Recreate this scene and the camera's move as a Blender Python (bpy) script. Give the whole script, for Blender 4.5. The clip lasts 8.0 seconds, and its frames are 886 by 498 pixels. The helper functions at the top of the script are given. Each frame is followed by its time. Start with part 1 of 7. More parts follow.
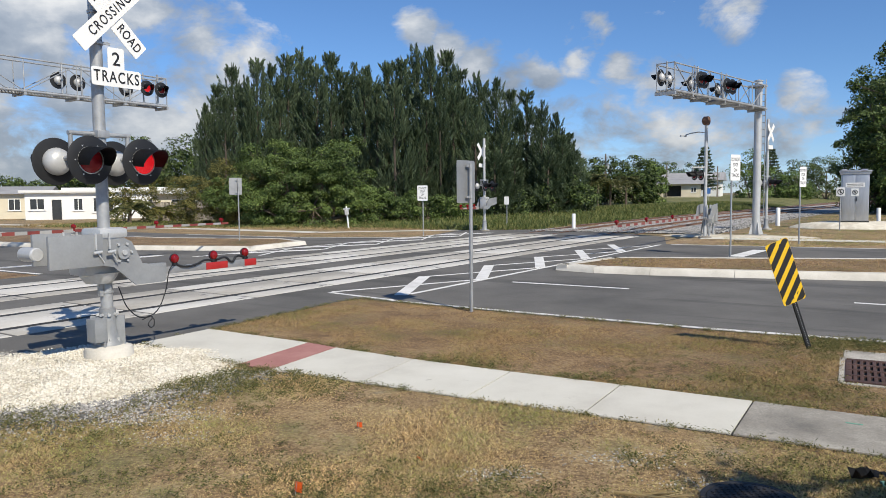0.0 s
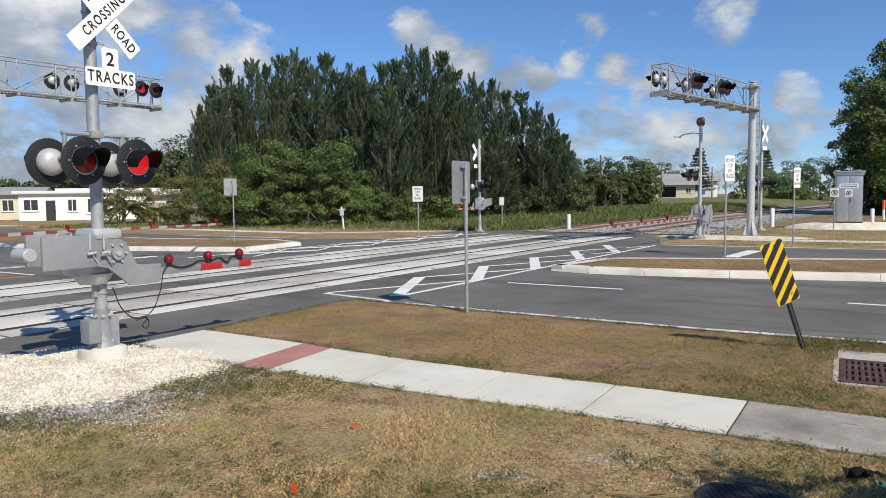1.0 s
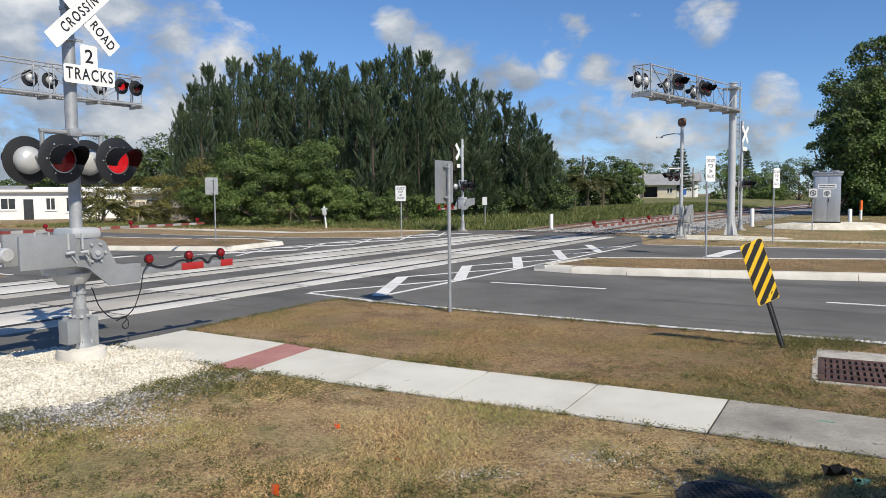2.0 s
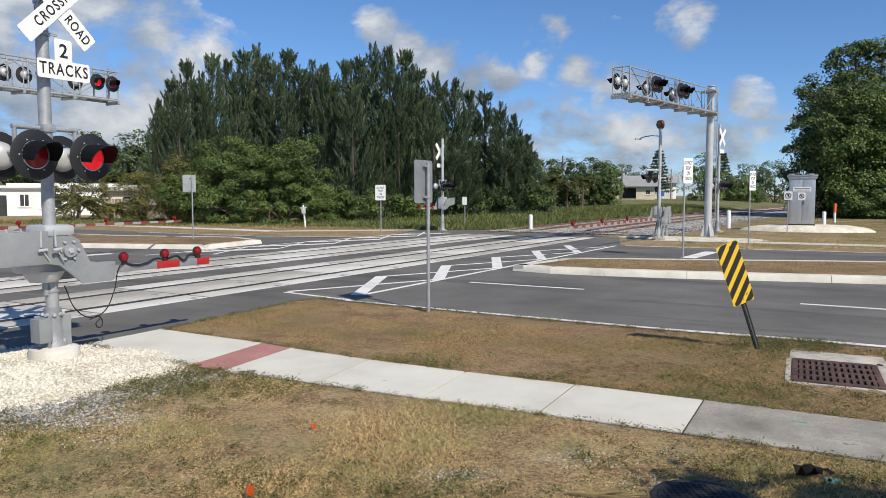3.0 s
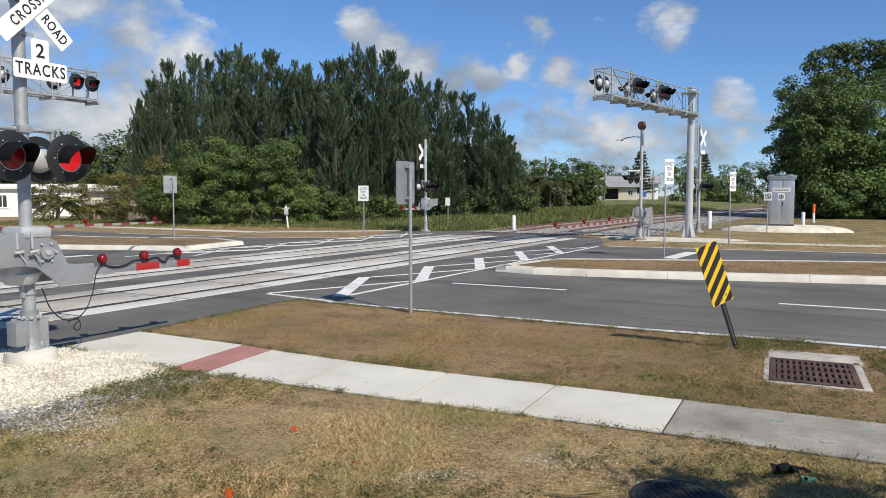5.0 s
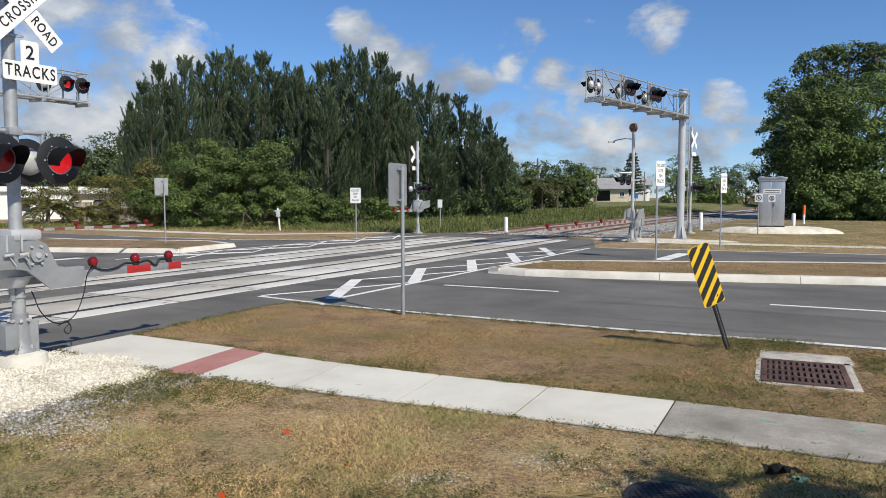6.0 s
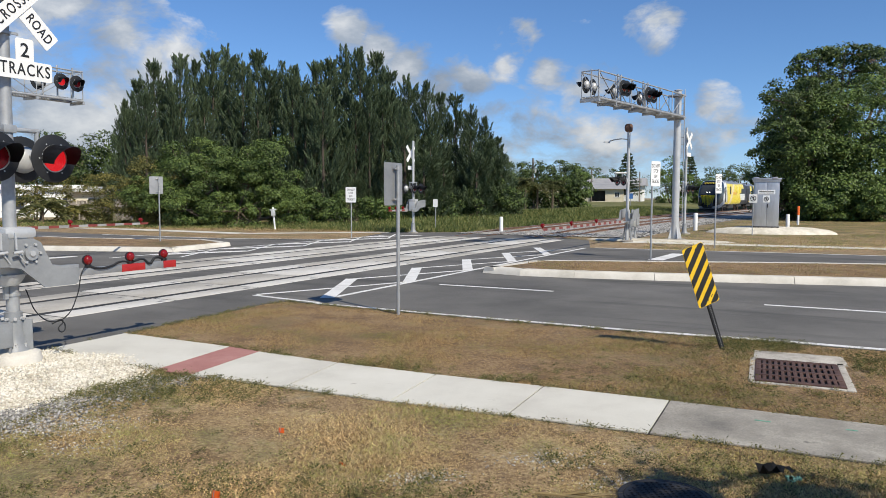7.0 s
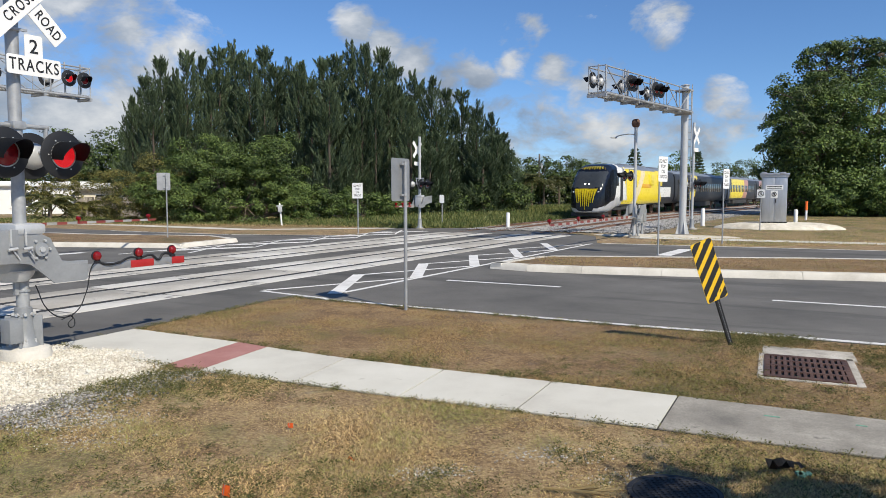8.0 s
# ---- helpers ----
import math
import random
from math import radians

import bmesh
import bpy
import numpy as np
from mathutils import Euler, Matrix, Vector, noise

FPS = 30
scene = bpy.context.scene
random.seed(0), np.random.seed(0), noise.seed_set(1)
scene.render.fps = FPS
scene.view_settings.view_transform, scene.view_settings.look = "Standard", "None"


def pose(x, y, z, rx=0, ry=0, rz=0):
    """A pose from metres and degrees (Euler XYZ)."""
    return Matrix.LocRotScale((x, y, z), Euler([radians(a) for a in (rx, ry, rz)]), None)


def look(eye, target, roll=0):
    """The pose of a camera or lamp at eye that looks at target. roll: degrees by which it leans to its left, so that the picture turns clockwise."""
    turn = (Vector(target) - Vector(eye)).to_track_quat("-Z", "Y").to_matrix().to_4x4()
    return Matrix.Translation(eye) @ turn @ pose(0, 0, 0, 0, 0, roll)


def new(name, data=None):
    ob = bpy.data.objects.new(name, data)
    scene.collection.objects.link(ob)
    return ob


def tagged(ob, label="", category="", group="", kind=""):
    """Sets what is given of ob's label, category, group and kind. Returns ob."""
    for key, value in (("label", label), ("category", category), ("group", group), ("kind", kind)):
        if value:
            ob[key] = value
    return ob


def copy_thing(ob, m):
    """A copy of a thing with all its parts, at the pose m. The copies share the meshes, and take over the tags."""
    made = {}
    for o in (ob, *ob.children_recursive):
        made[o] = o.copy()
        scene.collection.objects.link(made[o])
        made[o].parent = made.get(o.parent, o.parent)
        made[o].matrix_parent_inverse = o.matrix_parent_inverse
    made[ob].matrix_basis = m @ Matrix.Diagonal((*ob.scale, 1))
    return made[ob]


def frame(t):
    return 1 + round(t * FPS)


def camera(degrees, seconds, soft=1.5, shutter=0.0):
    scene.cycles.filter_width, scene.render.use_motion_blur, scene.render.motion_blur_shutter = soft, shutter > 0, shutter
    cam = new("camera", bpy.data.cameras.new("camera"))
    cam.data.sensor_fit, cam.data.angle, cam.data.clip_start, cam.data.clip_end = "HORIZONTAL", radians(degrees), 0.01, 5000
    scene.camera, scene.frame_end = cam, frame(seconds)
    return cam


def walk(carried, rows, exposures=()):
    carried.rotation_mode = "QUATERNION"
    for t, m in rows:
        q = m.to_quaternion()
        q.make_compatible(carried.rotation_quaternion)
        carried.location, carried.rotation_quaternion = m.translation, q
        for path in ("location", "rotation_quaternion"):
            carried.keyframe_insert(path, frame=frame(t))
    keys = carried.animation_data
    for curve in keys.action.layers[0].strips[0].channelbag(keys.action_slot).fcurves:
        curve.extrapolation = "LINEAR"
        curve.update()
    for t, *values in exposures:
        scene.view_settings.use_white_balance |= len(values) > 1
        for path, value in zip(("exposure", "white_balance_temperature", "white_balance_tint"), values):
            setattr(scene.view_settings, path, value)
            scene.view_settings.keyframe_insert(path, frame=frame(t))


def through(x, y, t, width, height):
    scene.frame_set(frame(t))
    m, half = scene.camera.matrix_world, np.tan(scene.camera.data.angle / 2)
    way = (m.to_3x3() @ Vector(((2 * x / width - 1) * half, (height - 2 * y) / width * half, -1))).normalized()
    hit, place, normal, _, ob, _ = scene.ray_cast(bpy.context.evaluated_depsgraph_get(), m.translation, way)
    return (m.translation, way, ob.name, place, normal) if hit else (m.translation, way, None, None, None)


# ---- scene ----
cam = camera(62.1, 8.0, soft=0.4)
PATH = [
    (0, (-0.017, 0.008, 2.106), (-0.017, 2.002, 1.96), -0.6),
    (0.5, (-0.014, 0.015, 2.102), (-0.011, 2.01, 1.958), -0.6),
    (1, (-0.017, 0.011, 2.103), (-0.004, 2.006, 1.959), -0.6),
    (1.5, (-0.018, 0.017, 2.103), (0.014, 2.011, 1.958), -0.6),
    (3, (-0.001, 0.034, 2.106), (0.113, 2.026, 1.959), -0.0),
    (3.5, (0.024, 0.037, 2.112), (0.154, 2.027, 1.962), 0.2),
    (4, (0.035, 0.03, 2.112), (0.176, 2.02, 1.963), 0.2),
    (4.5, (0.029, 0.029, 2.115), (0.178, 2.018, 1.967), 0.1),
    (6, (0.025, 0.033, 2.114), (0.204, 2.02, 1.974), -0.1),
    (6.5, (0.024, 0.03, 2.112), (0.212, 2.017, 1.972), -0.0),
    (7, (0.021, 0.027, 2.111), (0.213, 2.013, 1.97), 0.1),
    (7.5, (0.013, 0.031, 2.109), (0.201, 2.017, 1.963), 0.2),
    (8, (0.002, 0.028, 2.106), (0.177, 2.014, 1.954), 0.0),
]
walk(cam, [(t, look(eye, target, roll)) for t, eye, target, roll in PATH], [(0, 0.14, 6850, 8), (8, 0.14, 6850, 8)])

# ---- light ----
SUN_AZ, SUN_EL = math.atan2(0.54, -0.84), radians(43)
sun_way = Vector((math.sin(SUN_AZ) * math.cos(SUN_EL), math.cos(SUN_AZ) * math.cos(SUN_EL), math.sin(SUN_EL)))
sun = new("sun", bpy.data.lights.new("sun", "SUN"))
sun.data.energy, sun.data.angle, sun.data.color = 4.6, radians(0.53), (1.0, 0.94, 0.84)
sun.matrix_basis = look(sun_way * 100, (0, 0, 0))


class Nodes:
    """Short hand for node trees."""

    def __init__(self, tree):
        self.tree = tree
        tree.nodes.clear()

    def add(self, kind, **values):
        n = self.tree.nodes.new(kind)
        for k, v in values.items():
            if k.startswith("_"):
                key = k[1:].replace("_", " ")
                sock = n.inputs[int(key)] if key.isdigit() else n.inputs[key]
                if isinstance(v, bpy.types.NodeSocket):
                    self.tree.links.new(v, sock)
                else:
                    sock.default_value = v
            else:
                setattr(n, k, v)
        return n

    def math(self, op, a, b=0.0, c=0.0, clamp=False):
        return self.add("ShaderNodeMath", operation=op, use_clamp=clamp, _0=a, _1=b, _2=c).outputs[0]

    def vec(self, op, a, b=(0, 0, 0)):
        n = self.add("ShaderNodeVectorMath", operation=op, _0=a, _1=b)
        return n.outputs["Value"] if op in ("LENGTH", "DISTANCE", "DOT_PRODUCT") else n.outputs[0]

    def noise(self, vector, scale, detail=4.0, rough=0.55, out="Fac", distortion=0.0):
        return self.add("ShaderNodeTexNoise", _Vector=vector, _Scale=scale, _Detail=detail, _Roughness=rough, _Distortion=distortion).outputs[out]

    def ramp(self, fac, stops):
        n = self.add("ShaderNodeValToRGB", _Fac=fac)
        while len(n.color_ramp.elements) < len(stops):
            n.color_ramp.elements.new(0.5)
        for e, (p, c) in zip(n.color_ramp.elements, stops):
            e.position, e.color = p, (*c, 1) if not isinstance(c, (int, float)) else (c, c, c, 1)
        return n.outputs[0]

    def mix(self, fac, a, b, blend="MIX"):
        n = self.add("ShaderNodeMix", data_type="RGBA", blend_type=blend)
        for s, v in ((0, fac), (6, a), (7, b)):
            if isinstance(v, bpy.types.NodeSocket):
                self.tree.links.new(v, n.inputs[s])
            else:
                n.inputs[s].default_value = (*v, 1) if isinstance(v, tuple) and len(v) == 3 else v
        return n.outputs[2]


def build_sky():
    world = bpy.data.worlds.new("sky")
    scene.world = world
    world.use_nodes = True
    n = Nodes(world.node_tree)
    sky = n.add("ShaderNodeTexSky", sky_type="NISHITA", sun_disc=False, sun_elevation=SUN_EL, sun_rotation=SUN_AZ,
                altitude=0.0, air_density=1.0, dust_density=0.0, ozone_density=6.0)
    way = n.add("ShaderNodeTexCoord").outputs["Generated"]
    flat = n.vec("MULTIPLY", way, (1.0, 1.0, 1.7))
    puff = n.noise(flat, 10.0, 9.0, 0.62, distortion=0.25)
    wide = n.noise(flat, 2.6, 3.0, 0.5)
    # cumulus heaps: (azimuth, elevation, radius) in hundredths of a radian
    heaps = [(-52, 20, 7), (-38, 24, 9), (-31, 20, 6), (-27, 16, 5.5), (-25, 18, 4), (-42, 25, 8), (-56, 9, 9), (-47, 11, 8), (-39, 10, 7), (-53, 14, 6),
             (-3, 21.5, 3.4), (1, 19.5, 3.4), (5, 17, 3.8), (9.5, 14.5, 4), (13, 15, 3), (17.5, 17.5, 2.2), (23.5, 17, 2.4)]
    heaps = [(*h, 1.0) for h in heaps] + [(19, 20.5, 3, 0.15), (37, 21.5, 3, 0.2), (30, 10.5, 5, 0.22), (34, 10, 4, 0.2), (45, 12, 3, 0.2), (15, 7, 6, 0.22), (22, 6.5, 6, 0.2), (30, 6, 7, 0.18), (38, 6, 6, 0.15), (-50, 6, 9, 0.6), (-36, 6, 9, 0.5), (-30, 14, 6, 0.4)]
    heap = None
    for az, el, r, cap in heaps:
        a, e = az / 100, el / 100
        spot = (math.sin(a) * math.cos(e), math.cos(a) * math.cos(e), math.sin(e))
        d = n.vec("DISTANCE", way, spot)
        v = n.math("MINIMUM", n.math("MULTIPLY_ADD", d, -100.0 / r, 1.0), cap)
        heap = v if heap is None else n.math("MAXIMUM", heap, v)
    wide = n.math("MULTIPLY_ADD", wide, 6.0, -3.9)
    heap = n.math("MAXIMUM", heap, n.math("MINIMUM", wide, 0.4))
    heap = n.math("MAXIMUM", heap, -1.0)
    body = n.math("ADD", heap, n.math("MULTIPLY_ADD", puff, 3.2, -1.55))
    cover = n.math("SMOOTH_MIN", n.math("MULTIPLY", body, 1.7, clamp=True), 0.93, 0.15)
    shade = n.noise(n.vec("ADD", flat, (-0.03, 0.0, -0.05)), 9.0, 6.0, 0.55)
    light = n.math("ADD", n.math("MULTIPLY", body, 0.22), n.math("MULTIPLY_ADD", shade, -2.4, 1.62), clamp=True)
    tone = n.ramp(light, [(0.0, (2.4, 3.0, 4.0)), (0.45, (4.0, 4.6, 5.6)), (0.95, (8.2, 8.4, 8.8))])
    up = n.math("MULTIPLY", n.vec("DOT_PRODUCT", way, (0, 0, 1)), 2.2, clamp=True)
    tint = n.ramp(up, [(0.0, (0.70, 0.87, 1.26)), (0.35, (0.68, 0.86, 1.12)), (1.0, (0.72, 0.90, 1.08))])
    clear = n.mix(1.0, sky.outputs[0], tint, "MULTIPLY")
    low = n.ramp(up, [(0.0, 0.70), (0.30, 0.84), (0.55, 1.0)])
    tone = n.mix(1.0, tone, low, "MULTIPLY")
    sky_col = n.mix(cover, clear, tone)
    back = n.add("ShaderNodeBackground", _Color=sky_col, _Strength=0.1)
    n.add("ShaderNodeOutputWorld", _Surface=back.outputs[0])


build_sky()

# ---- materials ----
def surface(name, stops, scale=3.0, fine=40.0, rough=0.8, metal=0.0, bump=0.2, bump_dist=0.01, spread=0.25, wear=None, island=0.0,
            piece=0.0, glow=None, stretch=(1, 1, 1), through=0.0, turn=0.0, streak=1.0):
    """A material whose colour runs through stops with a coarse and a fine grain. wear: (colour, scale, threshold)."""
    m = bpy.data.materials.new(name)
    m.use_nodes = True
    n = Nodes(m.node_tree)
    at = n.vec("MULTIPLY", n.add("ShaderNodeTexCoord").outputs["Object"], stretch)
    along = at
    if turn:
        along = n.add("ShaderNodeMapping", vector_type="POINT", _Vector=at, _Rotation=(0, 0, radians(-turn)), _Scale=(1, 1, 1)).outputs[0]
        along = n.vec("MULTIPLY", along, (1 / streak, 1, 1))
    coarse = n.noise(at, scale, 5.0, 0.6)
    grain = n.noise(at, fine, 4.0, 0.65)
    fac = n.math("MULTIPLY_ADD", n.math("SUBTRACT", coarse, 0.5), 1.6, 0.5)
    fac = n.math("ADD", fac, n.math("MULTIPLY", n.math("SUBTRACT", grain, 0.5), spread * 4))
    if island:
        r = n.add("ShaderNodeNewGeometry").outputs["Random Per Island"]
        fac = n.math("ADD", fac, n.math("MULTIPLY", n.math("SUBTRACT", r, 0.5), island))
    if piece:
        r = n.add("ShaderNodeObjectInfo").outputs["Random"]
        fac = n.math("ADD", fac, n.math("MULTIPLY", n.math("SUBTRACT", r, 0.5), piece))
    fac = n.math("ADD", fac, 0.0, clamp=True)
    k = len(stops) - 1
    colour = n.ramp(fac, [(0.12 + 0.76 * i / k, c) for i, c in enumerate(stops)] if k else [(0, stops[0]), (1, stops[0])])
    if wear:
        w = n.noise(along, wear[1], 6.0, 0.7)
        w = n.math("MULTIPLY", n.math("SUBTRACT", w, wear[2]), 5.0 if turn else 12.0, clamp=True)
        colour = n.mix(w, colour, wear[0])
    b = n.add("ShaderNodeBsdfPrincipled", _Base_Color=colour, _Metallic=metal,
              _Roughness=n.math("MULTIPLY_ADD", grain, 0.3, rough - 0.15, clamp=True))
    if bump:
        lift = n.add("ShaderNodeBump", _Strength=bump, _Distance=bump_dist, _Height=n.math("ADD", grain, n.math("MULTIPLY", coarse, 0.7)))
        n.tree.links.new(lift.outputs[0], b.inputs["Normal"])
    if glow:
        b.inputs["Emission Color"].default_value, b.inputs["Emission Strength"].default_value = (*glow[0], 1), glow[1]
    out = b.outputs[0]
    if through:
        t = n.add("ShaderNodeBsdfTranslucent", _Color=colour)
        out = n.add("ShaderNodeMixShader", _0=through, _1=b.outputs[0], _2=t.outputs[0]).outputs[0]
    n.add("ShaderNodeOutputMaterial", _Surface=out)
    return m


def turf_material(name, blades=False):
    """Dry mown grass: straw, brown thatch, green weeds and bare sandy patches, in one pattern for soil and blades."""
    m = bpy.data.materials.new(name)
    m.use_nodes = True
    n = Nodes(m.node_tree)
    at = n.add("ShaderNodeTexCoord").outputs["Object"]
    wide = n.noise(at, 0.42, 4.0, 0.6)
    mid = n.noise(n.vec("ADD", at, (13, 5, 0)), 1.7, 5.0, 0.65)
    fine = n.noise(at, 30.0, 6.0, 0.78)
    straw = [(0.28, (0.19, 0.115, 0.055)), (0.44, (0.39, 0.265, 0.13)), (0.58, (0.57, 0.43, 0.235)), (0.76, (0.74, 0.64, 0.43))]
    thatch = [(0.36, (0.03, 0.018, 0.010)), (0.46, (0.17, 0.105, 0.05)), (0.57, (0.40, 0.28, 0.145)), (0.72, (0.66, 0.55, 0.36))]
    dry = n.ramp(n.math("ADD", n.math("MULTIPLY", fine, 0.7), n.math("MULTIPLY", mid, 0.35)),
                 straw if blades else thatch)
    green = n.ramp(fine, [(0.3, (0.09, 0.10, 0.026)), (0.5, (0.19, 0.20, 0.055)), (0.72, (0.34, 0.33, 0.115))] if blades else [(0.3, (0.05, 0.05, 0.016)), (0.5, (0.115, 0.11, 0.036)), (0.72, (0.22, 0.20, 0.075))])
    lush = n.math("ADD", n.math("MULTIPLY", wide, 0.75), n.math("MULTIPLY", mid, 0.6))
    if blades:
        r = n.add("ShaderNodeNewGeometry").outputs["Random Per Island"]
        lush = n.math("ADD", lush, n.math("MULTIPLY", n.math("SUBTRACT", r, 0.5), 0.34))
    across = n.vec("DOT_PRODUCT", at, (0.537, 0.843, 0))
    lush = n.math("MULTIPLY_ADD", n.math("MULTIPLY_ADD", across, 0.05, -1.5, clamp=True), 0.10, lush)
    lush = n.math("MULTIPLY", n.math("SUBTRACT", lush, 0.67), 4.5, clamp=True)
    colour = n.mix(lush, dry, green)
    if not blades:
        bare = n.noise(n.vec("ADD", at, (3, 31, 0)), 1.1, 5.0, 0.62)
        bare = n.math("MULTIPLY", n.math("SUBTRACT", bare, 0.62), 9.0, clamp=True)
        sand = n.ramp(fine, [(0.3, (0.16, 0.125, 0.085)), (0.7, (0.42, 0.36, 0.27))])
        colour = n.mix(bare, colour, sand)
    else:
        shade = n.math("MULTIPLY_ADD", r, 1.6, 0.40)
        colour = n.mix(1.0, colour, n.add("ShaderNodeCombineColor", _0=shade, _1=shade, _2=shade).outputs[0], "MULTIPLY")
    # the strip between footpath and road is browner
    brown = n.math("MULTIPLY", n.math("SUBTRACT", n.math("MULTIPLY_ADD", mid, 0.8, across), 7.3), 1.6, clamp=True)
    brown = n.math("MULTIPLY", brown, n.math("MULTIPLY_ADD", across, -0.2, 6.0, clamp=True))
    colour = n.mix(n.math("MULTIPLY", brown, 0.75), colour, n.mix(1.0, colour, (0.70, 0.63, 0.58), "MULTIPLY"))
    b = n.add("ShaderNodeBsdfPrincipled", _Base_Color=colour, _Roughness=0.7)
    if not blades:
        lift = n.add("ShaderNodeBump", _Strength=0.7, _Distance=0.03, _Height=fine)
        n.tree.links.new(lift.outputs[0], b.inputs["Normal"])
    out = b.outputs[0]
    if blades:
        thin = n.add("ShaderNodeBsdfTranslucent", _Color=colour)
        out = n.add("ShaderNodeMixShader", _0=0.25, _1=out, _2=thin.outputs[0]).outputs[0]
    n.add("ShaderNodeOutputMaterial", _Surface=out)
    return m


TURF, BLADES = turf_material("dry_turf"), turf_material("grass_blades", True)
ASPHALT = surface("asphalt", [(0.080, 0.076, 0.069), (0.122, 0.116, 0.106), (0.172, 0.164, 0.150)], 0.45, 90, 0.85, bump=0.5, bump_dist=0.005, spread=0.32,
                  wear=((0.048, 0.046, 0.043), 0.85, 0.52), turn=-32.5, streak=9.0)
CONCRETE = surface("new_concrete", [(0.50, 0.475, 0.42), (0.59, 0.57, 0.505), (0.65, 0.63, 0.565)], 0.9, 60, 0.9, bump=0.2, bump_dist=0.003, spread=0.12, piece=0.25,
                   wear=((0.33, 0.305, 0.265), 1.9, 0.665))
OLD_CONCRETE = surface("old_concrete", [(0.15, 0.14, 0.125), (0.28, 0.26, 0.225), (0.47, 0.44, 0.385)], 1.3, 70, 0.95, bump=0.4, bump_dist=0.005, spread=0.22,
                       wear=((0.15, 0.14, 0.125), 2.6, 0.6))
KERB = surface("kerb_concrete", [(0.45, 0.42, 0.36), (0.60, 0.565, 0.50), (0.70, 0.665, 0.60)], 1.3, 45, 0.9, spread=0.18, bump=0.25)
KERB_OLD = surface("worn_pale_concrete", [(0.22, 0.20, 0.175), (0.42, 0.39, 0.34), (0.56, 0.53, 0.48)], 4.0, 45, 0.95, spread=0.3, bump=0.5, bump_dist=0.008, wear=((0.16, 0.14, 0.11), 4.0, 0.62))
PANEL = surface("crossing_concrete", [(0.36, 0.335, 0.295), (0.50, 0.475, 0.43), (0.62, 0.60, 0.56)], 0.7, 34, 0.85, piece=0.7, spread=0.16,
                wear=((0.17, 0.165, 0.16), 1.5, 0.60))
RED_PAVE = surface("red_tactile", [(0.30, 0.13, 0.115), (0.38, 0.175, 0.155), (0.43, 0.22, 0.195)], 2.0, 60, 0.85, spread=0.15)
PAINT = surface("road_paint", [(0.55, 0.54, 0.52), (0.72, 0.71, 0.69), (0.80, 0.79, 0.77)], 2.0, 50, 0.7, spread=0.2, wear=((0.22, 0.215, 0.21), 6.0, 0.66))
RUBBER = surface("black_rubber", [(0.018, 0.018, 0.018), (0.035, 0.034, 0.033)], 2, 30, 0.8)
RAIL = surface("rusty_rail", [(0.10, 0.055, 0.038), (0.19, 0.105, 0.072), (0.26, 0.155, 0.11)], 1.2, 30, 0.75, metal=0.2)
RAIL_TOP = surface("polished_rail", [(0.2, 0.195, 0.19), (0.3, 0.295, 0.29)], 2, 30, 0.35, metal=1.0, bump=0.05)
TIE = surface("concrete_tie", [(0.30, 0.27, 0.23), (0.42, 0.38, 0.33)], 2, 20, 0.9, piece=0.4)
BANK = surface("green_bank", [(0.055, 0.062, 0.02), (0.10, 0.112, 0.034), (0.17, 0.165, 0.06), (0.24, 0.20, 0.09)], 0.35, 8.0, 0.95, bump=1.0, bump_dist=0.08, spread=0.35)
BALLAST = surface("ballast", [(0.17, 0.165, 0.16), (0.33, 0.32, 0.31), (0.52, 0.51, 0.49)], 1.2, 9.0, 0.95, bump=1.0, bump_dist=0.06, spread=0.45)
STONE_W = surface("white_stones", [(0.50, 0.45, 0.36), (0.68, 0.63, 0.53), (0.79, 0.75, 0.66)], 2, 25, 0.9, island=0.9, spread=0.15)
STONE_P = surface("pale_grit", [(0.24, 0.23, 0.21), (0.42, 0.40, 0.37), (0.66, 0.64, 0.60)], 2, 25, 0.9, island=1.3, spread=0.15)
STONE_G = surface("grey_stones", [(0.12, 0.116, 0.11), (0.25, 0.24, 0.225), (0.44, 0.425, 0.40)], 2, 25, 0.9, island=1.3, spread=0.15)
GALV = surface("galvanised_steel", [(0.27, 0.28, 0.29), (0.37, 0.38, 0.39), (0.46, 0.47, 0.475)], 3.0, 25, 0.5, metal=0.4, bump=0.06, spread=0.15, piece=0.15)
GREY_PAINT = surface("grey_painted_steel", [(0.20, 0.21, 0.22), (0.265, 0.275, 0.285), (0.32, 0.33, 0.34)], 2.0, 30, 0.5, metal=0.15, bump=0.06, spread=0.12,
                     wear=((0.38, 0.38, 0.38), 3.5, 0.68))
ALU_BACK = surface("sign_back", [(0.28, 0.285, 0.29), (0.38, 0.385, 0.39)], 3.0, 40, 0.5, metal=0.5, bump=0.05)
SILVER = surface("silver_paint", [(0.44, 0.45, 0.455), (0.56, 0.565, 0.57)], 2, 30, 0.4, metal=0.25, bump=0.05)
STAINLESS = surface("brushed_stainless", [(0.42, 0.43, 0.445), (0.54, 0.55, 0.565)], 1.5, 12, 0.42, metal=0.7, bump=0.05, stretch=(1, 1, 0.15))
BLACK = surface("matt_black", [(0.007, 0.008, 0.010), (0.013, 0.014, 0.017)], 3, 30, 0.6, bump=0.05)
WHITE = surface("white_sheeting", [(0.74, 0.74, 0.73), (0.82, 0.82, 0.81)], 2, 30, 0.45, bump=0.03, spread=0.1)
INK = surface("black_legend", [(0.012, 0.012, 0.012), (0.02, 0.02, 0.02)], 3, 30, 0.5, bump=0.0)
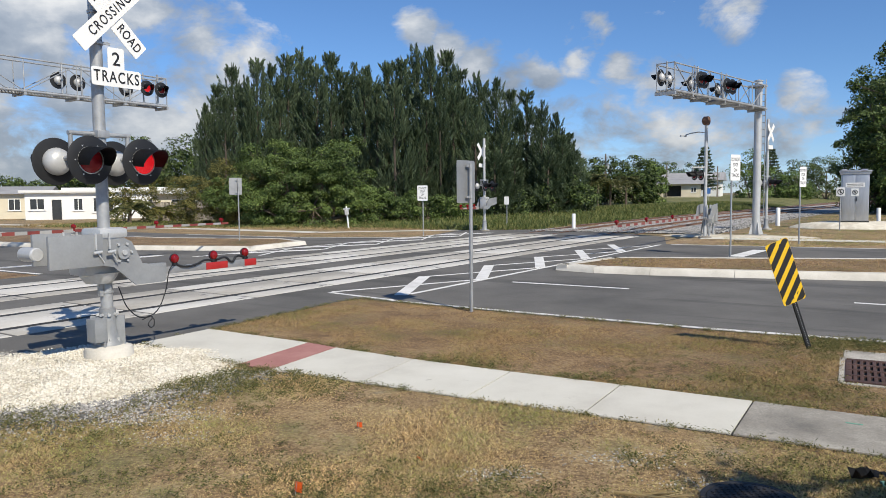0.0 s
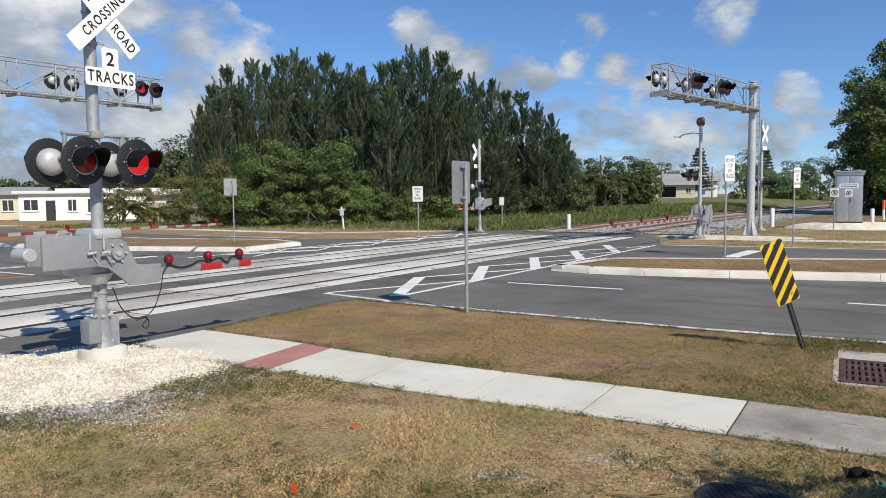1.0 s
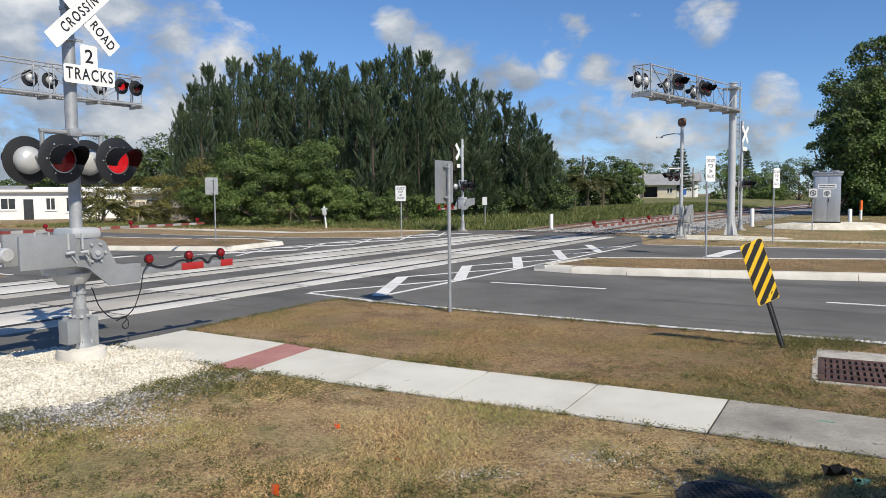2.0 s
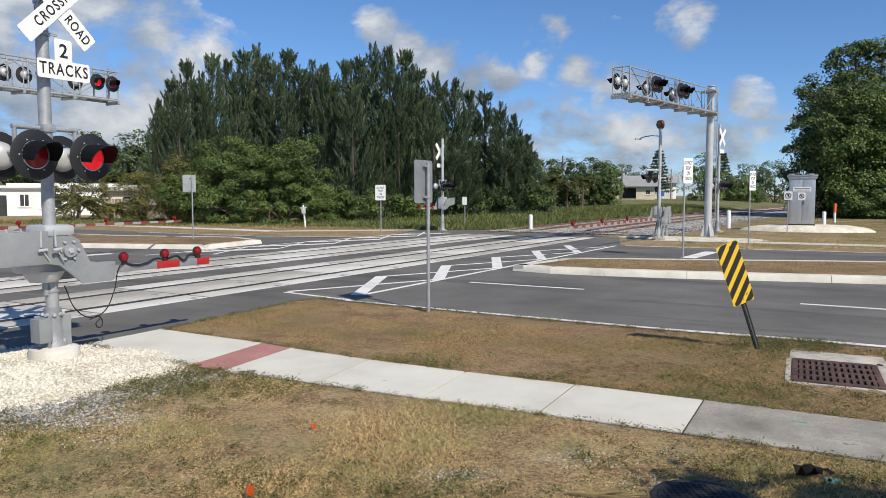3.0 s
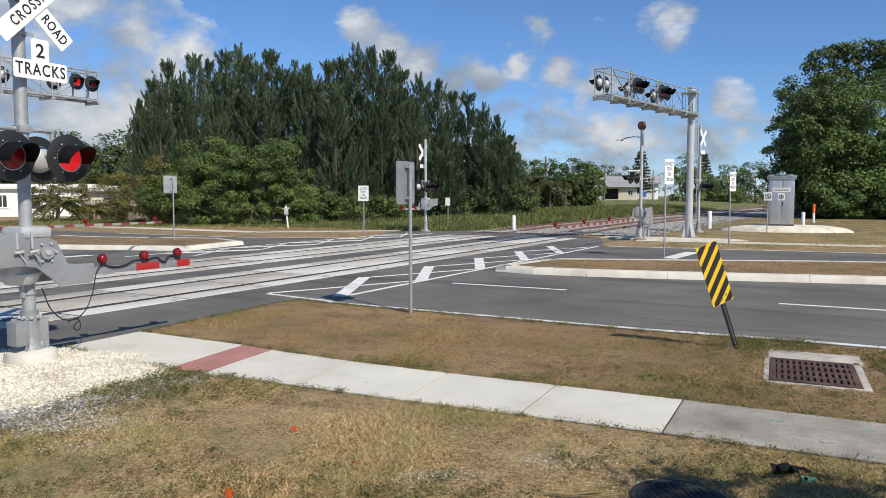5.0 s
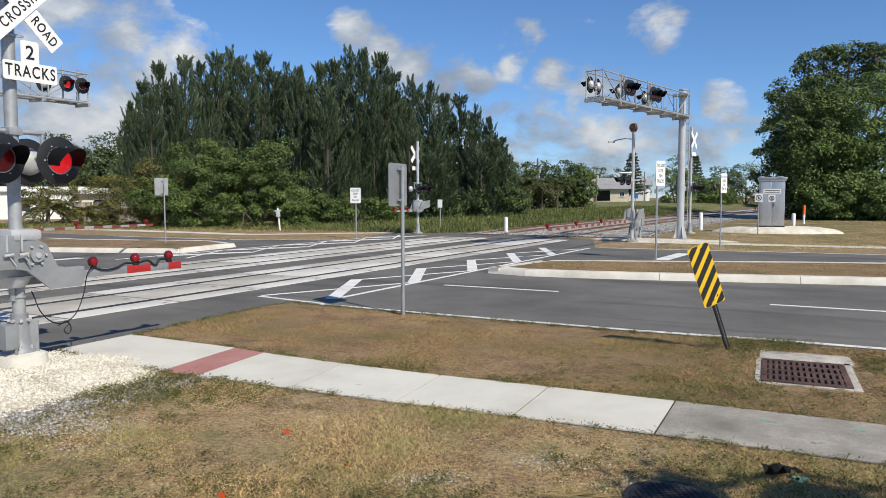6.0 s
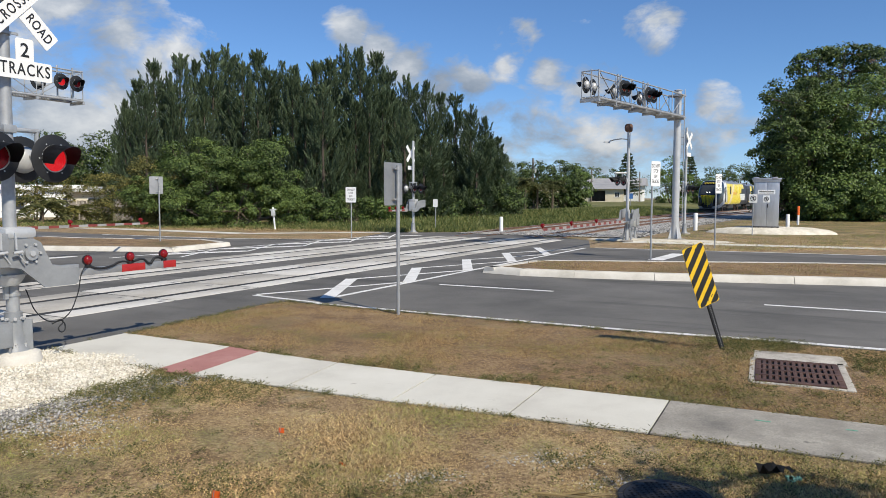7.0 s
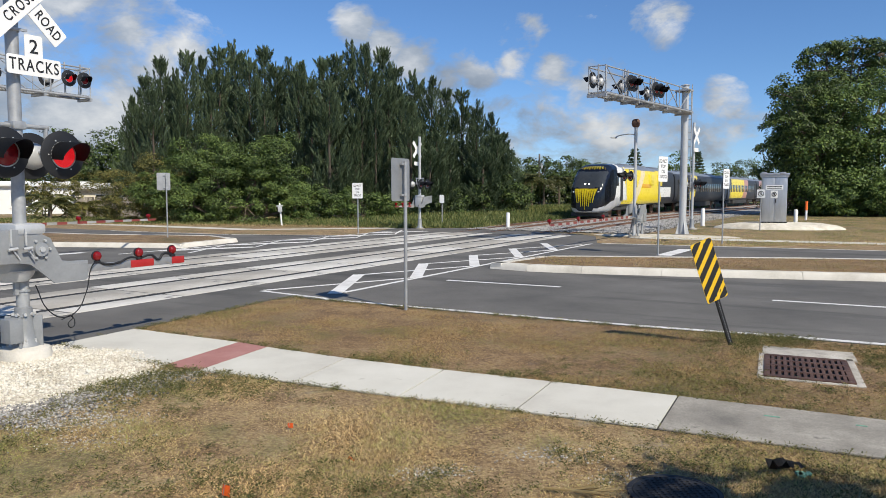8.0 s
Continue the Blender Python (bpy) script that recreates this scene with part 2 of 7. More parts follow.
RED_SHEET = surface("red_sheeting", [(0.33, 0.014, 0.016), (0.42, 0.028, 0.025)], 3, 30, 0.45, bump=0.05)
LIT_LENS = surface("lit_red_lens", [(0.55, 0.01, 0.02), (0.65, 0.02, 0.03)], 8, 60, 0.25, bump=0.1, glow=((1.0, 0.02, 0.03), 0.45))
DIM_LENS = surface("dark_red_lens", [(0.20, 0.008, 0.015), (0.28, 0.012, 0.02)], 8, 60, 0.2, bump=0.1)
GATE_LENS = surface("gate_lamp_lens", [(0.13, 0.004, 0.006), (0.20, 0.008, 0.010)], 8, 60, 0.15, bump=0.0, glow=((1.0, 0.02, 0.02), 0.04))
RED_DULL = surface("faded_red_sheeting", [(0.17, 0.032, 0.028), (0.25, 0.055, 0.042)], 3, 30, 0.6, bump=0.05, piece=0.5)
WHITE_DULL = surface("dirty_white_sheeting", [(0.27, 0.265, 0.25), (0.38, 0.37, 0.35)], 3, 30, 0.6, bump=0.05, piece=0.5)
YELLOW_S = surface("yellow_sheeting", [(0.72, 0.44, 0.015), (0.80, 0.52, 0.03)], 3, 30, 0.45, bump=0.04, wear=((0.30, 0.20, 0.05), 5.0, 0.70))
ORANGE = surface("orange_plastic", [(0.85, 0.13, 0.02), (0.92, 0.19, 0.03)], 8, 40, 0.6)
IRON = surface("rusty_cast_iron", [(0.055, 0.032, 0.028), (0.095, 0.052, 0.043), (0.14, 0.082, 0.065)], 3, 60, 0.8, metal=0.2, bump=0.4, bump_dist=0.003)
MAN_IRON = surface("dark_cast_iron", [(0.025, 0.025, 0.028), (0.05, 0.05, 0.053)], 4, 60, 0.7, metal=0.3, bump=0.4, bump_dist=0.003)
# near-black that stands for the shade below the drain bars
PIT_SHADE = surface("painted_pit_dark", [(0.008, 0.008, 0.008), (0.012, 0.012, 0.012)], 2, 20, 0.95)
BARK = surface("bark", [(0.10, 0.075, 0.055), (0.19, 0.15, 0.115)], 3, 18, 0.95, bump=0.6, bump_dist=0.03, stretch=(1, 1, 0.3))

BARK_D = surface("dark_bark", [(0.045, 0.036, 0.028), (0.10, 0.08, 0.062)], 3, 18, 0.95, bump=0.6, bump_dist=0.03, stretch=(1, 1, 0.3))


def leaf_material(name, stops, island=1.1, through=0.25):
    return surface(name, stops, 0.35, 3.0, 0.62, bump=0.0, spread=0.12, island=island, through=through, piece=0.25)


NEEDLE = leaf_material("casuarina_needles", [(0.036, 0.058, 0.030), (0.068, 0.102, 0.050), (0.112, 0.154, 0.074)], 0.45, 0.2)
LEAF = leaf_material("broad_leaves", [(0.032, 0.062, 0.012), (0.085, 0.142, 0.028), (0.165, 0.24, 0.052)], 0.9, 0.14)
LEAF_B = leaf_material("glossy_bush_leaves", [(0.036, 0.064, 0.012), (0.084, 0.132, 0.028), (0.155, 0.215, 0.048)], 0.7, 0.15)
LEAF_Y = leaf_material("yellowish_leaves", [(0.075, 0.080, 0.018), (0.15, 0.145, 0.035), (0.24, 0.21, 0.06)])
LEAF_D = leaf_material("dark_leaves", [(0.024, 0.043, 0.011), (0.058, 0.095, 0.022), (0.115, 0.165, 0.038)], 0.9, 0.14)
PALM = leaf_material("palm_fronds", [(0.05, 0.062, 0.018), (0.11, 0.12, 0.035), (0.20, 0.19, 0.07)])
TALL_GRASS = leaf_material("tall_grass", [(0.065, 0.095, 0.022), (0.13, 0.165, 0.042), (0.26, 0.26, 0.09)], 1.1, 0.35)
WEED = leaf_material("weed_leaves", [(0.07, 0.078, 0.020), (0.14, 0.145, 0.042), (0.27, 0.24, 0.09)], 1.3, 0.3)
STRAW = leaf_material("straw_grass", [(0.17, 0.12, 0.05), (0.30, 0.22, 0.10), (0.42, 0.33, 0.17)], 1.2, 0.2)
WALL_W = surface("white_stucco", [(0.70, 0.70, 0.69), (0.80, 0.80, 0.79)], 0.8, 14, 0.9, spread=0.1)
WALL_C = surface("cream_stucco", [(0.58, 0.52, 0.40), (0.68, 0.62, 0.49)], 0.8, 14, 0.9, spread=0.1)
ROOF_W = surface("white_roof", [(0.62, 0.62, 0.61), (0.74, 0.74, 0.73)], 0.7, 10, 0.8)
ROOF_G = surface("grey_roof", [(0.26, 0.26, 0.27), (0.36, 0.36, 0.37)], 0.7, 10, 0.85)
GLASS = surface("window_glass", [(0.03, 0.035, 0.04), (0.05, 0.055, 0.06)], 0.5, 3, 0.1, bump=0.0)
WOOD = surface("weathered_wood", [(0.14, 0.12, 0.10), (0.25, 0.22, 0.19), (0.34, 0.31, 0.27)], 2, 20, 0.9, piece=0.7, stretch=(1, 1, 0.2))
T_YELLOW = surface("train_yellow", [(0.78, 0.60, 0.018), (0.83, 0.66, 0.03)], 0.5, 10, 0.3, bump=0.0, spread=0.06)
T_WHITE = surface("train_white", [(0.68, 0.68, 0.66), (0.76, 0.76, 0.74)], 0.5, 10, 0.3, bump=0.0, spread=0.06)
T_NAVY = surface("train_dark_blue", [(0.005, 0.006, 0.010), (0.009, 0.010, 0.015)], 0.5, 10, 0.2, bump=0.0, spread=0.06)
T_GREY = surface("train_grey", [(0.022, 0.023, 0.027), (0.038, 0.04, 0.045)], 0.5, 10, 0.5, bump=0.0, spread=0.1)
T_ROOF = surface("train_roof", [(0.14, 0.16, 0.20), (0.21, 0.235, 0.28)], 0.5, 10, 0.4, bump=0.0, spread=0.1)
T_UNDER = surface("train_underframe", [(0.02, 0.02, 0.02), (0.05, 0.048, 0.045)], 1.5, 12, 0.8)
T_PINK = surface("train_pink", [(0.42, 0.20, 0.15), (0.48, 0.24, 0.18)], 0.5, 10, 0.35, bump=0.0)
T_CREAM = surface("train_cream", [(0.74, 0.62, 0.36), (0.78, 0.67, 0.42)], 0.5, 10, 0.3, bump=0.0, spread=0.06)
T_ORANGE = surface("train_orange", [(0.70, 0.36, 0.02), (0.74, 0.40, 0.03)], 0.5, 10, 0.35, bump=0.0)
T_LAMP = surface("train_lamp", [(0.9, 0.9, 0.85), (0.95, 0.95, 0.9)], 1, 10, 0.2, bump=0.0, glow=((1, 0.97, 0.9), 2.5))
BLUE_SIGN = surface("blue_sheeting", [(0.03, 0.12, 0.36), (0.05, 0.16, 0.42)], 3, 30, 0.5)
GREEN_PAINT = surface("green_marking", [(0.10, 0.30, 0.21), (0.18, 0.36, 0.28)], 6, 40, 0.8)

# ---- shaping helpers ----
UP = Vector((0, 0, 1))


def box(bm, size, at=(0, 0, 0), turn=None, bevel=0.0):
    """A box of that size about at; its edges may be rounded off."""
    made = bmesh.ops.create_cube(bm, size=1.0, matrix=Matrix.Translation(at) @ (turn or Matrix()) @ Matrix.Diagonal((*size, 1)))
    if bevel:
        edges = list({e for v in made["verts"] for e in v.link_edges})
        bmesh.ops.bevel(bm, geom=edges, offset=bevel, segments=2, affect="EDGES", profile=0.6)
    return bm


def rod(bm, a, b, r0, r1=None, seg=10):
    """A round bar from a to b."""
    a, b = Vector(a), Vector(b)
    way = b - a
    m = Matrix.Translation((a + b) / 2) @ way.to_track_quat("Z", "Y").to_matrix().to_4x4()
    bmesh.ops.create_cone(bm, cap_ends=True, segments=seg, radius1=r0, radius2=r0 if r1 is None else r1, depth=way.length, matrix=m)
    return bm


def turned(bm, profile, m=None, seg=20):
    """A turned shape about z from (radius, height) pairs."""
    m = m or Matrix()
    rings = [[bm.verts.new(m @ Vector((r * math.cos(2 * math.pi * i / seg), r * math.sin(2 * math.pi * i / seg), z))) for i in range(seg)]
             for r, z in profile]
    for lo, hi in zip(rings, rings[1:]):
        for i in range(seg):
            bm.faces.new((lo[i], lo[(i + 1) % seg], hi[(i + 1) % seg], hi[i]))
    bm.faces.new(rings[0][::-1])
    bm.faces.new(rings[-1])
    return bm


def slab(bm, outline, z0, z1, m=None):
    """A flat-topped prism over an outline of (x, y)."""
    m = m or Matrix()
    lo = [bm.verts.new(m @ Vector((x, y, z0))) for x, y in outline]
    hi = [bm.verts.new(m @ Vector((x, y, z1))) for x, y in outline]
    k = len(outline)
    for i in range(k):
        bm.faces.new((lo[i], lo[(i + 1) % k], hi[(i + 1) % k], hi[i]))
    bm.faces.new(hi)
    bm.faces.new(lo[::-1])
    return bm


def mesh_of(bm, name, material, smooth=35):
    me = bpy.data.meshes.new(name)
    bmesh.ops.recalc_face_normals(bm, faces=bm.faces)
    bm.to_mesh(me)
    bm.free()
    me.materials.append(material)
    if smooth:
        me.shade_smooth()
        me.set_sharp_from_angle(angle=radians(smooth))
    return me


def part(name, bm, material, parent=None, label="", smooth=35):
    """One mesh object under a thing or under a part."""
    ob = new(name, mesh_of(bm, name, material, smooth))
    ob.parent = parent
    return tagged(ob, label)


def thing(name, label, category, at=None, group="", kind=""):
    ob = new(name)
    ob.empty_display_size = 0.2
    if at is not None:
        ob.matrix_basis = at
    return tagged(ob, label, category, group, kind)


def raw(name, verts, faces, material, parent=None, label="", smooth=False):
    """One mesh from arrays."""
    me = bpy.data.meshes.new(name)
    verts, faces = np.asarray(verts, dtype=np.float32), np.asarray(faces, dtype=np.int32)
    k = faces.shape[1]
    me.vertices.add(len(verts))
    me.vertices.foreach_set("co", verts.ravel())
    me.loops.add(faces.size)
    me.loops.foreach_set("vertex_index", faces.ravel())
    me.polygons.add(len(faces))
    me.polygons.foreach_set("loop_start", np.arange(0, faces.size, k, dtype=np.int32))
    me.update(calc_edges=True)
    me.validate()
    me.materials.append(material)
    if smooth:
        me.shade_smooth()
    ob = new(name, me)
    ob.parent = parent
    return tagged(ob, label)


def lettering(text, size, material, parent, m, depth=0.004, name="legend", spread=1.0):
    """Words standing in the plane z = 0 of m, centred."""
    c = bpy.data.curves.new(name, "FONT")
    c.body, c.size, c.extrude, c.align_x, c.align_y, c.space_character = text, size, depth, "CENTER", "CENTER", spread
    c.offset = size * 0.012
    ob = bpy.data.objects.new(name, c)
    scene.collection.objects.link(ob)
    bpy.context.view_layer.update()
    me = bpy.data.meshes.new_from_object(ob)
    bpy.data.objects.remove(ob)
    me.transform(m)
    me.materials.clear()
    me.materials.append(material)
    out = new(name, me)
    out.parent = parent
    return out


def rounded(w, h, r, steps=4):
    """Outline of a rounded rectangle about the origin."""
    pts = []
    for cx, cy, a0 in ((w / 2 - r, h / 2 - r, 0), (-w / 2 + r, h / 2 - r, 90), (-w / 2 + r, -h / 2 + r, 180), (w / 2 - r, -h / 2 + r, 270)):
        for i in range(steps + 1):
            a = radians(a0 + 90 * i / steps)
            pts.append((cx + r * math.cos(a), cy + r * math.sin(a)))
    return pts


STAND = pose(0, 0, 0, 90, 0, 0)  # turns a plate drawn in x, y upright, so that its face looks along -y

# ---- plan ----
U_DEG = 56.5
U = Vector((math.cos(radians(U_DEG)), math.sin(radians(U_DEG)), 0))   # along the tracks, away from the road
N = Vector((-U.y, U.x, 0))                                            # across the tracks, to their far side
TRACK_0 = Vector((-4.95, 24.235, 0))                                  # a point of the far track's centre line
NEAR_OFF = -4.25
GAUGE = 1.56


def heading(s):
    return radians(U_DEG - 3.0 * min(max((s - 34) / 20, 0), 1))


def track_table():
    rows, p = [], TRACK_0 + U * -60.0
    for i in range(0, 1260):
        s = -60 + i * 0.5
        rows.append((p.x, p.y))
        h = heading(s + 0.25)
        p = p + Vector((math.cos(h), math.sin(h), 0)) * 0.5
    return rows


TRACK = track_table()


def track_at(s, off=0.0):
    """Place and heading of the line at distance s along the far track, off metres to its far side."""
    f = (s + 60) / 0.5
    i = min(max(int(f), 0), len(TRACK) - 2)
    k = f - i
    x = TRACK[i][0] * (1 - k) + TRACK[i + 1][0] * k
    y = TRACK[i][1] * (1 - k) + TRACK[i + 1][1] * k
    h = heading(s)
    return Vector((x - math.sin(h) * off, y + math.cos(h) * off, 0)), h


def rail_rise(s):
    """Height of the rail head: flush in the crossing, proud of the ballast beyond it."""
    return 0.004 + 0.17 * min(max((s - 17.5) / 8, 0), 1) + 0.17 * min(max((-16 - s) / 8, 0), 1)


# ---- ground, road, kerbs ----
def build_ground():
    bm = bmesh.new()
    bmesh.ops.create_grid(bm, x_segments=40, y_segments=40, size=1500, matrix=Matrix.Translation((0, 0, -0.012)))
    tagged(part("ground", bm, TURF), "dry brown mown grass with green patches and sand", "grass", kind="structure")


ROAD_OUTLINE = [(57, -22.4), (6.09, 10.06), (4.0, 11.25), (0.66, 13.43), (-1.09, 14.63), (-1.71, 15.1), (-2.12, 14.71), (-2.76, 13.52), (-3.29, 12.62),
                (-3.78, 11.69), (-4.44, 10.64), (-5.2, 9.95), (-6.03, 9.75), (-9.5, 6.0), (-15.5, 13.5), (-11.2, 20.4), (-45, 42), (-75, 85), (-15.4, 43.2),
                (-7.66, 38.3), (-1.2, 37.0), (0.9, 43.9), (7.2, 43.9), (10.6, 35.2), (9.17, 30.2), (11.4, 28.8), (16.0, 26.6), (60, 2.0)]


def build_road():
    bm = bmesh.new()
    slab(bm, ROAD_OUTLINE, -0.06, 0.0)
    tagged(part("road", bm, ASPHALT, smooth=0), "dark grey worn asphalt road through a level crossing", "road", kind="structure")


def stripe(name, a, b, w, parent, m=PAINT, z=0.004):
    a, b = Vector((*a, 0)), Vector((*b, 0))
    side = (b - a).normalized().cross(UP) * w / 2
    bm = bmesh.new()
    slab(bm, [(p.x, p.y) for p in (a + side, b + side, b - side, a - side)], 0.0, z)
    return part(name, bm, m, parent, smooth=0)


def build_markings():
    t = thing("road_marking", "worn white painted lines on the asphalt", "road marking", kind="structure")
    stripe("edge_line", (-2.51, 16.05), (-1.05, 14.78), 0.11, t)
    stripe("edge_line", (-1.09, 14.72), (0.66, 13.55), 0.10, t)
    stripe("edge_line", (0.66, 13.53), (4.0, 11.36), 0.11, t)
    stripe("edge_line", (4.0, 11.34), (6.1, 10.17), 0.13, t)
    stripe("edge_line", (6.1, 10.17), (30, -5.0), 0.13, t)
    for a, b in (((1.65, 17.64), (4.07, 16.15)), ((7.72, 13.76), (10.3, 12.1)), ((13.9, 9.8), (16.5, 8.2))):
        stripe("lane_line", a, b, 0.12, t)
    # clearance markings beside the tracks: a line along them, broad slanting bars and thin ones the other way
    p0 = Vector((-0.87, 15.45, 0))

    def spot(s, off):
        p = p0 + U * s + N * off
        return p.x, p.y
    stripe("clearance_line", spot(0.25, 0), spot(17.4, -0.12), 0.12, t)
    for k in range(5):
        stripe("clearance_bar", spot(3.35 * k, 0.06), spot(3.35 * k + 3.2, 1.68), 0.30, t, z=0.006)
        stripe("clearance_thin_bar", spot(3.35 * k - 0.3, 1.72), spot(3.35 * k + 3.3, 0.08), 0.11, t, z=0.005)
    for k in range(5):
        stripe("clearance_bar", spot(3.4 * k + 6.2, 12.6), spot(3.4 * k + 9.3, 10.9), 0.42, t, z=0.006)
        stripe("clearance_thin_bar", spot(3.4 * k + 6.0, 10.9), spot(3.4 * k + 9.4, 12.6), 0.11, t, z=0.005)
    stripe("clearance_line", spot(4.5, 12.65), spot(22, 12.65), 0.12, t)
    stripe("stop_line", (9.55, 24.0), (11.5, 26.6), 0.5, t)
    stripe("stop_line", (-10.4, 27.0), (-14.5, 21.8), 0.4, t)
    stripe("edge_line", (-7.4, 38.05), (-1.3, 36.85), 0.13, t)
    stripe("edge_line", (-14.9, 42.6), (-7.6, 38.2), 0.13, t)
    stripe("edge_line", (9.3, 30.0), (16.0, 26.5), 0.12, t)
    stripe("edge_line", (16.0, 26.5), (45, 10.3), 0.12, t)
    stripe("edge_line", (-11.4, 20.7), (-30, 32.6), 0.12, t)


def kerb_run(name, pts, w, h, parent, joint=3.05):
    """Kerb stones end to end along a line of points, the road on their right."""
    for (x0, y0), (x1, y1) in zip(pts, pts[1:]):
        a, b = Vector((x0, y0, 0)), Vector((x1, y1, 0))
        length = (b - a).length
        k = max(1, round(length / joint))
        way = (b - a) / length
        side = way.cross(UP)
        for i in range(k):
            p, q = a + way * (length * i / k + 0.006), a + way * (length * (i + 1) / k - 0.006)
            bm = bmesh.new()
            prof = [(0.02, -0.03), (0.0, 0.03), (-0.05, h - 0.03), (-0.085, h), (-w, h), (-w, -0.03)]
            ring = [[bm.verts.new(e + side * o + UP * z) for o, z in prof] for e in (p, q)]
            for j in range(len(prof)):
                j2 = (j + 1) % len(prof)
                bm.faces.new((ring[0][j], ring[0][j2], ring[1][j2], ring[1][j]))
            bm.faces.new(ring[0][::-1])
            bm.faces.new(ring[1])
            part(name, bm, KERB, parent)


def median(label, near, far, nose):
    """A raised grass island with a kerb round it; near and far run away from the nose."""
    t = thing("median_island", label, "median", kind="structure")
    ring = [*far[::-1], nose, *near]
    kerb_run("kerb_stone", ring, 0.36, 0.17, t)
    inner = []
    for i, p in enumerate(ring):
        q0, q1 = Vector(ring[max(i - 1, 0)]), Vector(ring[min(i + 1, len(ring) - 1)])
        way = (q1 - q0).normalized()
        inner.append((p[0] - way.y * 0.3, p[1] + way.x * 0.3))
    bm = bmesh.new()
    slab(bm, inner, -0.02, 0.16)
    part("turf", bm, TURF, t, "dry brown grass", smooth=0)
    return t


def build_medians():
    median("raised grass median with pale concrete kerb", [(3.97, 19.45), (5.28, 18.78), (7.17, 18.05), (10.3, 17.0), (36, 8.5)],
           [(5.12, 22.5), (6.29, 22.35), (8.68, 21.85), (12.76, 21.1), (38, 14.0)], (3.1, 20.3))
    median("raised grass median with pale concrete kerb across the tracks", [(-7.6, 34.6), (-13.3, 36.2), (-24, 42.5), (-60, 66)],
           [(-7.5, 28.8), (-14.3, 30.4), (-24, 35.5), (-58, 56)], (-6.0, 32.2))


# slab joints of the footpath: (kerb side of the lawn, road side)
JOINTS = [((-4.44, 10.62), (-3.78, 11.69)), ((-2.61, 9.18), (-1.98, 10.5)), ((-2.14, 8.86), (-1.53, 10.13)), ((-0.95, 8.2), (-0.42, 9.35)),
          ((0.2, 7.53), (0.77, 8.62)), ((1.31, 6.93), (1.92, 7.97)), ((2.48, 6.28), (3.09, 7.28)), 
          ((4.55, 5.07), (5.13, 6.05)), ((5.6, 4.43), (6.17, 5.4)), ((6.65, 3.8), (7.2, 4.76)), ((8.7, 2.55), (9.25, 3.5))]


def build_footpath():
    t = thing("pavement", "pale concrete footpath with a red warning strip and older grey slabs", "footpath", kind="structure")
    for i, ((a, b), (c, d)) in enumerate(zip(JOINTS, JOINTS[1:])):
        a, b, c, d = (Vector((*p, 0)) for p in (a, b, c, d))
        gap = (c - a).normalized() * 0.010
        bm = bmesh.new()
        slab(bm, [(p.x, p.y) for p in (a + gap, c - gap, d - gap, b + gap)], -0.05, 0.008)
        if i == 1:
            part("warning_strip", bm, RED_PAVE, t, "dull red tactile warning strip", smooth=0)
        else:
            part("slab", bm, CONCRETE if i < 6 else OLD_CONCRETE, t, "" if i < 6 else "old stained grey concrete slab", smooth=0)
    bm = bmesh.new()
    slab(bm, [a for a, b in JOINTS] + [b for a, b in JOINTS[::-1]], -0.05, -0.004)
    part("joint_filler", bm, T_UNDER, t, "dark joint filler between slabs", smooth=0)
    # far footpath and its white edges
    for name, a, b, w in (("far_path", (12.0, 34.0), (18.3, 30.2), 1.3), ("far_path", (18.3, 30.2), (50, 12), 1.3),
                          ("far_path", (-16, 49.5), (-7.35, 43.2), 1.3), ("far_path", (-7.35, 43.2), (1.0, 44.3), 1.0), ("far_path", (-60, 76), (-16, 49.5), 1.3)):
        stripe(name, a, b, w, t, CONCRETE, 0.006)


# ---- railway ----
def strip_along(offs, zs, s0, s1, step, fade=None):
    """A ribbon along the tracks through (offset, height) pairs."""
    bm = bmesh.new()
    rows = []
    k = max(2, int((s1 - s0) / step) + 1)
    for i in range(k):
        s = s0 + (s1 - s0) * i / (k - 1)
        p, h = track_at(s)
        side = Vector((-math.sin(h), math.cos(h), 0))
        lift = rail_rise(s) - 0.004 if fade else 0.0
        rows.append([bm.verts.new(p + side * o + UP * (z + lift)) for o, z in zip(offs, zs)])
    for a, b in zip(rows, rows[1:]):
        for j in range(len(offs) - 1):
            bm.faces.new((a[j], a[j + 1], b[j + 1], b[j]))
    return bm


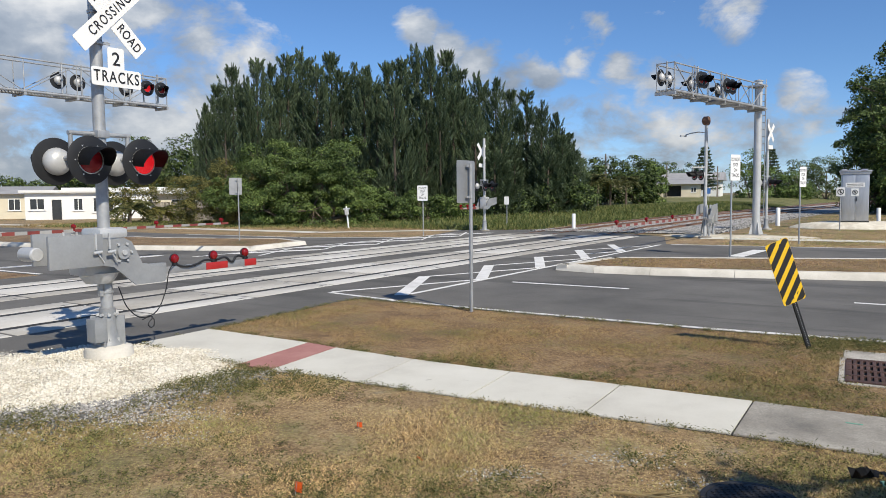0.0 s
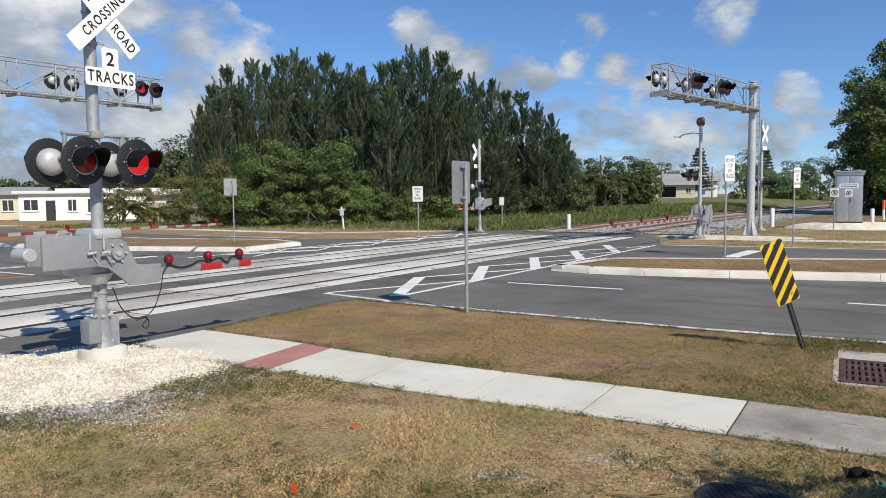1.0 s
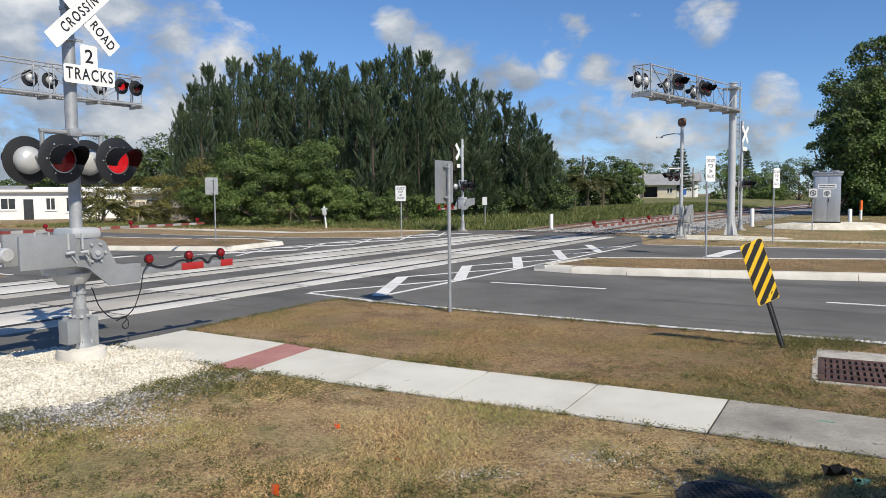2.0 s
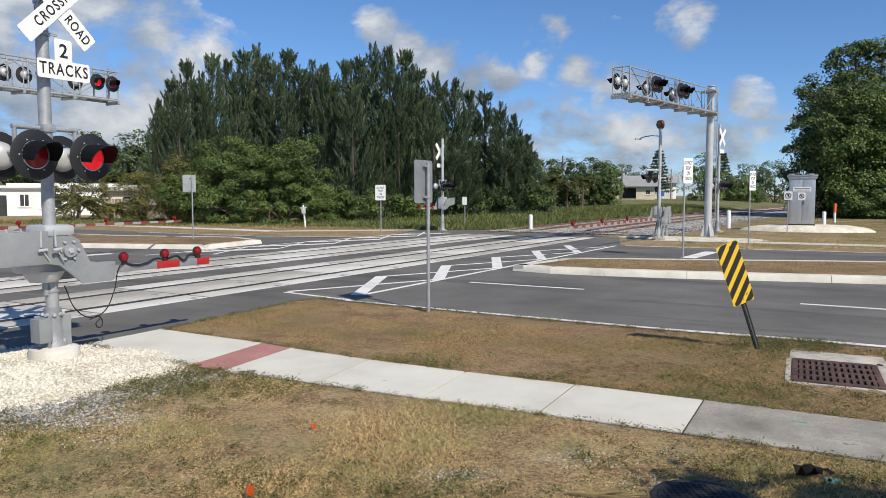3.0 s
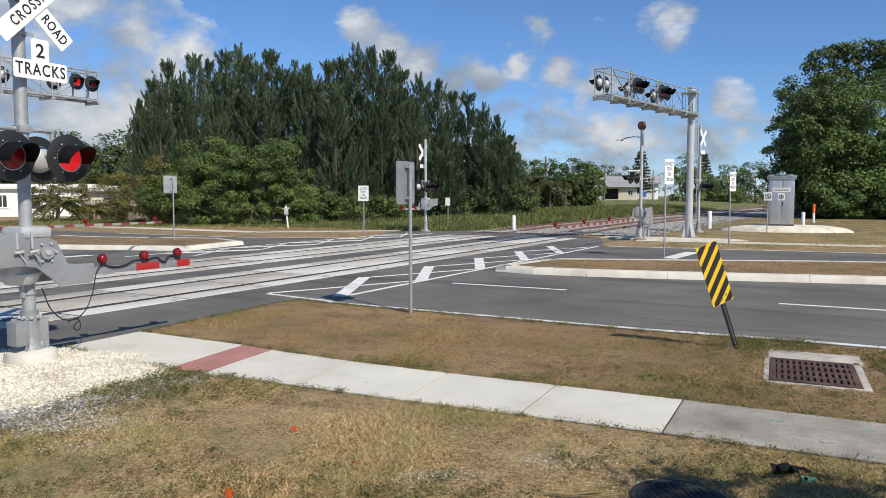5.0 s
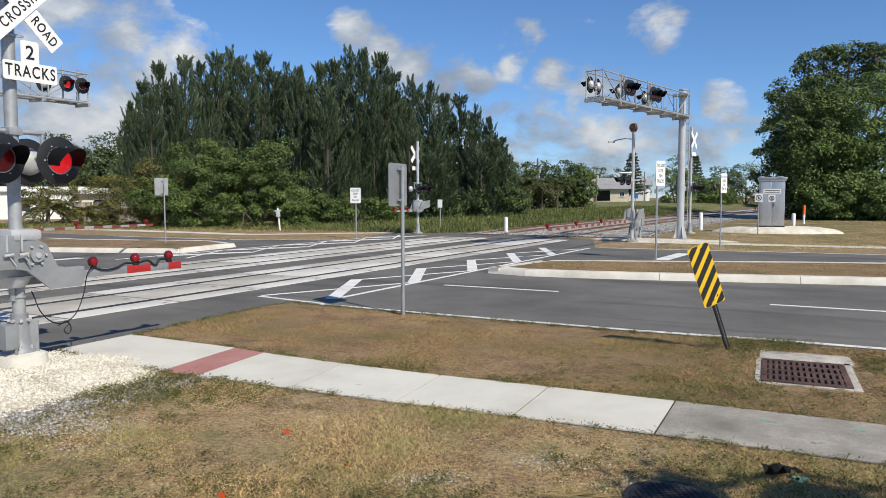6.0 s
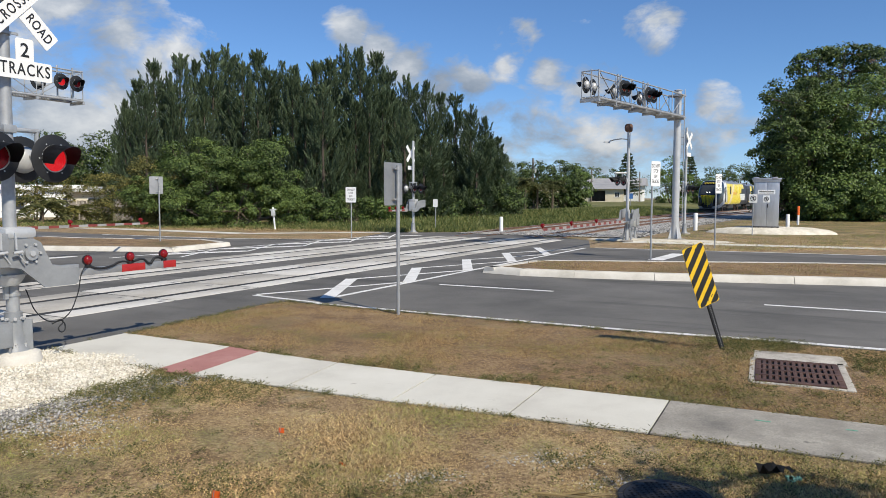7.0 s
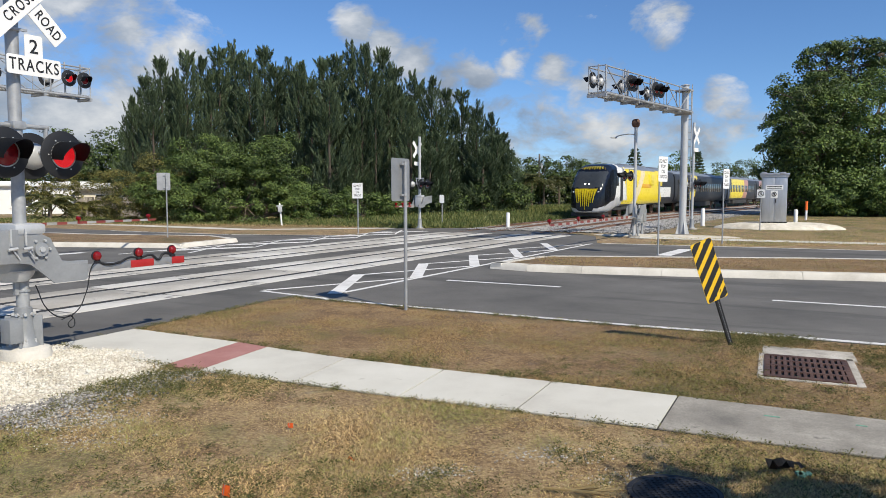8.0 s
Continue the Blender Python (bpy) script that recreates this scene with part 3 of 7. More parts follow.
def build_railway():
    bed = thing("track_bed", "grey crushed stone ballast under the tracks", "ballast", kind="structure")
    for s0, s1 in ((20.5, 560), (-58, -15.5)):
        part("ballast", strip_along([-9.0, -7.2, 1.5, 2.3], [-0.03, 0.035, 0.035, -0.03], s0, s1, 2.0), BALLAST, bed)
    # a low green bank beyond the far track
    bm = bmesh.new()
    rows = []
    for i in range(60):
        s = 21.0 + i * 3.0
        p, h = track_at(s)
        side, near, far = Vector((-math.sin(h), math.cos(h), 0)), min(1.0, i / 9), min(max((s - 72) / 45, 0.0), 1.0)
        rows.append([bm.verts.new(p + side * o + UP * (z0 * near + z1 * far - 0.03 + 0.025 * math.sin(i * 1.3 + o)))
                     for o, z0, z1 in ((1.9, 0.03, 0), (3.2, 0.12, 0), (5.5, 0.38, 0.05), (8.5, 0.60, 0.2), (12.0, 0.62, 0.4), (17.0, 0.25, 0.9), (22.0, -0.05, 1.2), (36.0, -0.05, 1.4), (60.0, -0.05, 1.4), (90.0, -0.05, 0.0))])
    for a, b in zip(rows, rows[1:]):
        for j in range(9):
            bm.faces.new((a[j], a[j + 1], b[j + 1], b[j]))
    tagged(part("verge", bm, BANK), "low bank of rank green grass beside the line", "grass", kind="structure")
    for label, off in (("rusty rails of the near track with polished heads", NEAR_OFF), ("rusty rails of the far track with polished heads", 0.0)):
        t = thing("railway_track", label, "railway track")
        for o in (-GAUGE / 2, GAUGE / 2):
            c = off + o
            part("rail", strip_along([c - 0.07, c - 0.065, c - 0.012, c - 0.012, c - 0.036, c - 0.036, c + 0.036, c + 0.036, c + 0.012, c + 0.012, c + 0.065, c + 0.07],
                                     [-0.17, -0.15, -0.135, -0.045, -0.035, -0.004, -0.004, -0.035, -0.045, -0.135, -0.15, -0.17], -58, 560, 2.0, True), RAIL, t)
            part("rail_head", strip_along([c - 0.03, c - 0.026, c + 0.026, c + 0.03], [-0.005, 0.0, 0.0, -0.005], -58, 560, 2.0, True), RAIL_TOP, t, "polished running surface")
        bm = bmesh.new()
        box(bm, (0.26, 2.6, 0.18), bevel=0.02)
        tie = mesh_of(bm, "tie", TIE)
        for i in range(110):
            p, h = track_at(18.5 + i * 0.62, off)
            ob = new("tie", tie)
            ob.parent, ob.matrix_basis = t, pose(p.x, p.y, min(rail_rise(18.5 + i * 0.62) - 0.27, -0.04), 0, 0, math.degrees(h))
    c = thing("crossing_deck", "pale concrete crossing panels with black rubber flangeways", "crossing panels", kind="structure")
    w_mid, w_side = GAUGE - 0.30, 0.62
    meshes = []
    for w in (w_mid, w_side):
        bm = bmesh.new()
        box(bm, (2.37, w, 0.06), (0, 0, -0.022), bevel=0.008)
        meshes.append(mesh_of(bm, "panel", PANEL))
    for off in (NEAR_OFF, 0.0):
        for i in range(13):
            s = -14.2 + i * 2.44
            for me, o in ((meshes[0], 0.0), (meshes[1], GAUGE / 2 + 0.09 + w_side / 2), (meshes[1], -GAUGE / 2 - 0.09 - w_side / 2)):
                p, h = track_at(s + 1.22, off + o)
                ob = new("panel", me)
                ob.parent, ob.matrix_basis = c, pose(p.x, p.y, 0, 0, 0, math.degrees(h))
        for o in (-GAUGE / 2, GAUGE / 2):
            part("flangeway", strip_along([off + o - 0.15, off + o + 0.15], [0.0015, 0.0015], -15.4, 17.4, 2.44), RUBBER, c, "black rubber flangeway filler")


build_ground()
build_road()
build_markings()
build_medians()
build_footpath()
build_railway()

# ---- signals ----
def plate(w, h, t=0.006, r=0.03, m=None):
    """A rounded sheet standing upright in x, z; its face looks along -y."""
    bm = bmesh.new()
    slab(bm, rounded(w, h, r), -t / 2, t / 2, (m or Matrix()) @ STAND)
    return bm


def lamp_head(parent, at, turn, lit, big=0.30):
    """A flashing crossing light: round black background, hood, red lens, silver housing behind. It looks along local -y."""
    m = Matrix.Translation(at) @ pose(0, 0, 0, 0, 0, turn) @ STAND
    bm = bmesh.new()
    turned(bm, [(big - 0.012, 0.0), (big, 0.004), (big, 0.010), (big - 0.008, 0.014), (0.165, 0.022), (0.165, 0.0)], m, 32)
    head = part("background_disc", bm, BLACK, parent, "round matt black background disc")
    bm = bmesh.new()
    turned(bm, [(0.172, 0.0), (0.176, -0.03), (0.165, -0.075), (0.135, -0.125), (0.085, -0.155), (0.03, -0.165)], m, 24)
    part("housing", bm, SILVER, head, "silver painted round lamp housing")
    bm = bmesh.new()
    turned(bm, [(0.158, 0.02), (0.150, 0.034), (0.110, 0.050), (0.055, 0.060), (0.01, 0.063)], m, 24)
    part("lens", bm, LIT_LENS if lit else DIM_LENS, head, "glowing red lens" if lit else "unlit dark red lens")
    bm = bmesh.new()
    turned(bm, [(0.168, 0.0), (0.172, 0.03), (0.160, 0.034), (0.158, 0.02)], m, 24)
    part("lens_ring", bm, SILVER, head)
    # hood: an open half tube that narrows and droops forward
    bm = bmesh.new()
    rows = []
    for j in range(7):
        f = j / 6
        row = []
        reach = 0.40 * f
        for i in range(15):
            a = radians(-20 + 220 * i / 14)
            cut = max(0.0, -math.sin(a)) * 0.5
            r = 0.172 - 0.012 * f
            row.append(bm.verts.new(m @ Vector((r * math.cos(a), r * math.sin(a) - 0.02 * f, 0.02 + reach * (1 - min(cut, 0.8)) * (0.60 + 0.40 * max(0, math.sin(a)))))))
        rows.append(row)
    for a, b in zip(rows, rows[1:]):
        for i in range(14):
            bm.faces.new((a[i], a[i + 1], b[i + 1], b[i]))
    bmesh.ops.solidify(bm, geom=list(bm.faces), thickness=0.006)
    part("hood", bm, BLACK, head, "black hood")
    bm = bmesh.new()
    for a in range(6):
        c = m @ Vector((0.20 * math.cos(a * 1.047), 0.20 * math.sin(a * 1.047), 0.016))
        box(bm, (0.016, 0.016, 0.016), c)
    part("bolt", bm, SILVER, head)
    return head


def crossbuck(parent, at, turn, words=True):
    """Two crossed white blades at 45 degrees."""
    for i, (text, lean) in enumerate((((("RAIL", -0.37), ("ROAD", 0.37)), -45), ((("CROSSING", 0.0),), 45))):
        m = Matrix.Translation(at) @ pose(0, 0, 0, 0, 0, turn) @ pose(0, -0.012 * i, 0) @ STAND @ pose(0, 0, 0, 0, 0, lean)
        bm = bmesh.new()
        slab(bm, rounded(1.22, 0.229, 0.02), -0.004, 0.004, m)
        blade = part("blade", bm, WHITE, parent, "white blade with black letters")
        if words:
            for word, x in text:
                lettering(word, 0.17, INK, blade, m @ pose(x, 0, 0.006) @ Matrix.Diagonal((0.76, 1, 1, 1)), 0.001, spread=1.34 if i else 1.15)


def build_crossing_signal():
    """The near crossing signal. Local x runs along the tracks over the road, -y towards the traffic."""
    t = thing("crossing_signal", "grey steel crossing signal with red lamps and a snapped gate arm", "crossing signal",
              pose(-4.42, 9.56, 0.0, 0, 0, U_DEG))
    bm = bmesh.new()
    turned(bm, [(0.30, -0.05), (0.305, 0.10), (0.285, 0.17), (0.20, 0.20)], None, 28)
    part("foundation", bm, KERB, t, "pale round concrete footing")
    bm = bmesh.new()
    turned(bm, [(0.185, 0.18), (0.175, 0.22), (0.135, 0.30), (0.115, 0.42), (0.105, 0.62), (0.10, 0.68), (0.085, 0.69)], None, 16)
    for a in range(4):
        c, s = math.cos(radians(45 + 90 * a)), math.sin(radians(45 + 90 * a))
        box(bm, (0.16, 0.03, 0.40), (0.13 * c, 0.13 * s, 0.38), pose(0, 0, 0, 0, 0, 45 + 90 * a), 0.006)
    base = part("base_casting", bm, GREY_PAINT, t, "grey cast pole base with ribs")
    bm = bmesh.new()
    for a in range(8):
        c, s = math.cos(radians(22 + 45 * a)), math.sin(radians(22 + 45 * a))
        rod(bm, (0.15 * c, 0.15 * s, 0.17), (0.15 * c, 0.15 * s, 0.29), 0.014, seg=6)
        rod(bm, (0.10 * c, 0.10 * s, 0.60), (0.135 * c, 0.135 * s, 0.60), 0.022, seg=6)
    part("bolt", bm, SILVER, base)
    bm = bmesh.new()
    box(bm, (0.17, 0.20, 0.30), (-0.19, -0.06, 0.42), None, 0.012)
    part("junction_box", bm, GREY_PAINT, base, "small grey junction box")
    bm = bmesh.new()
    rod(bm, (0, 0, 0.6), (0, 0, 5.05), 0.076, seg=20)
    turned(bm, [(0.08, 5.05), (0.075, 5.09), (0.04, 5.12)], None, 20)
    part("pole", bm, GALV, t, "round galvanised steel pole")
    bm = bmesh.new()
    for z in (0.88, 1.02):
        turned(bm, [(0.09, z), (0.09, z + 0.03)], None, 16)
    box(bm, (0.05, 0.05, 0.16), (-0.10, -0.03, 0.93))
    part("clamp", bm, GALV, t)
    # gate mechanism
    bm = bmesh.new()
    box(bm, (0.52, 0.40, 0.50), (-0.12, 0.02, 1.38), None, 0.05)
    box(bm, (0.40, 0.44, 0.14), (0.02, 0.02, 1.66), None, 0.05)
    turned(bm, [(0.16, 1.02), (0.22, 1.10), (0.24, 1.16)], pose(-0.1, 0, 0), 20)
    mech = part("gate_mechanism", bm, SILVER, t, "grey cast gate drive housing")
    bm = bmesh.new()
    rod(bm, (0.02, -0.22, 1.42), (0.02, -0.40, 1.42), 0.085, seg=20)
    part("main_shaft", bm, GALV, mech)
    bm = bmesh.new()
    for a in range(6):
        rod(bm, (0.02 + 0.12 * math.cos(a * 1.047), -0.33, 1.42 + 0.12 * math.sin(a * 1.047)), (0.02 + 0.12 * math.cos(a * 1.047), -0.385, 1.42 + 0.12 * math.sin(a * 1.047)), 0.017, seg=6)
    rod(bm, (0.02, -0.34, 1.42), (0.02, -0.42, 1.42), 0.035, seg=8)
    part("bolt", bm, SILVER, mech)
    # arm bracket: a bent plate on either side, from the counterweights down to the arm
    for y in (-0.345, 0.33):
        bm = bmesh.new()
        slab(bm, [(-0.30, 1.28), (-0.10, 1.24), (0.20, 0.985), (0.62, 0.985), (0.66, 1.02), (0.66, 1.20), (0.40, 1.21), (0.30, 1.26), (0.16, 1.55), (0.06, 1.60), (-0.30, 1.60)],
             -0.012, 0.012, Matrix.Translation((0, y, 0)) @ STAND)
        part("arm_bracket", bm, GREY_PAINT, t, "bent grey steel arm bracket")
    for y in (-0.37, 0.35):
        bm = bmesh.new()
        box(bm, (0.68 if y < 0 else 0.5, 0.05, 0.40), (-0.60 if y < 0 else -0.5, y, 1.47), None, 0.01)
        w = part("counterweight", bm, GREY_PAINT, t, "flat grey steel counterweight plate")
        bm = bmesh.new()
        for x in (-0.36, -0.18):
            box(bm, (0.022, 0.02, 0.20), (x, y - 0.03, 1.58))
            rod(bm, (x - 0.05, y - 0.06, 1.44), (x + 0.06, y - 0.06, 1.45), 0.018, seg=8)
            rod(bm, (x + 0.02, y - 0.04, 1.43), (x + 0.10, y - 0.04, 1.31), 0.010, seg=6)
        part("adjuster", bm, SILVER, w, "bright adjusting bolts")
    bm = bmesh.new()
    turned(bm, [(0.07, -0.16), (0.085, -0.14), (0.085, 0.14), (0.07, 0.16)], pose(-0.96, -0.02, 1.45, 90, 0, 0), 18)
    part("rear_weight", bm, SILVER, t)
    bm = bmesh.new()
    box(bm, (0.46, 0.10, 0.14), (0.62, -0.05, 1.14), None, 0.008)
    box(bm, (0.34, 0.30, 0.06), (0.42, 0.1, 1.19), None, 0.008)
    part("arm_socket", bm, GREY_PAINT, t)
    # what is left of the arm
    arm = None
    for x0, x1, m, label in ((0.80, 1.55, ALU_BACK, "grey arm section"), (1.55, 1.95, RED_SHEET, "red reflective arm section"),
                             (1.95, 2.28, ALU_BACK, "grey arm section"), (2.28, 2.52, RED_SHEET, "red reflective arm section")):
        bm = bmesh.new()
        box(bm, (x1 - x0 - 0.002, 0.03, 0.105 if x0 > 1 else 0.10), ((x0 + x1) / 2, -0.05, 1.10 - 0.004 * x0), None, 0.005)
        arm = part("gate_arm", bm, m, t, label)
    for x in (1.02, 1.70, 2.30):
        bm = bmesh.new()
        turned(bm, [(0.05, -0.045), (0.062, -0.03), (0.066, 0.0), (0.060, 0.03), (0.045, 0.05), (0.02, 0.06)], pose(x, -0.04, 1.25, 90, 0, 0), 16)
        lamp = part("gate_lamp", bm, GATE_LENS, t, "round red gate lamp")
        bm = bmesh.new()
        turned(bm, [(0.070, -0.012), (0.072, 0.012)], pose(x, -0.04, 1.25, 90, 0, 0), 16)
        rod(bm, (x, -0.04, 1.15), (x, -0.04, 1.20), 0.03, seg=8)
        rod(bm, (x - 0.03, -0.04, 1.165), (x + 0.05, -0.04, 1.165), 0.022, seg=8)
        part("lamp_foot", bm, BLACK, lamp)
    # cables: along the arm, and one that hangs in a loop
    for pts, r in (([(1.02, -0.06, 1.17), (1.15, -0.08, 1.13), (1.35, -0.08, 1.14), (1.5, -0.08, 1.19), (1.66, -0.06, 1.18)], 0.016),
                   ([(1.74, -0.06, 1.18), (1.9, -0.07, 1.2), (2.02, -0.08, 1.13), (2.1, -0.08, 1.20), (2.27, -0.06, 1.19)], 0.018),
                   ([(1.0, -0.08, 1.17), (0.90, -0.12, 1.14), (0.78, -0.14, 0.80), (0.60, -0.16, 0.55), (0.44, -0.14, 0.50), (0.25, -0.12, 0.62), (0.12, -0.08, 0.95)], 0.008),
                   ([(0.52, -0.15, 0.52), (0.57, -0.17, 0.45), (0.53, -0.18, 0.36), (0.48, -0.17, 0.40), (0.55, -0.16, 0.50), (0.40, -0.16, 0.48)], 0.008)):
        c = bpy.data.curves.new("cable", "CURVE")
        c.dimensions, c.bevel_depth, c.bevel_resolution = "3D", r, 1
        sp = c.splines.new("BEZIER")
        sp.bezier_points.add(len(pts) - 1)
        for b, p in zip(sp.bezier_points, pts):
            b.co, b.handle_left_type, b.handle_right_type = p, "AUTO", "AUTO"
        c.materials.append(BLACK)
        ob = bpy.data.objects.new("cable", c)
        scene.collection.objects.link(ob)
        bpy.context.view_layer.update()
        me = bpy.data.meshes.new_from_object(ob)
        bpy.data.objects.remove(ob)
        new("cable", me).parent = t
    # lights
    bm = bmesh.new()
    rod(bm, (-0.42, 0, 2.93), (0.42, 0, 2.93), 0.03, seg=10)
    box(bm, (0.17, 0.20, 0.10), (0, 0, 2.93), None, 0.02)
    for x in (-0.39, 0.39):
        rod(bm, (x, 0, 2.94), (x, 0, 2.60), 0.028, seg=10)
        for y in (-0.2, 0.2):
            rod(bm, (x, 0, 2.62), (x, y, 2.62), 0.028, seg=8)
    part("cross_arm", bm, GALV, t, "galvanised lamp bracket")
    lamp_head(t, (-0.33, -0.30, 2.58), 2, False)
    lamp_head(t, (0.40, -0.30, 2.58), 2, True)
    lamp_head(t, (-0.42, 0.30, 2.58), 180, False)
    lamp_head(t, (0.38, 0.30, 2.58), 180, False)
    # signs
    crossbuck(t, (0.08, -0.20, 4.43), 0)
    m = Matrix.Translation((0.17, -0.16, 3.88))
    bm = bmesh.new()
    slab(bm, rounded(0.23, 0.30, 0.03), -0.004, 0.004, m @ STAND)
    two = part("number_plate", bm, WHITE, t, "white plate with the figure two")
    lettering("2", 0.235, INK, two, m @ STAND @ pose(0, 0.0, 0.006), 0.001)
    m = Matrix.Translation((0.17, -0.165, 3.65))
    bm = bmesh.new()
    slab(bm, rounded(0.69, 0.23, 0.03), -0.004, 0.004, m @ STAND)
    tr = part("tracks_plate", bm, WHITE, t, "white plate reading tracks")
    lettering("TRACKS", 0.20, INK, tr, m @ STAND @ pose(0, 0.0, 0.006) @ Matrix.Diagonal((0.76, 1, 1, 1)), 0.001, spread=1.2)
    for z in (3.60, 4.08, 4.47, 4.70):
        bm = bmesh.new()
        turned(bm, [(0.088, z - 0.02), (0.088, z + 0.02)], None, 14)
        box(bm, (0.22, 0.03, 0.03), (0.02, -0.10, z))
        part("sign_bracket", bm, GALV, t, "steel sign bracket")
    return t


def truss_arm(t, x0, x1, z0, z1, w, bays):
    """A walkway truss along local x with a grating floor."""
    for y in (-w / 2, w / 2):
        bm = bmesh.new()
        rod(bm, (x0, y, z0), (x1, y, z0), 0.05, seg=8)
        part("lower_chord", bm, GALV, t)
        bm = bmesh.new()
        rod(bm, (x0, y, z1), (x1, y, z1), 0.03, seg=8)
        part("upper_chord", bm, GALV, t)
        for i in range(bays + 1):
            x = x0 + (x1 - x0) * i / bays
            bm = bmesh.new()
            rod(bm, (x, y, z0), (x, y, z1), 0.02, seg=6)
            part("upright", bm, GALV, t)
            if i < bays:
                x2 = x0 + (x1 - x0) * (i + 1) / bays
                bm = bmesh.new()
                rod(bm, (x, y, z0 if i % 2 else z1), (x2, y, z1 if i % 2 else z0), 0.02, seg=6)
                part("diagonal", bm, GALV, t)
    for i in range(bays + 1):
        x = x0 + (x1 - x0) * i / bays
        bm = bmesh.new()
        box(bm, (0.10, w + 0.1, 0.12), (x, 0, z0 - 0.08))
        part("cross_beam", bm, GALV, t)
    bm = bmesh.new()
    k = int(abs(x1 - x0) / 0.12)
    for i in range(k):
        x = min(x0, x1) + (i + 0.5) * abs(x1 - x0) / k
        box(bm, (0.03, w, 0.04), (x, 0, z0 + 0.06))
    for y in (-0.3, -0.1, 0.1, 0.3):
        box(bm, (abs(x1 - x0), 0.02, 0.04), ((x0 + x1) / 2, y * w, z0 + 0.055))
    part("walkway_grating", bm, GALV, t, "open steel grating walkway")


def build_cantilever(at, turn, length, z0, z1, lights, height, label):
    """A signal cantilever: a pole, a truss over the road along local +x, lamps on it, a ladder."""
    t = thing("signal_cantilever", label, "signal gantry", pose(at[0], at[1], 0, 0, 0, turn), "signal cantilevers")
    bm = bmesh.new()
    box(bm, (0.8, 0.8, 0.16), (0, 0, 0.0), None, 0.03)
    part("foundation", bm, OLD_CONCRETE, t, "concrete footing")
    bm = bmesh.new()
    rod(bm, (0, 0, 0.05), (0, 0, height), 0.178, 0.168, seg=20)
    turned(bm, [(0.21, height), (0.21, height + 0.03), (0.05, height + 0.08)], None, 20)
    for a in range(4):
        slab(bm, [(0.15, 0.06), (0.34, 0.06), (0.34, 0.12), (0.18, 0.75), (0.15, 0.75)], -0.015, 0.015, pose(0, 0, 0, 0, 0, 45 + 90 * a) @ pose(0, 0, 0, 90, 0, 0))
    part("pole", bm, SILVER, t, "thick grey steel pole")
    for z in (z0, z1):
        bm = bmesh.new()
        turned(bm, [(0.24, z - 0.07), (0.24, z + 0.07)], None, 16)
        box(bm, (0.5, 0.75, 0.08), (0.15, 0, z))
        part("collar", bm, GALV, t)
    truss_arm(t, 0.2, length, z0, z1, 0.75, 6)
    bm = bmesh.new()
    for y in (-0.18, 0.18):
        rod(bm, (-0.42, y, 0.9), (-0.42, y, height + 0.1), 0.022, seg=6)
    k = int((height - 1.0) / 0.33)
    for i in range(k):
        rod(bm, (-0.42, -0.18, 1.1 + i * 0.33), (-0.42, 0.18, 1.1 + i * 0.33), 0.014, seg=6)
    for z in (1.2, 3.0, 5.0, height - 0.3):
        rod(bm, (-0.42, 0, z), (-0.15, 0, z), 0.02, seg=6)
    part("ladder", bm, GALV, t, "galvanised access ladder")
    # hand rails at the tip
    bm = bmesh.new()
    for y in (-0.37, 0.37):
        rod(bm, (length, y, z0), (length, y, z1 + 0.05), 0.022, seg=6)
    rod(bm, (length, -0.37, z1 + 0.02), (length, 0.37, z1 + 0.02), 0.022, seg=6)
    part("end_rail", bm, GALV, t)
    for x, y, way, lit in lights:
        zc = (z0 + z1) / 2 + 0.08
        bm = bmesh.new()
        rod(bm, (x, y * 0.4, z0 + 0.05), (x, y * 0.4, z1 + 0.15), 0.035, seg=8)
        rod(bm, (x, y * 0.4, zc), (x, y, zc), 0.03, seg=8)
        part("lamp_post", bm, GALV, t)
        lamp_head(t, (x, y, zc), way, lit, 0.33)
    return t


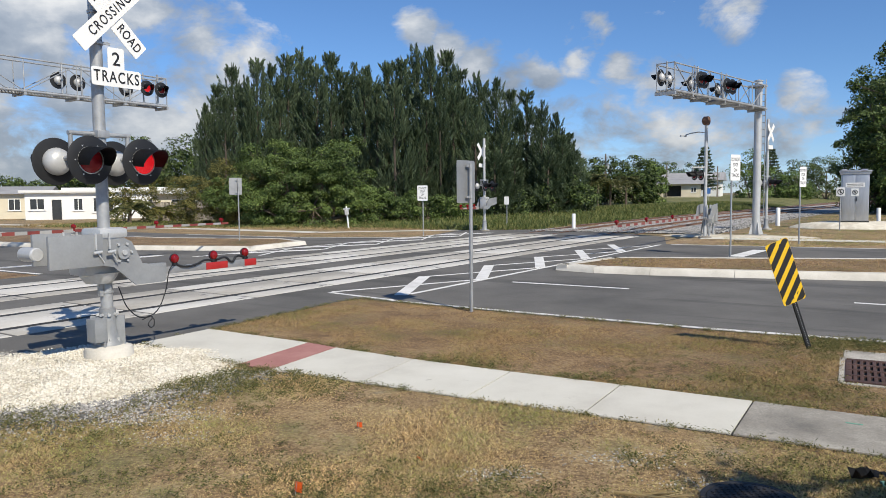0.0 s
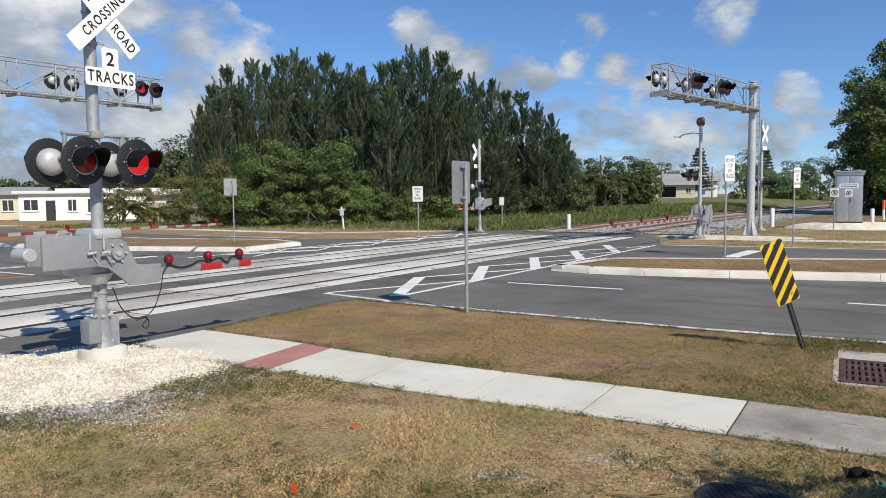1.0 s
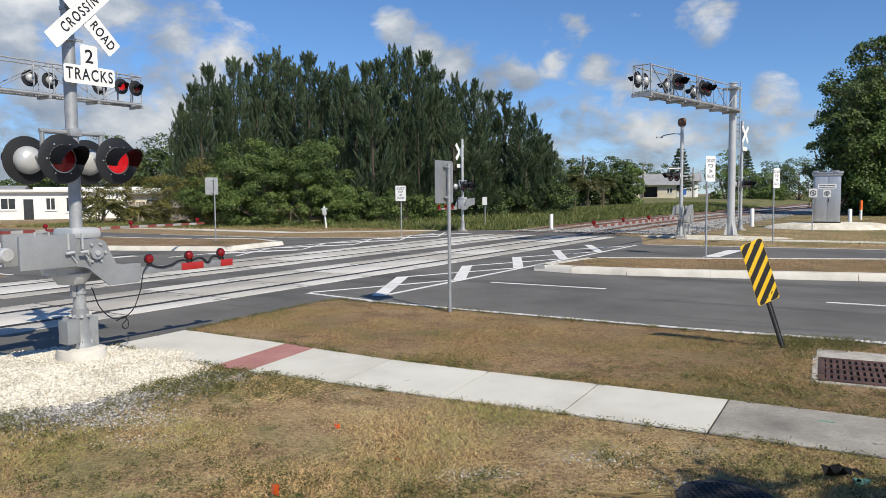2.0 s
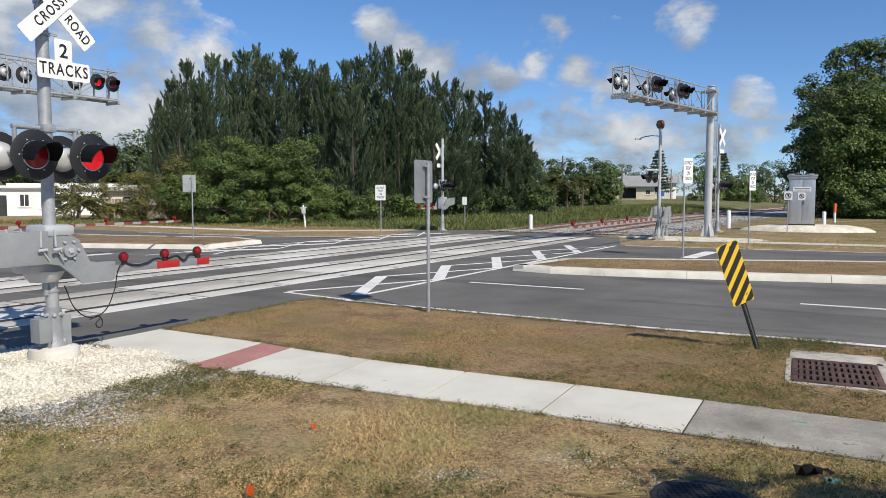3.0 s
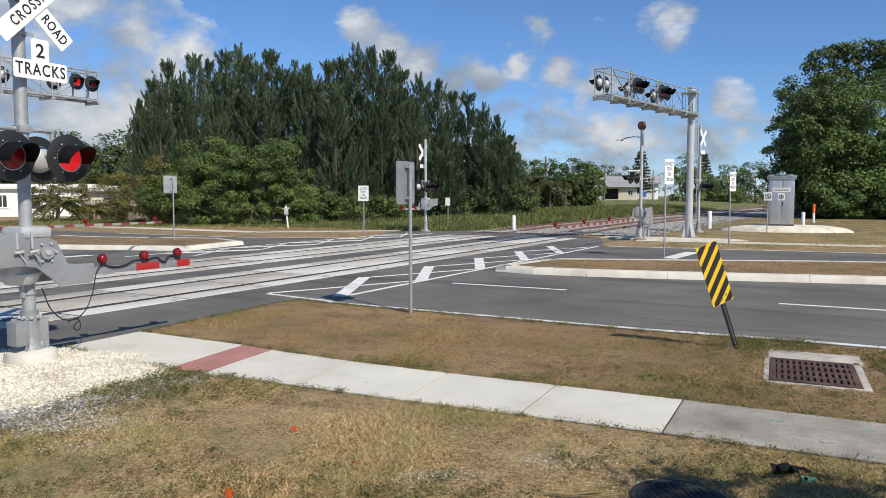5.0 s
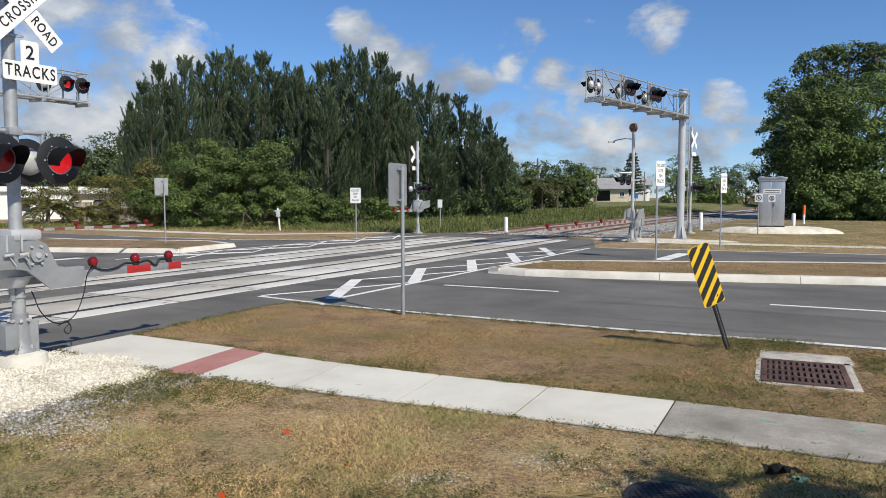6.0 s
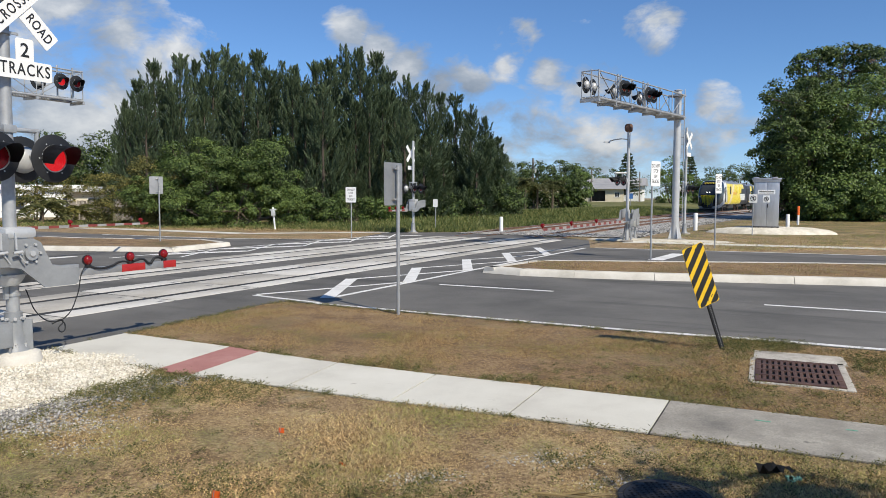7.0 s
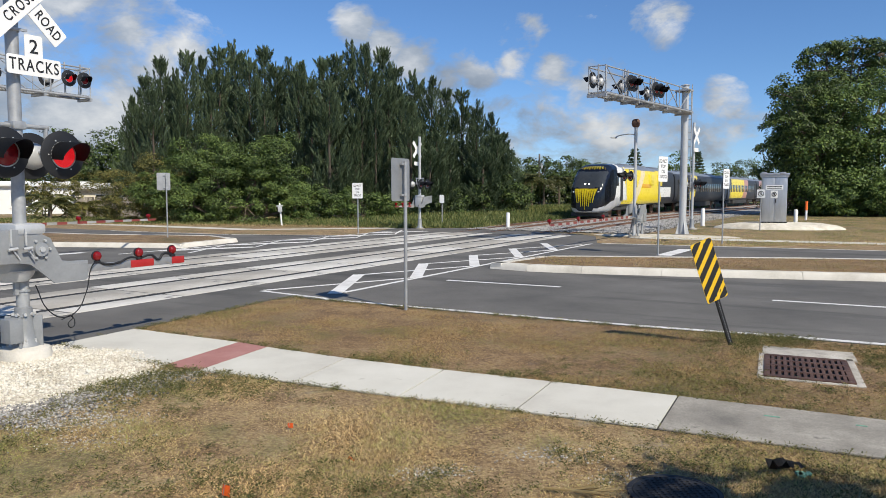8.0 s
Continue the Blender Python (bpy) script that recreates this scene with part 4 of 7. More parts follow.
def build_far_signal(at, turn, height, label, arm=None, extra_lamp=False, lamps=True, crossed=True, lamp_x=0.38, side_lamps=False):
    """A crossing signal seen from afar. Local -y looks to its traffic; the gate arm runs along local x."""
    t = thing("crossing_signal", label, "crossing signal", pose(at[0], at[1], 0, 0, 0, turn), "far crossing signals")
    bm = bmesh.new()
    turned(bm, [(0.30, -0.05), (0.30, 0.05), (0.27, 0.08)], None, 16)
    part("foundation", bm, OLD_CONCRETE, t, "concrete footing")
    bm = bmesh.new()
    if side_lamps:
        for a in range(4):
            rod(bm, (0.20 * math.cos(a * 1.571), 0.20 * math.sin(a * 1.571), 0.04), (0.08 * math.cos(a * 1.571), 0.08 * math.sin(a * 1.571), 0.85), 0.035, 0.03, 6)
    else:
        turned(bm, [(0.20, 0.06), (0.13, 0.20), (0.11, 0.6), (0.08, 0.62)], None, 12)
    part("base_casting", bm, GREY_PAINT, t)
    bm = bmesh.new()
    rod(bm, (0, 0, 0.1 if side_lamps else 0.6), (0, 0, height), 0.075, seg=14)
    part("pole", bm, SILVER, t, "silver steel pole")
    if crossed:
        crossbuck(t, (0, -0.16, height - 0.75), 0, False)
        bm = plate(0.66, 0.22, 0.008, 0.03, Matrix.Translation((0, -0.16, height - 1.55)))
        part("tracks_plate", bm, WHITE, t)
    if lamps:
        bm = bmesh.new()
        rod(bm, (-0.45, 0, 2.95), (0.45, 0, 2.95), 0.03, seg=8)
        for x in (-lamp_x, lamp_x):
            rod(bm, (x, 0, 2.95), (x, 0, 2.6), 0.028, seg=8)
            rod(bm, (x, -0.25, 2.62), (x, 0.25, 2.62), 0.028, seg=8)
        part("cross_arm", bm, GALV, t)
        for x, y, w in ((-lamp_x, -0.28, 0), (lamp_x, -0.28, 0), (-lamp_x, 0.28, 180), (lamp_x, 0.28, 180)):
            lamp_head(t, (x, y, 2.6), w, False)
    if side_lamps:
        # a lamp bracket out to one side, and a curved street-lamp arm above it
        inv = pose(0, 0, 0, 0, 0, -turn)
        bm = bmesh.new()
        rod(bm, inv @ Vector((0, 0, 3.25)), inv @ Vector((-0.66, -0.08, 3.25)), 0.04, seg=8)
        for k in (-0.30, -0.6):
            rod(bm, inv @ Vector((k, -0.05, 3.25)), inv @ Vector((k, -0.05, 2.75)), 0.03, seg=8)
        part("cross_arm", bm, GALV, t)
        for k in (-0.30, -0.6):
            lamp_head(t, inv @ Vector((k + 0.05, -0.12, 2.90)), -turn - 75, False, 0.24)
        bm = bmesh.new()
        pts = [(0, 0, 4.82), (-0.35, -0.05, 4.86), (-0.75, -0.1, 4.80), (-1.0, -0.12, 4.72)]
        for p, q in zip(pts, pts[1:]):
            rod(bm, inv @ Vector(p), inv @ Vector(q), 0.025, seg=6)
        box(bm, (0.28, 0.12, 0.07), inv @ Vector((-1.1, -0.13, 4.68)), inv)
        part("lamp_bracket", bm, GALV, t, "curved lamp bracket")
    if arm:
        length, z, swing = arm
        bm = bmesh.new()
        if side_lamps:
            box(bm, (0.22, 0.26, 0.34), (-0.2, 0, z + 0.2), None, 0.03)
            box(bm, (0.9, 0.5, 0.03), (-0.1, 0, z - 0.02), None, 0.006)
            for x in (-0.5, -0.36, 0.12):
                rod(bm, (x, 0.12, z), (x, 0.12, z + 0.55), 0.035, seg=8)
        else:
            box(bm, (0.5, 0.42, 0.55), (-0.06, 0, z + 0.22), None, 0.05)
            box(bm, (0.36, 0.46, 0.16), (0, 0, z + 0.55), None, 0.04)
        part("gate_mechanism", bm, SILVER, t, "grey gate drive housing")
        bm = bmesh.new()
        for y in (-0.32, 0.32):
            slab(bm, [(-0.85, z + 0.2), (-0.2, z + 0.1), (0.2, z - 0.1), (0.7, z - 0.08), (0.7, z + 0.08), (0.3, z + 0.12), (0.1, z + 0.5), (-0.2, z + 0.55), (-0.85, z + 0.6)],
                 -0.02, 0.02, Matrix.Translation((0, y, 0)) @ STAND)
        part("arm_bracket", bm, GREY_PAINT, t, "grey arm bracket with counterweights")
        k = round(length / 0.41)
        for i in range(k):
            a = 0.55 + (length - 0.55) * i / k
            b = 0.55 + (length - 0.55) * (i + 1) / k
            bm = bmesh.new()
            hgt = 0.115 - 0.04 * i / k
            box(bm, (b - a, 0.03, hgt), ((a + b) / 2, -0.05, z + swing * a), pose(0, 0, 0, 0, -math.degrees(math.atan(swing)), 0))
            part("gate_arm", bm, RED_DULL if i % 2 else WHITE_DULL, t, "red reflective arm section" if i % 2 else "white reflective arm section")
        for f in (0.42, 0.70, 0.97):
            bm = bmesh.new()
            turned(bm, [(0.07, -0.05), (0.075, 0.0), (0.05, 0.06)], pose(length * f, -0.05, z + swing * length * f + 0.15, 90, 0, 0), 12)
            rod(bm, (length * f, -0.05, z + swing * length * f), (length * f, -0.05, z + swing * length * f + 0.1), 0.03, seg=6)
            part("gate_lamp", bm, GATE_LENS, t, "red gate lamp")
    if extra_lamp:
        bm = bmesh.new()
        turned(bm, [(0.16, -0.14), (0.20, -0.10), (0.20, 0.10), (0.15, 0.16), (0.05, 0.2)], pose(0, 0, height + 0.12, 90, 0, 0), 16)
        part("bell", bm, RAIL, t, "rust red round crossing bell")
    return t


def build_signals():
    build_crossing_signal()
    build_cantilever((14.95, 35.15), 225.5, 9.05, 6.0, 7.05, [(8.65, -0.40, 0, False), (8.0, -0.42, 0, False), (7.0, 0.45, 172, False), (6.7, 0.45, 172, False), (6.1, -0.42, 0, False),
                     (4.5, 0.45, 172, False), (4.0, 0.45, 172, False), (3.5, -0.42, 0, False)], 7.3, "grey steel signal cantilever with flashing lamps over the road")
    build_cantilever((-19.2, 22.5), U_DEG, 12.4, 6.1, 7.3, [(12.1, -0.42, 0, False), (11.4, -0.42, 0, True), (11.0, 0.45, 180, False), (8.85, 0.45, 180, False), (8.05, 0.45, 180, False)],
                     7.6, "grey steel signal cantilever across the tracks")
    build_far_signal((2.42, 42.9), U_DEG + 180, 5.35, "silver crossing signal with white crossbuck by the far verge", (2.6, 1.35, 0.0))
    build_far_signal((12.1, 34.0), U_DEG + 180 - 1, 5.25, "silver signal mast with lowered striped gate arm", (11.2, 0.98, 0.0), True, lamps=False, crossed=False, side_lamps=True)
    build_far_signal((18.0, 41.0), U_DEG - 10, 6.1, "crossing signal with white crossbuck beside the gantry", None)
    build_far_signal((-14.35, 19.6), 60, 5.2, "crossing signal with lowered striped gate arm across the road", (11.4, 1.08, 0.0))


# ---- signs and posts ----
def road_sign(at, turn, w, h, top, label, lines=(), back=False, post=0.03, lean=0.0, shift=0.0):
    """A sheet sign on a round post; its face looks along local -y."""
    t = thing("road_sign", label, "road sign", pose(at[0], at[1], 0, 0, lean, turn), "road signs")
    bm = bmesh.new()
    rod(bm, (0, 0, -0.1), (0, 0, top - 0.05), post, seg=12)
    part("post", bm, GALV, t, "round galvanised post")
    m = Matrix.Translation((shift, -post - 0.03, top - h / 2))
    bm = bmesh.new()
    slab(bm, rounded(w, h, 0.04), -0.002, 0.002, m @ STAND)
    panel = part("panel", bm, ALU_BACK, t, "bare aluminium back")
    bm = bmesh.new()
    slab(bm, rounded(w - 0.002, h - 0.002, 0.04), 0.002, 0.004, m @ STAND)
    part("face", bm, WHITE, panel, "white reflective face")
    size = h / (len(lines) + 0.9) if lines else 0
    for i, text in enumerate(lines):
        z = h / 2 - size * (i + 0.95)
        lettering(text, size * 0.95, INK, panel, m @ STAND @ pose(0, z, 0.0045) @ Matrix.Diagonal((0.66, 1, 1, 1)), 0.0008)
    bm = bmesh.new()
    for z in (top - h * 0.14, top - h * 0.86):
        turned(bm, [(post + 0.008, z - 0.025), (post + 0.008, z + 0.025)], None, 12)
        box(bm, (0.16, 0.03, 0.035), (shift * 0.4, -post * 0.6, z), None, 0.004)
    part("clamp", bm, GALV, t, "bright post clamps")
    return t


STOP_WORDS = ("DO NOT", "STOP", "ON", "TRACKS")


def build_signs():
    road_sign((0.49, 13.24), U_DEG + 180, 0.61, 0.76, 2.72, "steel post with the bare back of a sign", post=0.032, shift=0.06)
    road_sign((-1.04, 38.5), -14, 0.56, 0.80, 2.62, "white sign with black warning words on a post", STOP_WORDS)
    road_sign((9.40, 24.05), U_DEG - 24, 0.50, 0.84, 3.32, "white sign with black warning words on the median", STOP_WORDS, shift=0.1)
    road_sign((14.19, 29.31), U_DEG - 24, 0.45, 0.80, 3.08, "white sign with black warning words by the far lane", STOP_WORDS, shift=0.08)
    road_sign((-9.2, 33.2), U_DEG + 150, 0.56, 0.76, 2.98, "sign seen from its bare metal back on the median", shift=0.1)
    road_sign((3.98, 45.8), -20, 0.30, 0.50, 1.98, "small white sign with a black mark")
    t = road_sign((21.34, 39.57), -28, 0.42, 0.48, 2.30, "small white prohibition sign on a thin post")
    bm = bmesh.new()
    m = Matrix.Translation((0, -0.07, 2.06))
    for a in range(20):
        a0, a1 = a * math.pi / 10, (a + 1) * math.pi / 10
        rod(bm, m @ Vector((0.14 * math.cos(a0), 0, 0.14 * math.sin(a0))), m @ Vector((0.14 * math.cos(a1), 0, 0.14 * math.sin(a1))), 0.016, seg=5)
    rod(bm, m @ Vector((-0.1, 0, 0.1)), m @ Vector((0.1, 0, -0.1)), 0.014, seg=5)
    box(bm, (0.05, 0.01, 0.16), m @ Vector((0, 0.005, 0)))
    part("symbol", bm, INK, t, "black prohibition ring")


def build_object_marker():
    t = thing("object_marker", "leaning yellow and black striped hazard panel on a drilled post", "hazard marker", pose(4.90, 9.78, 0, 3, -21.4, 6))
    bm = bmesh.new()
    box(bm, (0.058, 0.006, 1.55), (0, 0, 0.68))
    for x in (-0.028, 0.028):
        box(bm, (0.006, 0.03, 1.55), (x, 0.013, 0.68))
    post = part("post", bm, BLACK, t, "dark drilled channel post")
    bm = bmesh.new()
    for i in range(26):
        rod(bm, (0, -0.0045, 0.04 + i * 0.026), (0, -0.002, 0.04 + i * 0.026), 0.006, seg=6)
    part("hole", bm, GALV, post)
    m = Matrix.Translation((0.0, -0.012, 1.125))
    bm = bmesh.new()
    slab(bm, rounded(0.325, 0.875, 0.03), -0.002, 0.002, m @ STAND)
    panel = part("panel", bm, YELLOW_S, t, "yellow reflective panel, scuffed")
    # slanting black bars, cut to the panel
    hw, hh = 0.160, 0.434
    for i in range(8):
        c = -0.70 + i * 0.196
        pts = []
        for x in [-hw + 2 * hw * j / 12 for j in range(13)]:
            lo, hi = max(c - 0.056 + x * 1.05, -hh), min(c + 0.056 + x * 1.05, hh)
            corner = max(0.0, abs(x) - hw + 0.028)
            lim = hh - corner
            lo, hi = max(lo, -lim), min(hi, lim)
            if hi - lo > 0.004:
                pts.append((x, lo, hi))
        if len(pts) > 1:
            bm = bmesh.new()
            slab(bm, [(x, lo) for x, lo, hi in pts] + [(x, hi) for x, lo, hi in reversed(pts)], 0.002, 0.0035, m @ STAND)
            part("stripe", bm, INK, panel, "black slanting stripe", smooth=0)
    for x, z, l, a in ((0.03, 0.37, 0.04, 30), (0.07, 0.31, 0.04, 20), (0.0, -0.36, 0.05, 10), (0.07, -0.33, 0.04, 40)):
        bm = bmesh.new()
        box(bm, (0.012, 0.001, l), m @ Vector((x, -0.0042, z)), pose(0, 0, 0, 0, a, 0))
        part("scuff", bm, INK, panel, "dark scuff")


def marker_post(at, h, r, label, cap=None):
    t = thing("marker_post", label, "post", pose(at[0], at[1], 0), "marker posts")
    bm = bmesh.new()
    turned(bm, [(r, -0.05), (r, h - 0.06), (r * 0.8, h - 0.01), (r * 0.3, h)], None, 12)
    part("shaft", bm, WHITE, t, "white plastic shaft")
    if cap:
        bm = bmesh.new()
        turned(bm, [(r * 1.12, h * cap), (r * 1.12, h + 0.01)], None, 12)
        part("cap", bm, ORANGE, t, "orange sleeve")
    return t


def build_posts():
    marker_post((7.85, 44.2), 0.92, 0.11, "short white marker post beside the track")
    marker_post((20.75, 45.6), 1.12, 0.13, "white marker post beside the ballast")
    marker_post((33.1, 54.5), 1.45, 0.09, "white marker post with an orange top", 0.52)
    marker_post((29.3, 49.5), 0.95, 0.13, "short white post beside the cabinet")
    t = marker_post((-6.2, 48.3), 1.45, 0.055, "leaning white post with a small meter box")
    t.matrix_basis = pose(-6.2, 48.3, 0, 0, -5, 0)
    bm = bmesh.new()
    box(bm, (0.26, 0.2, 0.34), (0.0, -0.08, 1.05), None, 0.03)
    box(bm, (0.42, 0.1, 0.10), (0, -0.02, 1.28), None, 0.02)
    part("meter_box", bm, SILVER, t, "grey meter box")
    # a grey steel cage of equipment at the foot of the far mast
    t = thing("equipment_rack", "low galvanised equipment rack beside the signal mast", "equipment rack", pose(12.9, 35.6, 0, 0, 0, U_DEG))
    for x in (-0.7, 0.0, 0.7):
        bm = bmesh.new()
        rod(bm, (x, 0, 0), (x, 0, 1.35), 0.05, seg=8)
        part("leg", bm, GALV, t)
    for x, z in ((-0.35, 1.0), (0.35, 1.0)):
        bm = bmesh.new()
        box(bm, (0.5, 0.3, 0.6), (x, -0.1, z), None, 0.03)
        part("case", bm, GALV, t, "grey equipment case")
    bm = bmesh.new()
    box(bm, (1.9, 0.3, 0.05), (0, -0.05, 0.66))
    part("shelf", bm, GALV, t)


def build_cabinet():
    t = thing("signal_cabinet", "tall brushed steel signal cabinet on a white gravel pad", "equipment cabinet", pose(23.4, 41.9, 0.33, 0, 0, -26))
    w, d, h = 1.36, 1.05, 2.72
    bm = bmesh.new()
    box(bm, (w, d, h), (0, 0, h / 2 + 0.04), None, 0.02)
    part("body", bm, STAINLESS, t, "brushed stainless steel body")
    bm = bmesh.new()
    box(bm, (w + 0.22, d + 0.22, 0.10), (0, 0, h + 0.16), None, 0.03)
    box(bm, (w + 0.14, d + 0.14, 0.16), (0, 0, h + 0.06), None, 0.02)
    for x in (-w / 2 + 0.1, w / 2 - 0.25):
        box(bm, (0.28, d + 0.28, 0.10), (x, 0, h + 0.22), None, 0.02)
    part("roof", bm, STAINLESS, t, "overhanging steel roof")
    bm = bmesh.new()
    box(bm, (w + 0.06, d + 0.06, 0.08), (0, 0, 0.04))
    part("plinth", bm, T_UNDER, t)
    for x in (-w / 2 + 0.35, w / 2 - 0.35):
        bm = bmesh.new()
        box(bm, (0.63, 0.03, h - 0.16), (x, -d / 2 - 0.012, h / 2 + 0.05), None, 0.01)
        door = part("door", bm, STAINLESS, t, "steel door with folded edges")
    bm = bmesh.new()
    box(bm, (0.04, 0.06, 0.22), (0.06, -d / 2 - 0.05, 1.3), None, 0.01)
    part("handle", bm, BLACK, door)
    for z, ww, hh in ((2.10, 0.95, 0.26), (1.70, 0.38, 0.42)):
        bm = plate(ww, hh, 0.006, 0.02, Matrix.Translation((-0.02, -d / 2 - 0.034, z)))
        p = part("notice", bm, WHITE, t, "white notice plate")
        bm = bmesh.new()
        if ww < 0.5:
            for a in range(16):
                a0, a1 = a * math.pi / 8, (a + 1) * math.pi / 8
                rod(bm, (-0.02 + 0.12 * math.cos(a0), -d / 2 - 0.045, z + 0.12 * math.sin(a0)), (-0.02 + 0.12 * math.cos(a1), -d / 2 - 0.045, z + 0.12 * math.sin(a1)), 0.016, seg=5)
            rod(bm, (-0.11, -d / 2 - 0.045, z + 0.09), (0.07, -d / 2 - 0.045, z - 0.09), 0.014, seg=5)
            box(bm, (0.045, 0.008, 0.14), (-0.02, -d / 2 - 0.042, z))
        else:
            for k in (-0.05, 0.05):
                box(bm, (0.8, 0.004, 0.035), (-0.02, -d / 2 - 0.04, z + k))
        part("symbol", bm, INK, p)


build_signals()
build_signs()
build_object_marker()
build_posts()
build_cabinet()

# ---- plants ----
def kites(rng, base, way, length, width):
    """Narrow four-cornered blades: arrays of vertices and faces."""
    n = len(base)
    way = way / np.linalg.norm(way, axis=1, keepdims=True)
    side = np.cross(way, rng.normal(size=(n, 3)))
    side /= np.linalg.norm(side, axis=1, keepdims=True)
    mid = base + way * (length * 0.45)[:, None]
    v = np.stack([base, mid + side * (width / 2)[:, None], base + way * length[:, None], mid - side * (width / 2)[:, None]], 1).reshape(-1, 3)
    return v, np.arange(n * 4).reshape(-1, 4)


def limb_mesh(segments, seg=7):
    bm = bmesh.new()
    for a, b, r0, r1 in segments:
        rod(bm, a, b, r0, r1, seg)
    return bm


def leaf_quads(rng, base, way, normal, length, width):
    """Four-cornered leaves along way whose faces look roughly along normal."""
    n = len(base)
    way = way / np.linalg.norm(way, axis=1, keepdims=True)
    side = np.cross(way, normal)
    side /= np.linalg.norm(side, axis=1, keepdims=True) + 1e-9
    mid = base + way * (length * 0.45)[:, None]
    v = np.stack([base, mid + side * (width / 2)[:, None], base + way * length[:, None], mid - side * (width / 2)[:, None]], 1).reshape(-1, 3)
    return v, np.arange(n * 4).reshape(-1, 4)


def casuarina(seed, h, spread, per):
    """A tall feathery she-oak: a straight trunk and upswept feathery plumes that end in a pointed top."""
    rng = np.random.default_rng(seed)
    t = thing("casuarina_tree", "tall dark feathery she-oak in a dense stand", "tree", None, "casuarina stand")
    plumes = 120
    f = np.sort(rng.uniform(0.0, 0.93, plumes))
    segs = [((0, 0, -0.2), (0.1, 0, h * 0.5), 0.22, 0.14), ((0.1, 0, h * 0.5), (0, 0, h * 0.96), 0.14, 0.03)]
    B, W, M, L = [], [], [], []

    def plume(root, axis, long, wide, count):
        axis = axis / np.linalg.norm(axis)
        a = np.cross(axis, rng.normal(size=3))
        a /= np.linalg.norm(a)
        b = np.cross(axis, a)
        u = rng.beta(1.2, 1.35, count)
        th = rng.uniform(0, 2 * np.pi, count)
        rad = np.cos(th)[:, None] * a + np.sin(th)[:, None] * b
        r = wide * np.clip(u * 5, 0, 1) * (1 - u) ** 0.75 * rng.uniform(0.5, 1.25, count)
        B.append(root + axis * (long * u)[:, None] + rad * r[:, None])
        W.append(axis * 1.0 + rad * (0.42 * (1 - u) ** 0.8)[:, None] + rng.normal(0, 0.10, (count, 3)))
        M.append(rad + rng.normal(0, 0.18, (count, 3)))
        L.append(rng.uniform(0.30, 0.65, count) * (0.55 + 0.45 * min(1.0, wide / 0.5)))
    for i in range(plumes):
        ang = rng.uniform(0, 2 * np.pi)
        d = np.array([np.cos(ang), np.sin(ang), 0])
        reach = spread * min(1.0, ((1 - f[i]) * 1.3) ** 1.1) * rng.uniform(0.35, 0.92)
        root = d * reach + np.array([0, 0, f[i] * h])
        long = min(rng.uniform(1.8, 3.2) * (1 - 0.3 * f[i]), (h - f[i] * h) * 0.8)
        plume(root, d * rng.uniform(0.15, 0.5) + np.array([0, 0, 1.0]) + rng.normal(0, 0.12, 3), long, rng.uniform(0.38, 0.68) * (1 - 0.55 * f[i]), per)
        if i % 4 == 0:
            segs.append(((0, 0, max(0.3, f[i] * h - reach * 0.7)), tuple(root), 0.05, 0.015))
    plume(np.array([0, 0, h * 0.80]), np.array([0.02, 0, 1.0]), h * 0.19, 0.30, per * 2)
    v, fc = leaf_quads(rng, np.concatenate(B), np.concatenate(W), np.concatenate(M), np.concatenate(L), rng.uniform(0.065, 0.125, sum(map(len, B))))
    part("trunk", limb_mesh(segs), BARK_D, t, "grey brown trunk and boughs")
    raw("crown", v, fc, NEEDLE, t, "feathery dark green needles")
    return t


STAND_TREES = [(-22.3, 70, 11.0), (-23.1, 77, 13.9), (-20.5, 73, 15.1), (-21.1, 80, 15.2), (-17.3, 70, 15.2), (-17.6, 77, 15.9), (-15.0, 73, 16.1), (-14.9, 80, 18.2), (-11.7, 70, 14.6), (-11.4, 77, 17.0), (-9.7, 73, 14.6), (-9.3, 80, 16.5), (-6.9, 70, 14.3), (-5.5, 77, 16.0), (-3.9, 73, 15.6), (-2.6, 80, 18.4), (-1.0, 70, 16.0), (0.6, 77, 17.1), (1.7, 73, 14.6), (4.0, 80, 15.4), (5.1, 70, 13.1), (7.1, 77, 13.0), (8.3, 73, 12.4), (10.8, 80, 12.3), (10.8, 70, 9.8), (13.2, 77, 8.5)]


